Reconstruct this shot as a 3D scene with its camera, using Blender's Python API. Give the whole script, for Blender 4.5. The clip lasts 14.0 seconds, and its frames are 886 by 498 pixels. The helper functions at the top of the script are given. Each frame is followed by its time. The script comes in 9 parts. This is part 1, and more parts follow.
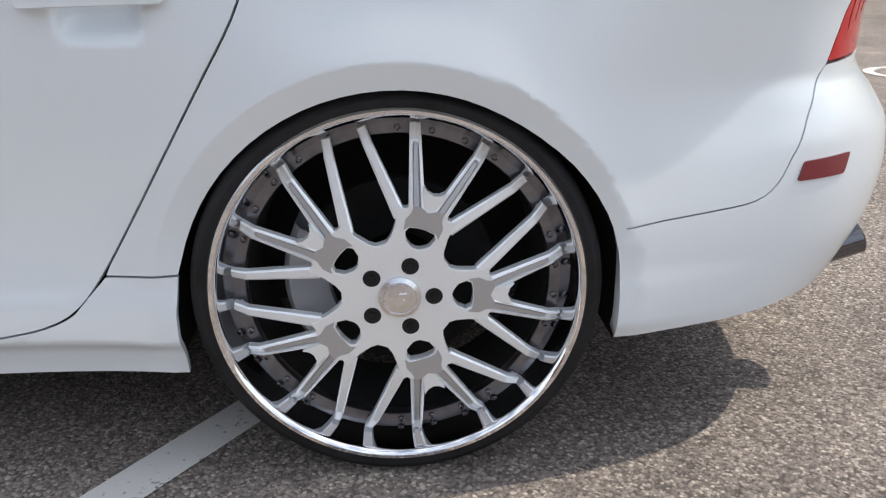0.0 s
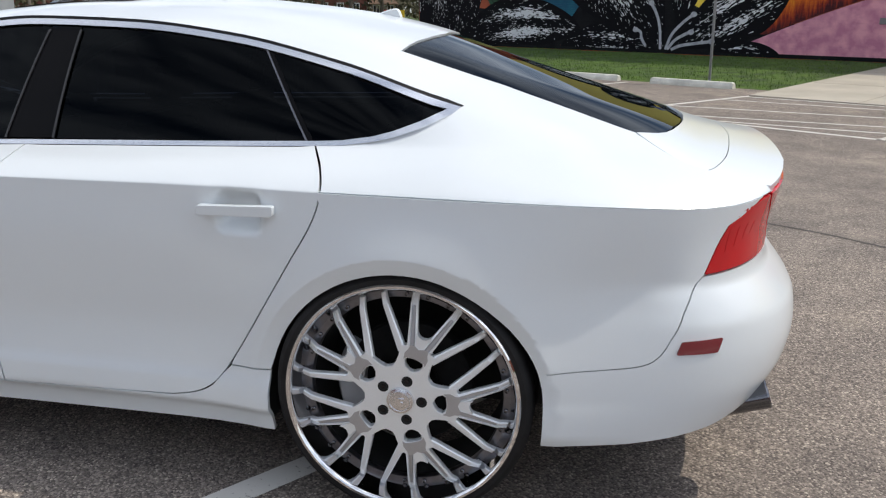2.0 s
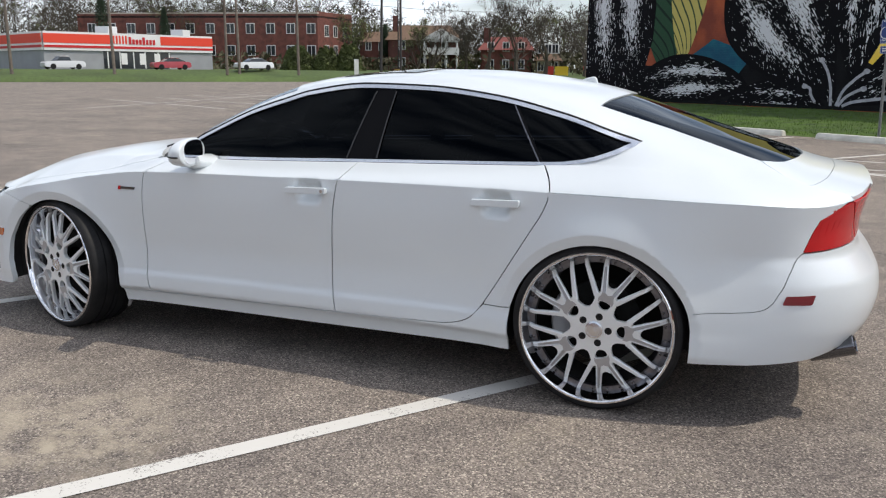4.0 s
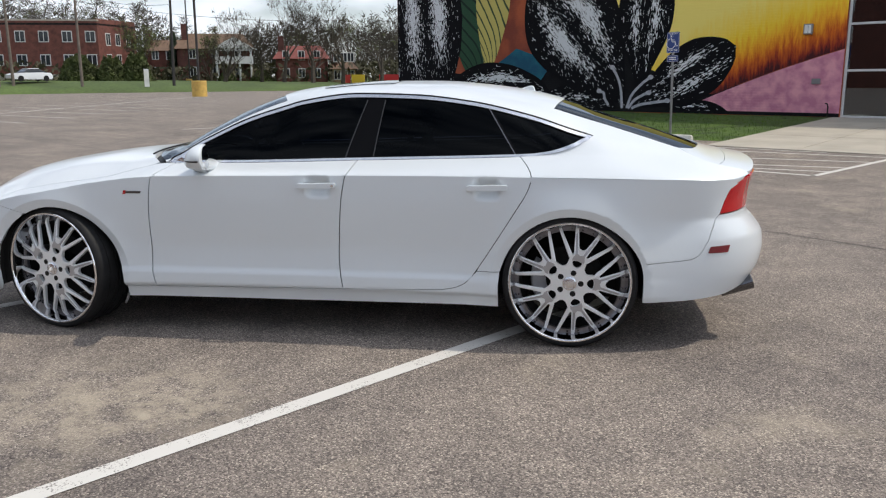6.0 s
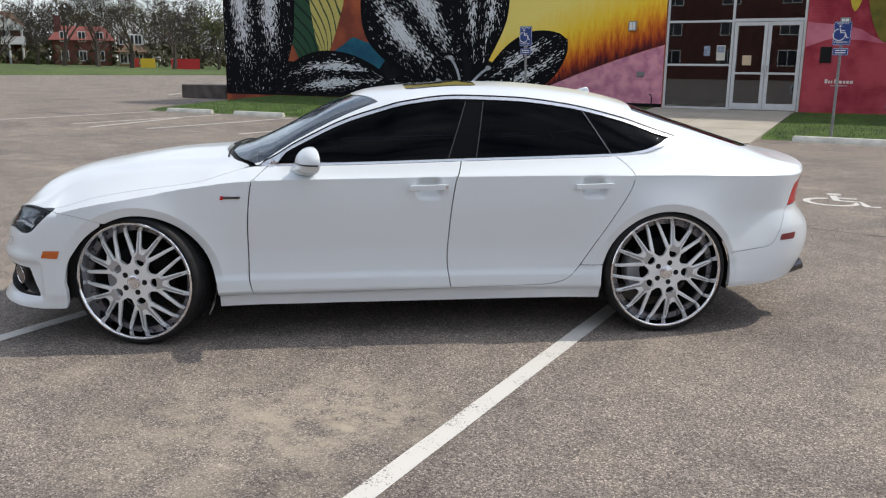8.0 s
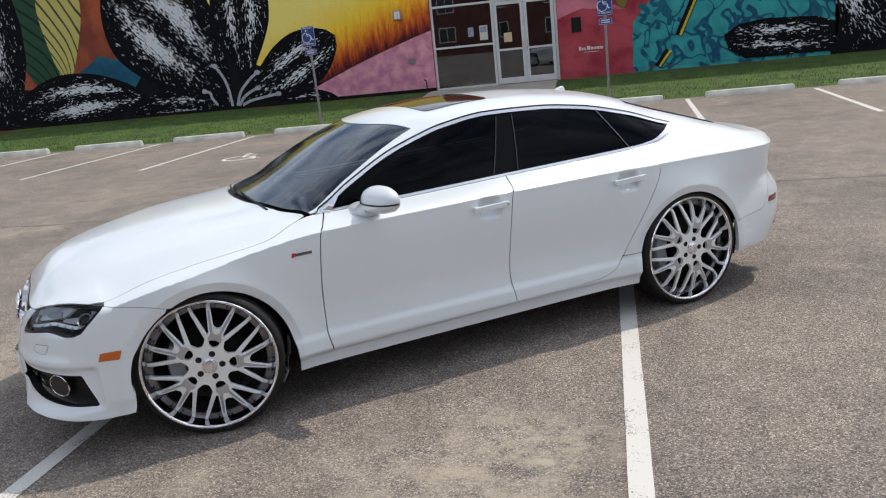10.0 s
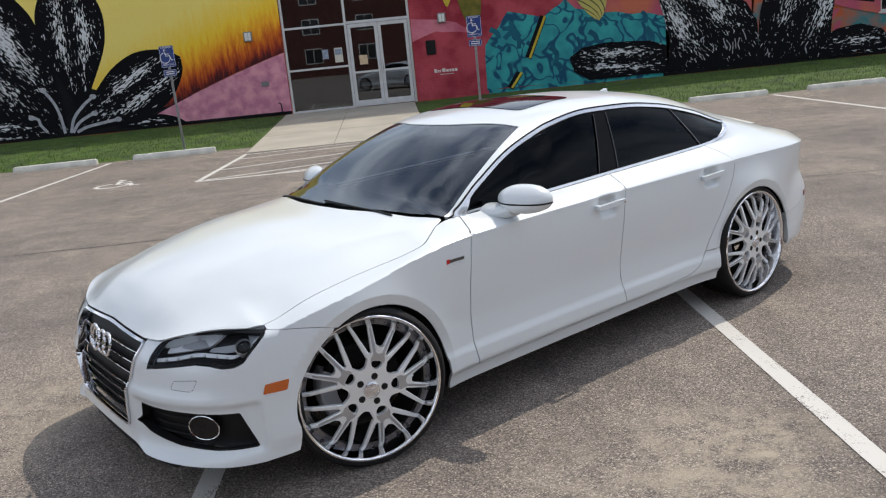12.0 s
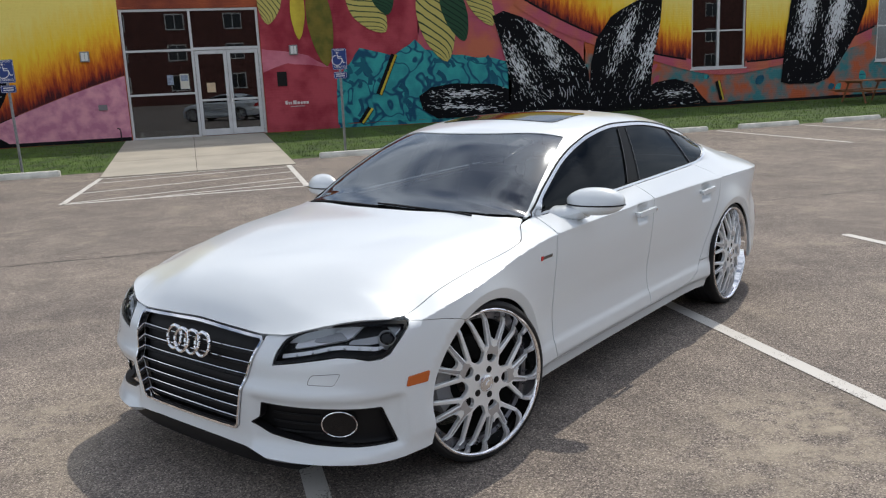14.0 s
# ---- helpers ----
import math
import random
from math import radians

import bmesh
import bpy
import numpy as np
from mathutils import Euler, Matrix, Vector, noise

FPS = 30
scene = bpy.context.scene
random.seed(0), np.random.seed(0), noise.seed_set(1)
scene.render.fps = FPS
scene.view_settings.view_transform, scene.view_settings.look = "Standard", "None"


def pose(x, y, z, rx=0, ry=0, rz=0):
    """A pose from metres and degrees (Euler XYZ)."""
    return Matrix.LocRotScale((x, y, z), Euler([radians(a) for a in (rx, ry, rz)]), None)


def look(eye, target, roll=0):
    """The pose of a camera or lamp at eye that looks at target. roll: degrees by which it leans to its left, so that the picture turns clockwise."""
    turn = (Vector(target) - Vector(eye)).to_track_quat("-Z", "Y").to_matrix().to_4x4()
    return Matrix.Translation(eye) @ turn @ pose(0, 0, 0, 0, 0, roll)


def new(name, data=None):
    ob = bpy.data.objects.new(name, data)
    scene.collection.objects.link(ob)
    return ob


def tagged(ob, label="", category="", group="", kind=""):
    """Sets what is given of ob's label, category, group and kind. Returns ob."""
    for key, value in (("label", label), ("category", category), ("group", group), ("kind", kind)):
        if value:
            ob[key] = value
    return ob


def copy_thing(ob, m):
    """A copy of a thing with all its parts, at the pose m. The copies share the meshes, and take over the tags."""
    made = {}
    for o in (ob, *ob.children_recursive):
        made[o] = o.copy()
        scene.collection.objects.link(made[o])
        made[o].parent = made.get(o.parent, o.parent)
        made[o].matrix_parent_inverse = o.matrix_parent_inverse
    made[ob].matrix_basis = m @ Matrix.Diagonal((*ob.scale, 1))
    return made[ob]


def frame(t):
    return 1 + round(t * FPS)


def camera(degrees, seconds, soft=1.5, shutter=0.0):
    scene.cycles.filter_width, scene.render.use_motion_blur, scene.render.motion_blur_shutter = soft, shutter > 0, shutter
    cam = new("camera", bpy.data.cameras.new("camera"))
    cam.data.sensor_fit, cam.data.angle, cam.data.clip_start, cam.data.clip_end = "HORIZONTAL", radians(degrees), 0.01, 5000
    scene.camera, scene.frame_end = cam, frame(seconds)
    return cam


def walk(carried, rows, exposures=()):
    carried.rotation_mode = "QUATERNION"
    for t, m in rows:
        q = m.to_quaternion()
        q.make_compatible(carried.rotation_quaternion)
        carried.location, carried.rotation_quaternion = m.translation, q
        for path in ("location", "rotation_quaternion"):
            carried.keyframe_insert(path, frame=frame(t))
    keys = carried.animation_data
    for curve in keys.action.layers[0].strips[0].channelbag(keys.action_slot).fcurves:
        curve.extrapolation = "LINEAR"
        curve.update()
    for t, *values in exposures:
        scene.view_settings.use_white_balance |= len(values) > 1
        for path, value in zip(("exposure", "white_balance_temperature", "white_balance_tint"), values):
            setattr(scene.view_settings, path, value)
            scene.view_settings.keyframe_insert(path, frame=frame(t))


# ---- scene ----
cam = camera(56.5, 14.0, soft=1.2)
PATH = [
    (0, (0.745, -1.078, 0.918), (-0.229, 0.522, 0.217), -0.7),
    (0.5, (0.83, -1.146, 1.073), (-0.233, 0.405, 0.392), -0.6),
    (1, (0.955, -1.247, 1.251), (-0.188, 0.25, 0.577), -1.5),
    (1.5, (1.235, -1.269, 1.322), (-0.056, 0.136, 0.722), -1.8),
    (2, (1.527, -1.33, 1.337), (0.144, 0.007, 0.791), 0.4),
    (2.5, (1.769, -1.588, 1.332), (0.351, -0.271, 0.826), 0.9),
    (3, (1.984, -1.822, 1.364), (0.486, -0.583, 0.891), 0.2),
    (3.5, (2.237, -2.014, 1.369), (0.628, -0.908, 0.935), 0.2),
    (3.7, (2.319, -2.12, 1.376), (0.673, -1.066, 0.951), 0.5),
    (5.8, (2.487, -3.426, 1.41), (1.115, -2.03, 0.998), -1.2),
    (6, (2.375, -3.526, 1.405), (1.041, -2.092, 0.999), -0.3),
    (6.5, (2.036, -3.742, 1.407), (0.743, -2.266, 1.022), 0.9),
    (7, (1.707, -3.995, 1.417), (0.486, -2.456, 1.043), 1.4),
    (7.2, (1.598, -4.15, 1.413), (0.429, -2.573, 1.033), 1.6),
    (9.3, (0.021, -4.93, 1.711), (-0.534, -3.072, 1.223), -3.9),
    (9.5, (-0.14, -4.967, 1.723), (-0.645, -3.091, 1.245), -4.5),
    (10, (-0.546, -5.079, 1.718), (-0.915, -3.173, 1.235), -5.9),
    (10.5, (-0.941, -5.049, 1.716), (-1.184, -3.12, 1.246), -6.3),
    (11, (-1.332, -5.016, 1.722), (-1.449, -3.069, 1.28), -6.3),
    (11.5, (-1.757, -5.045, 1.722), (-1.747, -3.099, 1.262), -6.5),
    (12, (-2.165, -4.947, 1.705), (-2.079, -3.003, 1.24), -5.7),
    (12.5, (-2.556, -4.945, 1.703), (-2.338, -3.012, 1.242), -5.6),
    (13, (-2.903, -4.92, 1.699), (-2.526, -3.015, 1.219), -5.1),
    (13.5, (-3.209, -4.813, 1.679), (-2.744, -2.921, 1.228), -3.5),
    (14, (-3.457, -4.817, 1.621), (-2.907, -2.936, 1.218), -2.6),
]
walk(cam, [(t, look(eye, target, roll)) for t, eye, target, roll in PATH],
     [(0.0, 0.30), (0.5, -0.04), (1.5, -0.20), (2.5, 0.05), (3.5, -0.04), (6.0, -0.16), (7.0, -0.09), (10.5, -0.10), (14.0, -0.26)])

ANG = 34.93          # the car's heading against the building
SUN = Vector((0.453, 0.487, 1.0)).normalized()


# ---- world and sun ----
def make_world():
    world = bpy.data.worlds.new("world")
    scene.world = world
    world.use_nodes = True
    nt = world.node_tree
    sky = nt.nodes.new("ShaderNodeTexSky")
    sky.sky_type, sky.sun_disc = "NISHITA", False
    sky.sun_elevation, sky.sun_rotation = math.asin(SUN.z), math.atan2(SUN.x, SUN.y)
    # broken cloud cover over the blue
    co = nt.nodes.new("ShaderNodeTexCoord")
    mp = nt.nodes.new("ShaderNodeMapping")
    mp.inputs["Scale"].default_value = (1.0, 1.0, 2.6)
    cl = nt.nodes.new("ShaderNodeTexNoise")
    cl.inputs["Scale"].default_value, cl.inputs["Detail"].default_value, cl.inputs["Roughness"].default_value = 4.2, 4, 0.55
    rp = nt.nodes.new("ShaderNodeValToRGB")
    rp.color_ramp.elements[0].position, rp.color_ramp.elements[1].position = 0.34, 0.72
    mx = nt.nodes.new("ShaderNodeMix")
    mx.data_type = "RGBA"
    mx.inputs["B"].default_value = (12.9, 13.5, 14.6, 1)
    L = nt.links.new
    L(co.outputs["Generated"], mp.inputs["Vector"])
    L(mp.outputs[0], cl.inputs["Vector"])
    # seen from the side, broken cloud closes up towards the horizon
    sz, fuller = nt.nodes.new("ShaderNodeSeparateXYZ"), nt.nodes.new("ShaderNodeMath")
    fuller.operation = "MULTIPLY_ADD"
    fuller.inputs[1].default_value = -0.10
    L(co.outputs["Generated"], sz.inputs[0])
    L(sz.outputs["Z"], fuller.inputs[0])
    lift = nt.nodes.new("ShaderNodeMath")
    lift.operation, lift.inputs[1].default_value = "ADD", 0.05
    L(cl.outputs["Fac"], lift.inputs[0])
    L(lift.outputs[0], fuller.inputs[2])
    L(fuller.outputs[0], rp.inputs[0])
    L(rp.outputs[0], mx.inputs["Factor"])
    L(sky.outputs[0], mx.inputs["A"])
    # thin cloud glows round the sun
    dt, pw, gl, mu = (nt.nodes.new("ShaderNode" + k) for k in ("VectorMath", "Math", "Math", "Mix"))
    dt.operation, pw.operation, gl.operation = "DOT_PRODUCT", "POWER", "MULTIPLY_ADD"
    dt.inputs[1].default_value = SUN
    pw.use_clamp, pw.inputs[1].default_value = True, 7.0
    gl.inputs[1].default_value, gl.inputs[2].default_value = 0.6, 0.92
    mu.data_type, mu.blend_type = "RGBA", "MULTIPLY"
    mu.inputs["Factor"].default_value = 1.0
    L(co.outputs["Generated"], dt.inputs[0])
    L(dt.outputs["Value"], pw.inputs[0])
    L(pw.outputs[0], gl.inputs[0])
    L(mx.outputs["Result"], mu.inputs["A"])
    L(gl.outputs[0], mu.inputs["B"])
    L(mu.outputs["Result"], nt.nodes["Background"].inputs[0])
    nt.nodes["Background"].inputs[1].default_value = 0.118


make_world()
sun = new("sun", bpy.data.lights.new("sun", "SUN"))
sun.data.energy, sun.data.angle, sun.data.color = 2.9, radians(0.6), (1, 0.92, 0.80)
sun.matrix_world = look(SUN * 30, (0, 0, 0))


# ---- materials ----
def mat(name, col, rough=0.6, metal=0.0, var=0.0, scale=4.0, bump=0.0, bscale=60.0, coat=0.0, spec=0.5, col2=None, fine=0.0, fscale=200.0):
    """A surface with two scales of colour variation and a fine relief, in metres of the object."""
    m = bpy.data.materials.new(name)
    m.use_nodes = True
    nt = m.node_tree
    b = nt.nodes["Principled BSDF"]
    b.inputs["Base Color"].default_value = (*col, 1)
    b.inputs["Roughness"].default_value = rough
    b.inputs["Metallic"].default_value = metal
    b.inputs["Specular IOR Level"].default_value = spec
    b.inputs["Coat Weight"].default_value = coat
    b.inputs["Coat Roughness"].default_value = 0.03
    L = nt.links.new
    if var or bump or fine:
        co = nt.nodes.new("ShaderNodeTexCoord")
    src = None
    if var:
        n = nt.nodes.new("ShaderNodeTexNoise")
        n.inputs["Scale"].default_value, n.inputs["Detail"].default_value = scale, 6
        L(co.outputs["Object"], n.inputs["Vector"])
        rp = nt.nodes.new("ShaderNodeValToRGB")
        c2 = col2 or tuple(c * (1 - var) for c in col)
        rp.color_ramp.elements[0].position, rp.color_ramp.elements[1].position = 0.32, 0.68
        rp.color_ramp.elements[0].color = (*c2, 1)
        rp.color_ramp.elements[1].color = (*(min(1, c * (1 + var * 0.4)) for c in col), 1)
        L(n.outputs["Fac"], rp.inputs[0])
        src = rp.outputs[0]
        L(src, b.inputs["Base Color"])
    if fine:
        n = nt.nodes.new("ShaderNodeTexNoise")
        n.inputs["Scale"].default_value, n.inputs["Detail"].default_value = fscale, 3
        L(co.outputs["Object"], n.inputs["Vector"])
        mr = nt.nodes.new("ShaderNodeMapRange")
        mr.inputs["From Min"].default_value, mr.inputs["From Max"].default_value = 0.3, 0.7
        mr.inputs["To Min"].default_value, mr.inputs["To Max"].default_value = 1 - fine, 1 + fine
        L(n.outputs["Fac"], mr.inputs["Value"])
        mu = nt.nodes.new("ShaderNodeMix")
        mu.data_type, mu.blend_type = "RGBA", "MULTIPLY"
        mu.inputs["Factor"].default_value = 1
        mu.inputs["A"].default_value = (*col, 1)
        if src:
            L(src, mu.inputs["A"])
        L(mr.outputs[0], mu.inputs["B"])
        L(mu.outputs["Result"], b.inputs["Base Color"])
    if bump:
        n = nt.nodes.new("ShaderNodeTexNoise")
        n.inputs["Scale"].default_value, n.inputs["Detail"].default_value = bscale, 4
        L(co.outputs["Object"], n.inputs["Vector"])
        bp = nt.nodes.new("ShaderNodeBump")
        bp.inputs["Strength"].default_value, bp.inputs["Distance"].default_value = min(1, bump * 20), bump
        L(n.outputs["Fac"], bp.inputs["Height"])
        L(bp.outputs[0], b.inputs["Normal"])
    return m


def glass(name, tint, rough=0.0, ior=1.52):
    """Tinted window glass: a mirror coat over a dark see-through pane."""
    m = bpy.data.materials.new(name)
    m.use_nodes = True
    nt = m.node_tree
    nt.nodes.remove(nt.nodes["Principled BSDF"])
    out = nt.nodes["Material Output"]
    tr, gl, fr, mx = (nt.nodes.new("ShaderNode" + k) for k in ("BsdfTransparent", "BsdfGlossy", "Fresnel", "MixShader"))
    tr.inputs[0].default_value = (*tint, 1)
    gl.inputs["Roughness"].default_value = rough
    gl.inputs[0].default_value = (0.86, 0.93, 1, 1)
    fr.inputs[0].default_value = ior
    L = nt.links.new
    L(fr.outputs[0], mx.inputs[0])
    L(tr.outputs[0], mx.inputs[1])
    L(gl.outputs[0], mx.inputs[2])
    L(mx.outputs[0], out.inputs[0])
    return m


M_PAINT = mat("pearl_white_paint", (0.712, 0.757, 0.785), 0.30, 0.06, coat=0.7, fine=0.02, fscale=900)
M_PAINT.node_tree.nodes["Principled BSDF"].inputs["Coat Roughness"].default_value = 0.10
M_TINT = glass("tinted_glass", (0.016, 0.019, 0.026), ior=1.20)
M_SCREEN = glass("windscreen_glass", (0.22, 0.24, 0.24), rough=0.09, ior=1.9)
M_CHROME = mat("chrome", (0.80, 0.80, 0.82), 0.06, 1.0)
M_SATIN = mat("satin_aluminium", (0.76, 0.77, 0.80), 0.22, 1.0)
M_WHEEL = mat("brushed_silver", (0.83, 0.855, 0.87), 0.28, 0.40, fine=0.02, fscale=300)
M_WHEEL2 = mat("brushed_grey_pocket", (0.46, 0.46, 0.475), 0.34, 0.6, fine=0.03, fscale=300)
M_RUBBER = mat("tyre_rubber", (0.014, 0.014, 0.015), 0.62, spec=0.25, var=0.4, scale=14, bump=0.001, bscale=300)
M_BLACK = mat("black_plastic", (0.010, 0.010, 0.011), 0.5, spec=0.2, bump=0.0006, bscale=500)
M_GLOSSBLK = mat("gloss_black", (0.006, 0.006, 0.007), 0.06, spec=0.35)
M_PILLAR = mat("pillar_black_plastic", (0.005, 0.005, 0.006), 0.25, spec=0.08)
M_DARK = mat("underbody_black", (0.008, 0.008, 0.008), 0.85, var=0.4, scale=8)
M_RED = mat("red_lens", (0.50, 0.004, 0.008), 0.10, coat=0.2)
M_DEEPRED = mat("dark_red_reflector", (0.17, 0.006, 0.014), 0.18, coat=0.8, bump=0.0006, bscale=400)
M_AMBER = mat("amber_lens", (0.52, 0.11, 0.012), 0.18, coat=0.5, bump=0.0008, bscale=300)
M_LENS = glass("clear_lens", (0.86, 0.88, 0.90), ior=1.16)
M_REFLECT = mat("lamp_reflector", (0.78, 0.79, 0.82), 0.32, 0.2)
M_LAMPGREY = mat("lamp_housing_grey", (0.36, 0.37, 0.39), 0.3, 0.1)
M_SMOKED = mat("smoked_chrome", (0.16, 0.16, 0.17), 0.15, 1.0)
M_FLANGE = mat("grey_flange_metal", (0.21, 0.21, 0.23), 0.3, 0.9, var=0.2, scale=40)
M_SEAT = mat("dark_leather", (0.03, 0.028, 0.027), 0.5, var=0.3, scale=20)
# far darker than bare steel: shade behind the spokes is put into the colour
M_DISC = mat("brake_disc_shade_black", (0.012, 0.012, 0.012), 0.7, 0.0, spec=0.1, var=0.3, scale=30)
M_TRIMDK = mat("dark_pillar_edge", (0.035, 0.035, 0.038), 0.35)


# ---- mesh helpers ----
def link(name, bm, material, parent, label="", smooth=True, angle=None):
    """One mesh object from a bmesh, as a part of parent."""
    me = bpy.data.meshes.new(name)
    bm.normal_update()
    bm.to_mesh(me)
    bm.free()
    for m in (material if isinstance(material, (list, tuple)) else [material]):
        me.materials.append(m)
    if smooth:
        me.polygons.foreach_set("use_smooth", [True] * len(me.polygons))
        me.set_sharp_from_angle(angle=radians(angle or 35))
    ob = new(name, me)
    if parent is not None:
        ob.parent = parent
    if label:
        ob["label"] = label
    return ob


def lathe(bm, prof, seg=64, axis="y", start=0.0, stop=2 * math.pi):
    """Turns a profile of (radius, along) about an axis through the origin."""
    full = abs(stop - start - 2 * math.pi) < 1e-6
    n = seg if full else seg + 1
    rings = []
    for i in range(n):
        t = start + (stop - start) * i / seg
        rings.append([bm.verts.new((r * math.cos(t), h, r * math.sin(t)) if axis == "y" else (r * math.cos(t), r * math.sin(t), h)) for r, h in prof])
    for i in range(seg):
        a, b = rings[i], rings[(i + 1) % n]
        for j in range(len(prof) - 1):
            try:
                bm.faces.new((a[j], b[j], b[j + 1], a[j + 1]))
            except ValueError:
                pass
    return rings


def tube(bm, pts, r, seg=8, flat=1.0, close=False):
    """A round rod along a line of points."""
    P = [Vector(p) for p in pts]
    rings = []
    for i, p in enumerate(P):
        a, b = (P[i - 1] if i or close else P[0]), (P[(i + 1) % len(P)] if i < len(P) - 1 or close else P[-1])
        d = (b - a).normalized()
        up = Vector((0, 0, 1)) if abs(d.z) < 0.95 else Vector((1, 0, 0))
        s = d.cross(up).normalized()
        w = s.cross(d).normalized()
        rr = r[i] if isinstance(r, (list, tuple)) else r
        rings.append([bm.verts.new(p + s * rr * math.cos(2 * math.pi * k / seg) + w * rr * flat * math.sin(2 * math.pi * k / seg)) for k in range(seg)])
    for i in range(len(P) if close else len(P) - 1):
        a, b = rings[i], rings[(i + 1) % len(P)]
        for k in range(seg):
            bm.faces.new((a[k], a[(k + 1) % seg], b[(k + 1) % seg], b[k]))
    if not close:
        bm.faces.new(rings[0][::-1])
        bm.faces.new(rings[-1])
    bmesh.ops.recalc_face_normals(bm, faces=bm.faces)
    return rings


def slab(bm, poly, z0, z1, m=None, bevel=0.0):
    """A flat polygon with thickness (poly in x, y), moved by m."""
    m = m or Matrix()
    lo = [bm.verts.new(m @ Vector((p[0], p[1], z0))) for p in poly]
    hi = [bm.verts.new(m @ Vector((p[0], p[1], z1))) for p in poly]
    n = len(poly)
    new_faces = [bm.faces.new(lo[::-1]), bm.faces.new(hi)] + [bm.faces.new((lo[i], lo[(i + 1) % n], hi[(i + 1) % n], hi[i])) for i in range(n)]
    bmesh.ops.recalc_face_normals(bm, faces=new_faces)
    if bevel:
        bmesh.ops.bevel(bm, geom=list({e for f in new_faces for e in f.edges}), offset=bevel, segments=1, affect="EDGES", clamp_overlap=True)
    return new_faces


def rounded(poly, r, seg=4):
    """A polygon with its corners rounded by radius r."""
    out, n = [], len(poly)
    for i in range(n):
        p, a, b = (np.array(poly[k % n], float) for k in (i, i - 1, i + 1))
        da, db = a - p, b - p
        la, lb = np.linalg.norm(da), np.linalg.norm(db)
        k = min(r, la * 0.45, lb * 0.45)
        p0, p1 = p + da / la * k, p + db / lb * k
        for j in range(seg + 1):
            t = j / seg
            out.append((1 - t) ** 2 * p0 + 2 * t * (1 - t) * p + t * t * p1)
    return out


def smooth_line(pts, n):
    """n points on a smooth open line through pts (Catmull-Rom)."""
    P = np.array(pts, float)
    P = np.vstack([2 * P[0] - P[1], P, 2 * P[-1] - P[-2]])
    out = []
    m = len(P) - 3
    for s in np.linspace(0, m - 1e-6, n):
        i, t = int(s), s - int(s)
        a, b, c, d = P[i:i + 4]
        out.append(0.5 * (2 * b + (c - a) * t + (2 * a - 5 * b + 4 * c - d) * t * t + (3 * b - a - 3 * c + d) * t ** 3))
    return out




# ---- ground, markings and the strip before the building ----
def nodes(m):
    return m.node_tree.nodes, m.node_tree.links.new


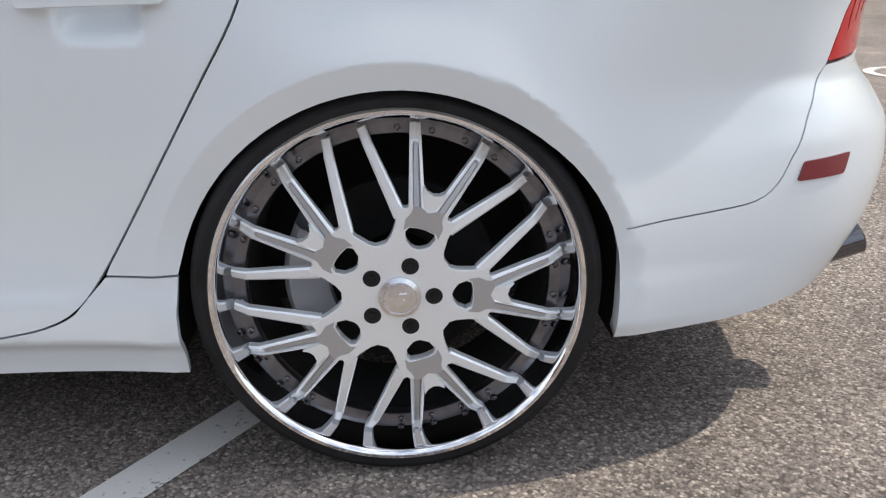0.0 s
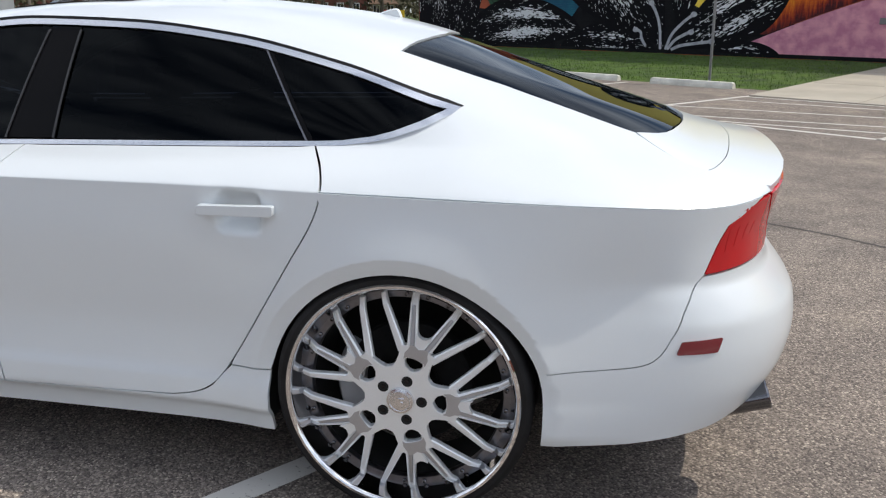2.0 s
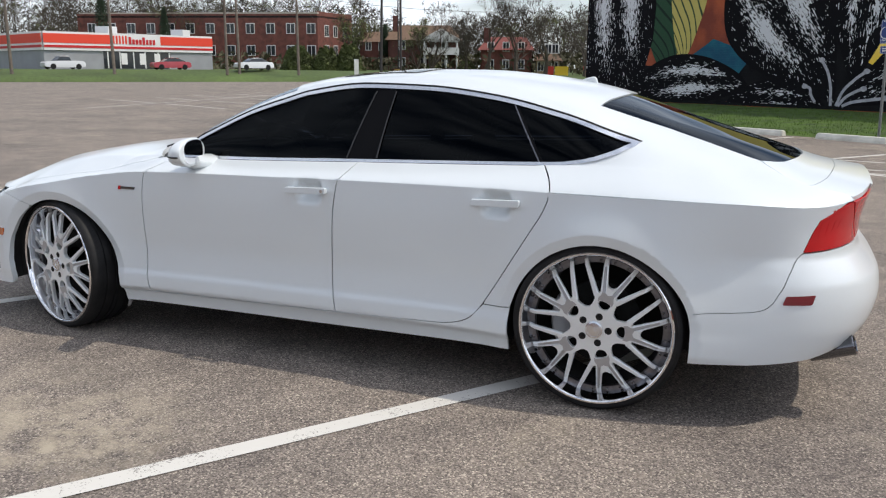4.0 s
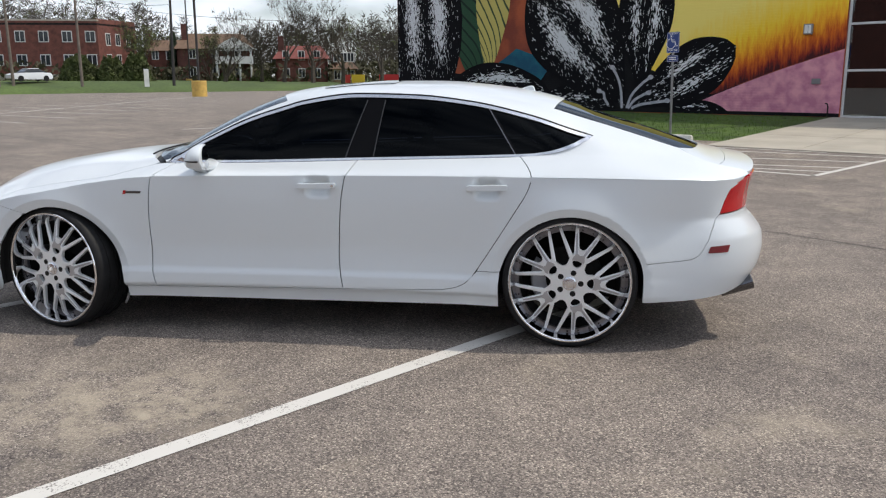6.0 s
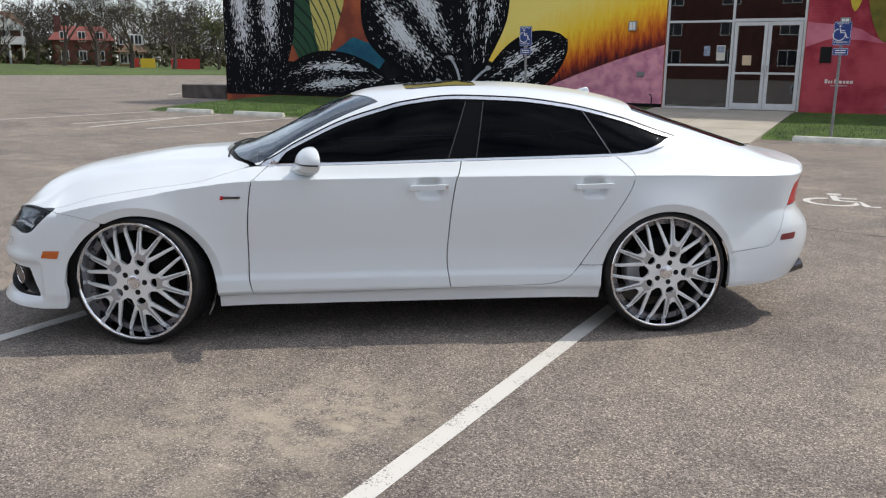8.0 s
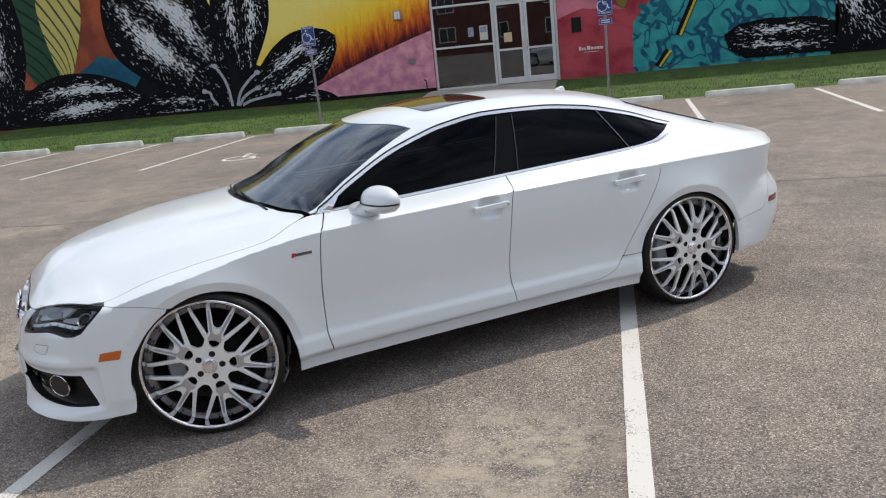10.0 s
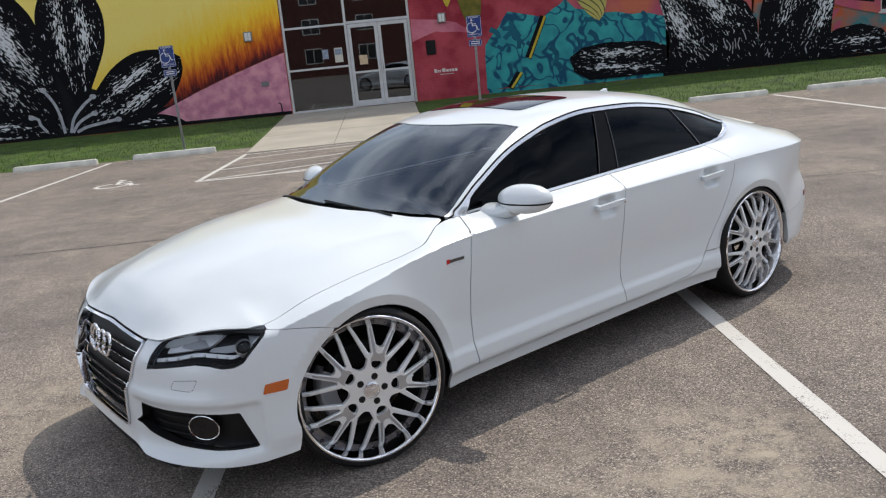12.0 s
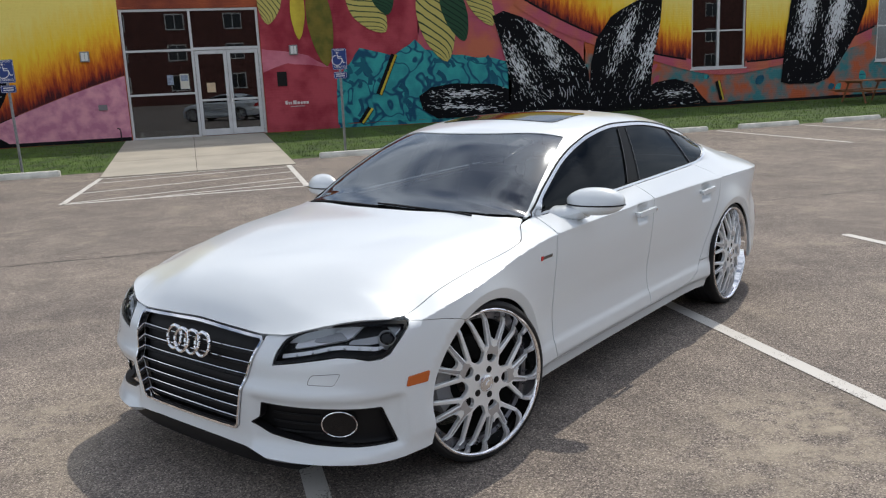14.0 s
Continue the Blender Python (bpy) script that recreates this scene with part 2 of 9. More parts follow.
def asphalt():
    """Worn car-park asphalt: stone flecks, tar, broad stains and pale dust."""
    m = mat("asphalt", (0.1, 0.1, 0.1), 0.88, spec=0.25)
    N, L = nodes(m)
    b = N["Principled BSDF"]
    co = N.new("ShaderNodeTexCoord")

    def noise_tex(scale, detail, rough=0.5):
        n = N.new("ShaderNodeTexNoise")
        n.inputs["Scale"].default_value, n.inputs["Detail"].default_value, n.inputs["Roughness"].default_value = scale, detail, rough
        L(co.outputs["Object"], n.inputs["Vector"])
        return n.outputs["Fac"]

    def ramp(src, *stops):
        r = N.new("ShaderNodeValToRGB")
        while len(r.color_ramp.elements) < len(stops):
            r.color_ramp.elements.new(0.5)
        for e, (p, c) in zip(r.color_ramp.elements, stops):
            e.position, e.color = p, (*c, 1)
        L(src, r.inputs[0])
        return r.outputs[0]

    def mix(kind, fac, a, bb):
        x = N.new("ShaderNodeMix")
        x.data_type, x.blend_type = "RGBA", kind
        for sock, v in (("Factor", fac), ("A", a), ("B", bb)):
            if isinstance(v, (int, float)):
                x.inputs[sock].default_value = v
            else:
                L(v, x.inputs[sock])
        return x.outputs["Result"]
    v = N.new("ShaderNodeTexVoronoi")
    v.inputs["Scale"].default_value = 150
    L(co.outputs["Object"], v.inputs["Vector"])
    sep = N.new("ShaderNodeSeparateColor")
    L(v.outputs["Color"], sep.inputs[0])
    stones = ramp(sep.outputs[0], (0.0, (0.108, 0.094, 0.085)), (0.35, (0.202, 0.176, 0.157)), (0.72, (0.280, 0.245, 0.216)), (0.93, (0.41, 0.36, 0.312)), (1.0, (0.56, 0.50, 0.42)))
    gap = ramp(v.outputs["Distance"], (0.0, (1, 1, 1)), (0.55, (0.92, 0.92, 0.92)), (0.85, (0.55, 0.55, 0.55)))
    col = mix("MULTIPLY", 1.0, stones, gap)
    broad = ramp(noise_tex(0.55, 6, 0.62), (0.30, (0.72, 0.71, 0.735)), (0.5, (1, 0.985, 0.985)), (0.72, (1.24, 1.21, 1.18)))
    col = mix("MULTIPLY", 1.0, col, broad)
    patch = ramp(noise_tex(3.2, 5, 0.6), (0.3, (0.80, 0.80, 0.80)), (0.7, (1.16, 1.15, 1.12)))
    col = mix("MULTIPLY", 1.0, col, patch)
    # pale dust lying in blotches
    dust_at = ramp(noise_tex(1.15, 7, 0.66), (0.57, (0, 0, 0)), (0.72, (0.5, 0.5, 0.5)))
    # spilt pale grit round a few spots
    for sx, sy, sr in ((-1.2, -2.2, 0.9), (-0.8, -1.8, 0.5), (-4.4, -0.5, 0.8), (-3.2, -3.4, 0.7), (2.3, -1.2, 0.6)):
        ds = N.new("ShaderNodeVectorMath")
        ds.operation = "DISTANCE"
        ds.inputs[1].default_value = (sx, sy, 0)
        L(co.outputs["Object"], ds.inputs[0])
        near = N.new("ShaderNodeMapRange")
        near.inputs["From Min"].default_value, near.inputs["From Max"].default_value, near.inputs["To Min"].default_value, near.inputs["To Max"].default_value = sr, 0.1 * sr, 0.0, 0.75
        L(ds.outputs["Value"], near.inputs["Value"])
        blot = ramp(noise_tex(5.5, 7, 0.72), (0.42, (0, 0, 0)), (0.62, (1, 1, 1)))
        dust_at = mix("ADD", 1.0, dust_at, mix("MULTIPLY", 1.0, blot, near.outputs[0]))
    dn = N.new("ShaderNodeRGB")
    dn.outputs[0].default_value = (0.40, 0.345, 0.265, 1)
    col = mix("MIX", dust_at, col, dn.outputs[0])
    L(col, b.inputs["Base Color"])
    bp = N.new("ShaderNodeBump")
    bp.inputs["Strength"].default_value, bp.inputs["Distance"].default_value = 0.75, 0.003
    inv = N.new("ShaderNodeMath")
    inv.operation = "MULTIPLY"
    inv.inputs[1].default_value = -1
    L(v.outputs["Distance"], inv.inputs[0])
    L(inv.outputs[0], bp.inputs["Height"])
    L(bp.outputs[0], b.inputs["Normal"])
    return m


def worn_paint(name, col, wear=0.5):
    """Road paint that has flaked off the stones in places."""
    m = mat(name, col, 0.7, spec=0.3)
    N, L = nodes(m)
    b = N["Principled BSDF"]
    co = N.new("ShaderNodeTexCoord")
    n1, n2 = N.new("ShaderNodeTexNoise"), N.new("ShaderNodeTexNoise")
    n1.inputs["Scale"].default_value, n1.inputs["Detail"].default_value = 110, 2
    n2.inputs["Scale"].default_value, n2.inputs["Detail"].default_value = 5, 4
    add = N.new("ShaderNodeMath")
    add.operation = "ADD"
    for k, n in enumerate((n1, n2)):
        L(co.outputs["Object"], n.inputs["Vector"])
        L(n.outputs["Fac"], add.inputs[k])
    r = N.new("ShaderNodeValToRGB")
    r.color_ramp.elements[0].position, r.color_ramp.elements[1].position = 0.36 + 0.12 * wear, 0.42 + 0.12 * wear
    r.color_ramp.elements[0].color, r.color_ramp.elements[1].color = (0.22, 0.205, 0.185, 1), (*col, 1)
    h = N.new("ShaderNodeMath")
    h.operation = "MULTIPLY"
    h.inputs[1].default_value = 0.5
    L(add.outputs[0], h.inputs[0])
    L(h.outputs[0], r.inputs[0])
    L(r.outputs[0], b.inputs["Base Color"])
    return m


M_ASPHALT = asphalt()
M_LINE = worn_paint("worn_white_paint", (0.62, 0.60, 0.56), 0.05)
M_CONC = mat("pale_concrete", (0.42, 0.385, 0.32), 0.8, var=0.16, scale=1.2, bump=0.001, bscale=90, fine=0.07, fscale=60)
M_STOP = mat("painted_concrete", (0.68, 0.67, 0.60), 0.75, var=0.25, scale=5, bump=0.002, bscale=40, fine=0.08, fscale=70)
M_GRASS = mat("grass_turf", (0.055, 0.105, 0.008), 0.9, var=0.5, scale=2.2, bump=0.03, bscale=45, fine=0.35, fscale=40, col2=(0.022, 0.046, 0.007))
M_BLADE = mat("grass_blade", (0.075, 0.145, 0.010), 0.75, var=0.5, scale=3.0)


def sheet(name, pts, material, kind="structure"):
    """A flat or sloping polygon of its own."""
    me = bpy.data.meshes.new(name)
    me.from_pydata(pts, [], [tuple(range(len(pts)))])
    me.materials.append(material)
    return tagged(new(name, me), kind=kind)


def prism(name, pts, depth, material, parent=None, bevel=0.0, label=""):
    """A solid whose upper face is the polygon pts, with straight sides depth deep."""
    bm = bmesh.new()
    hi = [bm.verts.new(p) for p in pts]
    lo = [bm.verts.new((p[0], p[1], p[2] - depth)) for p in pts]
    n = len(pts)
    bm.faces.new(hi)
    bm.faces.new(lo[::-1])
    for i in range(n):
        bm.faces.new((hi[i], lo[i], lo[(i + 1) % n], hi[(i + 1) % n]))
    bmesh.ops.recalc_face_normals(bm, faces=bm.faces)
    if bevel:
        bmesh.ops.bevel(bm, geom=list(bm.edges), offset=bevel, segments=2, affect="EDGES", clamp_overlap=True)
    return link(name, bm, material, parent, label, smooth=bool(bevel))


WALL_Y, BASE_Z = 20.335, 0.30
ground = sheet("ground", [(-700, -700, 0), (700, -700, 0), (700, 700, 0), (-700, 700, 0)], M_ASPHALT)


def strip(p, q, width, name="road_marking"):
    """A painted line on the asphalt."""
    p, q = Vector(p), Vector(q)
    d = (q - p).normalized()
    s = Vector((-d.y, d.x)) * width / 2
    n = max(2, int((q - p).length / 0.25))
    bm = bmesh.new()
    rows = []
    for i in range(n + 1):
        c = p.lerp(q, i / n)
        rows.append([bm.verts.new((c + s * k * (1 + 0.06 * noise.noise((c.x * 3, c.y * 3, k)))).to_3d() + Vector((0, 0, 0.004))) for k in (1, -1)])
    for a, b in zip(rows, rows[1:]):
        bm.faces.new((a[0], a[1], b[1], b[0]))
    bmesh.ops.recalc_face_normals(bm, faces=bm.faces)
    return tagged(link(name, bm, M_LINE, None, smooth=False), "worn white painted line on the asphalt", "marking", kind="structure")


# the row in which the car stands askew
strip((-0.345, 1.5), (-0.485, -4.3), 0.098)
strip((-3.10, 1.5), (-3.14, -4.3), 0.098)
strip((2.39, 1.5), (2.33, -4.3), 0.098)
# the row before the building
for x in (-19.2, -16.45, -13.85, -11.12, -8.62, 1.42, 4.05, 6.45, 9.4, 12.0, 14.7, 17.4):
    strip((x + 0.12, 13.75), (x - 0.13, 8.85), 0.095)
# hatched access aisle
strip((-5.50, 8.82), (-5.30, 12.72), 0.10)
strip((-1.76, 8.74), (-1.62, 12.72), 0.10)
strip((-5.50, 8.85), (-1.76, 8.77), 0.10)
for (x0, y0), (x1, y1) in (((-5.38, 11.75), (-1.66, 12.35)), ((-5.44, 10.2), (-1.70, 11.3)), ((-5.4, 8.95), (-1.72, 10.15)), ((-4.2, 8.88), (-1.74, 9.42)), ((-5.3, 12.55), (-2.9, 12.70))):
    strip((x0, y0), (x1, y1), 0.075)
# worn stalls of the far lot along a slanting spine
for k in range(11):
    x, y = -26.8 - 2.2 * k, 7.4 + 2.55 * k
    strip((x, y), (x - 5.2, y - 0.7), 0.09)
    strip((x - 6.2, y - 0.9), (x - 11.2, y - 1.6), 0.09)
strip((-29.5, 3.2), (-61.6, 35.4), 0.09)
strip((-15.4, 8.4), (-16.25, 12.1), 0.09)
strip((-8.36, 1.5), (-8.45, -4.3), 0.098)
strip((-28.9, 23.6), (-32.7, 29.6), 0.14)


def seam(pts, width, label):
    """A dark ragged paving joint in the asphalt."""
    P = [Vector(p) for p in smooth_line(pts, 240)]
    bm = bmesh.new()
    rows = []
    for i, c in enumerate(P):
        d = (P[min(i + 1, len(P) - 1)] - P[max(i - 1, 0)]).normalized()
        s = Vector((-d.y, d.x))
        c = c + s * 0.05 * noise.noise((c.x * 1.3, c.y, 2))
        w = width * (0.35 + 0.65 * abs(noise.noise((c.x * 4.1, c.y * 4.1, 7))) * 2)
        rows.append([bm.verts.new((c + s * k * w / 2).to_3d() + Vector((0, 0, 0.002))) for k in (1, -1)])
    for a, b in zip(rows, rows[1:]):
        bm.faces.new((a[0], a[1], b[1], b[0]))
    bmesh.ops.recalc_face_normals(bm, faces=bm.faces)
    return tagged(link("asphalt_seam", bm, mat("tar_seam", (0.075, 0.066, 0.06), 0.8, var=0.4, scale=20), None, smooth=False), label, "seam", kind="structure")


seam([(-23.0, 4.5), (-17.0, 4.35), (-12.7, 4.12), (-6.0, 4.05), (-0.9, 4.0), (2.0, 3.67), (7.0, 3.5), (16.0, 3.3)], 0.05, "dark ragged paving seam in the asphalt")
seam([(-21.6, 11.75), (-20.8, 11.6), (-19.9, 11.45)], 0.28, "dark tar patch on the asphalt")


def wheelchair_mark(x, y):
    """The worn wheelchair symbol of a stall: head, back, arm, legs and wheel."""
    root = tagged(new("stall_symbol"), "worn white wheelchair symbol painted on the asphalt", "marking")
    root.location = (x, y, 0.0)
    def stroke(name, pts, w):
        bm = bmesh.new()
        P = [Vector(p) for p in pts]
        rows = []
        for i, p in enumerate(P):
            d = (P[min(i + 1, len(P) - 1)] - P[max(i - 1, 0)]).normalized()
            s = Vector((-d.y, d.x)) * w / 2
            rows.append([bm.verts.new((p + s).to_3d() + Vector((0, 0, 0.004))), bm.verts.new((p - s).to_3d() + Vector((0, 0, 0.004)))])
        for a, b in zip(rows, rows[1:]):
            bm.faces.new((a[0], a[1], b[1], b[0]))
        bmesh.ops.recalc_face_normals(bm, faces=bm.faces)
        link(name, bm, M_LINE, root, smooth=False)
    arc = lambda cx, cy, r, a0, a1: [(cx + r * math.cos(radians(a)), cy + r * math.sin(radians(a))) for a in np.linspace(a0, a1, 16)]
    stroke("wheel_arc", arc(-0.08, -0.22, 0.27, 105, 370), 0.075)
    stroke("back", [(-0.10, 0.30), (-0.04, -0.08), (0.20, -0.08)], 0.085)
    stroke("arm", [(-0.07, 0.14), (0.16, 0.14)], 0.07)
    stroke("leg", [(0.18, -0.06), (0.30, -0.40), (0.42, -0.36)], 0.08)
    stroke("head", arc(-0.10, 0.42, 0.04, 0, 360), 0.08)


wheelchair_mark(-7.02, 9.72)
wheelchair_mark(0.6, 5.9)


def wheel_stop(x_right, y, length=1.83, top=0.125):
    """A precast wheel stop: sloped sides, chamfered ends, drain slots and two pins."""
    t = tagged(new("wheel_stop"), "pale painted concrete wheel stop on the asphalt", "wheel stop", "wheel stops along the grass")
    t.location = (x_right - length / 2, y, 0)
    bm = bmesh.new()
    L2 = length / 2
    sec = [(-0.078, 0.0), (-0.072, 0.055), (-0.045, top - 0.008), (-0.03, top), (0.03, top), (0.045, top - 0.008), (0.072, 0.055), (0.078, 0.0)]
    rows = []
    for xx, k in ((-L2, 0.80), (-L2 + 0.03, 1.0), (-0.45, 1), (0.45, 1), (L2 - 0.03, 1.0), (L2, 0.80)):
        rows.append([bm.verts.new((xx, yy * (0.9 if k < 1 else 1), zz * k)) for yy, zz in sec])
    for a, b in zip(rows, rows[1:]):
        for i in range(len(sec) - 1):
            bm.faces.new((a[i], a[i + 1], b[i + 1], b[i]))
    bm.faces.new(rows[0][::-1])
    bm.faces.new(rows[-1])
    bmesh.ops.recalc_face_normals(bm, faces=bm.faces)
    link("block", bm, M_STOP, t, smooth=False)
    for xx in (-0.6, 0.6):
        bm = bmesh.new()
        bmesh.ops.create_cone(bm, cap_ends=True, segments=10, radius1=0.016, radius2=0.014, depth=0.012, matrix=Matrix.Translation((xx, 0, top + 0.004)))
        link("steel_pin", bm, M_RUST, t)
    return t


M_RUST = mat("rusty_steel", (0.16, 0.09, 0.06), 0.8, 0.4, var=0.5, scale=60)
for x in (-16.85, -14.15, -11.53, -8.83, -6.195, 1.045, 3.78, 6.5, 9.3, 12.1, 14.8, 17.6):
    wheel_stop(x, 13.88 + 0.03 * math.sin(x * 7))

# grass strip: a low bank up to the wall, cut by the entrance walk
def bank_z(x, y):
    k = min(max((y - 14.15) / (WALL_Y - 14.15), 0), 1)
    return 0.03 + 0.27 * k ** 0.8 + 0.02 * noise.noise((x * 0.6, y * 0.6, 0))


def turf(name, x0, x1, y0, y1):
    bm = bmesh.new()
    nx, ny = max(2, int((x1 - x0) / 0.5)), 14
    g = [[bm.verts.new((x0 + (x1 - x0) * i / nx, y0 + (y1 - y0) * j / ny + (0.05 * noise.noise((i * 0.9, 3, 0)) if j == 0 else 0),
                        0.0 if j == 0 else bank_z(x0 + (x1 - x0) * i / nx, y0 + (y1 - y0) * j / ny))) for j in range(ny + 1)] for i in range(nx + 1)]
    for i in range(nx):
        for j in range(ny):
            bm.faces.new((g[i][j], g[i + 1][j], g[i + 1][j + 1], g[i][j + 1]))
    bmesh.ops.recalc_face_normals(bm, faces=bm.faces)
    return tagged(link(name, bm, M_GRASS, None), kind="structure")


turf("ground_grass_west", -19.8, -5.32, 14.12, WALL_Y)
turf("ground_grass_east", -1.44, 44.0, 14.12, WALL_Y)
verts, faces = [], []
rng = random.Random(4)
for _ in range(26000):
    x, y = rng.uniform(-19.7, 26), 14.15 + (WALL_Y - 14.2) * rng.random() ** 1.3
    if -5.42 < x < -1.36:
        continue
    z, a, h = bank_z(x, y), rng.uniform(0, 6.28), rng.uniform(0.03, 0.075)
    dx, dy = 0.008 * math.cos(a), 0.008 * math.sin(a)
    ox, oy = rng.uniform(-0.03, 0.03), rng.uniform(-0.03, 0.03)
    k = len(verts)
    verts += [(x - dx, y - dy, z - 0.01), (x + dx, y + dy, z - 0.01), (x + ox, y + oy, z + h)]
    faces.append((k, k + 1, k + 2))
me = bpy.data.meshes.new("grass")
me.from_pydata(verts, [], faces)
me.materials.append(M_BLADE)
tagged(new("grass", me), "short spring grass along the building", "grass", kind="stuff")

# entrance walk: concrete slabs that rise to the doors
walk_z = lambda y: 0.02 + 0.29 * max(0.0, (y - 12.75) / (WALL_Y - 12.75))
pavement = tagged(new("pavement"), "pale concrete entrance walk", "pavement", kind="structure")
xs, ys = [-5.33, -3.47, -1.45], [12.75, 15.3, 17.85, WALL_Y - 0.005]
for i in range(2):
    for j in range(3):
        x0, x1, y0, y1 = xs[i] + 0.005, xs[i + 1] - 0.005, ys[j] + 0.005, ys[j + 1] - 0.005
        prism("slab", [(x0, y0, walk_z(y0)), (x1, y0, walk_z(y0)), (x1, y1, walk_z(y1)), (x0, y1, walk_z(y1))], 0.14, M_CONC, pavement, bevel=0.006)
prism("joint_bed", [(-5.32, 12.78, walk_z(12.78) - 0.012), (-1.46, 12.78, walk_z(12.78) - 0.012), (-1.46, 20.3, walk_z(20.3) - 0.012), (-5.32, 20.3, walk_z(20.3) - 0.012)], 0.1, M_DARK, pavement)


# ---- the painted building ----
HEIGHT, LEFT, RIGHT = 6.5, -22.24, 44.0
DOOR = (-5.13, -1.36, BASE_Z, 3.90)            # storefront opening: x0, x1, z0, z1
WINS = [(13.0, 15.15, 1.58, 3.95), (20.75, 22.9, 1.58, 3.95), (29.0, 31.2, 1.58, 3.95)]


def brick_relief(m, strength=0.55):
    """Joints of the painted brickwork as relief on a wall paint."""
    N, L = nodes(m)
    b = N["Principled BSDF"]
    co, sp, cb = N.new("ShaderNodeTexCoord"), N.new("ShaderNodeSeparateXYZ"), N.new("ShaderNodeCombineXYZ")
    L(co.outputs["Object"], sp.inputs[0])
    L(sp.outputs[0], cb.inputs[0])
    L(sp.outputs[2], cb.inputs[1])
    br = N.new("ShaderNodeTexBrick")
    br.inputs["Scale"].default_value = 1.0
    br.inputs["Brick Width"].default_value, br.inputs["Row Height"].default_value, br.inputs["Mortar Size"].default_value = 0.215, 0.075, 0.006
    br.inputs["Color1"].default_value, br.inputs["Color2"].default_value, br.inputs["Mortar"].default_value = (1, 1, 1, 1), (0.86, 0.86, 0.86, 1), (0.2, 0.2, 0.2, 1)
    L(cb.outputs[0], br.inputs["Vector"])
    n = N.new("ShaderNodeTexNoise")
    n.inputs["Scale"].default_value, n.inputs["Detail"].default_value = 11, 5
    L(co.outputs["Object"], n.inputs["Vector"])
    ad = N.new("ShaderNodeMath")
    ad.operation = "MULTIPLY_ADD"
    ad.inputs[1].default_value = 1.6
    L(n.outputs["Fac"], ad.inputs[0])
    L(br.outputs["Color"], ad.inputs[2])
    bp = N.new("ShaderNodeBump")
    bp.inputs["Strength"].default_value, bp.inputs["Distance"].default_value = min(1.0, strength * 1.5), 0.016
    L(ad.outputs[0], bp.inputs["Height"])
    L(bp.outputs[0], b.inputs["Normal"])
    return m


def paint(name, col, col2=None, var=0.3, scale=2.0, stretch=(1, 1, 1), detail=6):
    """One colour field of the mural: brushed paint in two tones over brick."""
    m = mat(name, col, 0.75, spec=0.3)
    N, L = nodes(m)
    b = N["Principled BSDF"]
    co, mp, n, r = N.new("ShaderNodeTexCoord"), N.new("ShaderNodeMapping"), N.new("ShaderNodeTexNoise"), N.new("ShaderNodeValToRGB")
    mp.inputs["Scale"].default_value = stretch
    n.inputs["Scale"].default_value, n.inputs["Detail"].default_value = scale, detail
    r.color_ramp.elements[0].position, r.color_ramp.elements[1].position = 0.38, 0.62
    r.color_ramp.elements[0].color = (*(col2 or tuple(c * (1 - var) for c in col)), 1)
    r.color_ramp.elements[1].color = (*col, 1)
    L(co.outputs["Object"], mp.inputs[0])
    L(mp.outputs[0], n.inputs["Vector"])
    L(n.outputs["Fac"], r.inputs[0])
    L(r.outputs[0], b.inputs["Base Color"])
    return brick_relief(m)


def fruit_paint(name, a, s, q, x0, reach):
    """Yellow running through orange to dark red towards the painted lower rim z = a + s (x - x0) + q (x - x0)^2, in downward brush strokes."""
    m = mat(name, (0.8, 0.5, 0.05), 0.75, spec=0.3)
    N, L = nodes(m)
    b = N["Principled BSDF"]
    co, sp = N.new("ShaderNodeTexCoord"), N.new("ShaderNodeSeparateXYZ")
    L(co.outputs["Object"], sp.inputs[0])

    def op(kind, x, y, z=None):
        k = N.new("ShaderNodeMath")
        k.operation = kind
        for i, v in enumerate((x, y) if z is None else (x, y, z)):
            if isinstance(v, (int, float)):
                k.inputs[i].default_value = v
            else:
                L(v, k.inputs[i])
        return k.outputs[0]
    dx = op("SUBTRACT", sp.outputs[0], x0)
    rim = op("ADD", op("MULTIPLY_ADD", dx, s, a), op("MULTIPLY", op("MULTIPLY", dx, dx), q))
    mp, n = N.new("ShaderNodeMapping"), N.new("ShaderNodeTexNoise")
    mp.inputs["Scale"].default_value = (7, 1, 1.1)
    n.inputs["Scale"].default_value, n.inputs["Detail"].default_value, n.inputs["Roughness"].default_value = 1.6, 6, 0.62
    L(co.outputs["Object"], mp.inputs[0])
    L(mp.outputs[0], n.inputs["Vector"])
    v = op("ADD", op("SUBTRACT", sp.outputs[2], rim), op("MULTIPLY", op("SUBTRACT", n.outputs["Fac"], 0.5), 1.3))
    v = op("DIVIDE", v, reach)
    r = N.new("ShaderNodeValToRGB")
    stops = [(0.0, (0.06, 0.008, 0.012)), (0.10, (0.28, 0.03, 0.012)), (0.24, (0.62, 0.13, 0.012)), (0.40, (0.88, 0.38, 0.02)), (0.58, (0.95, 0.62, 0.04)), (1.0, (0.95, 0.76, 0.20))]
    while len(r.color_ramp.elements) < len(stops):
        r.color_ramp.elements.new(0.5)
    for e, (p, c) in zip(r.color_ramp.elements, stops):
        e.position, e.color = p, (*c, 1)
    L(v, r.inputs[0])
    L(r.outputs[0], b.inputs["Base Color"])
    return brick_relief(m, 0.4)


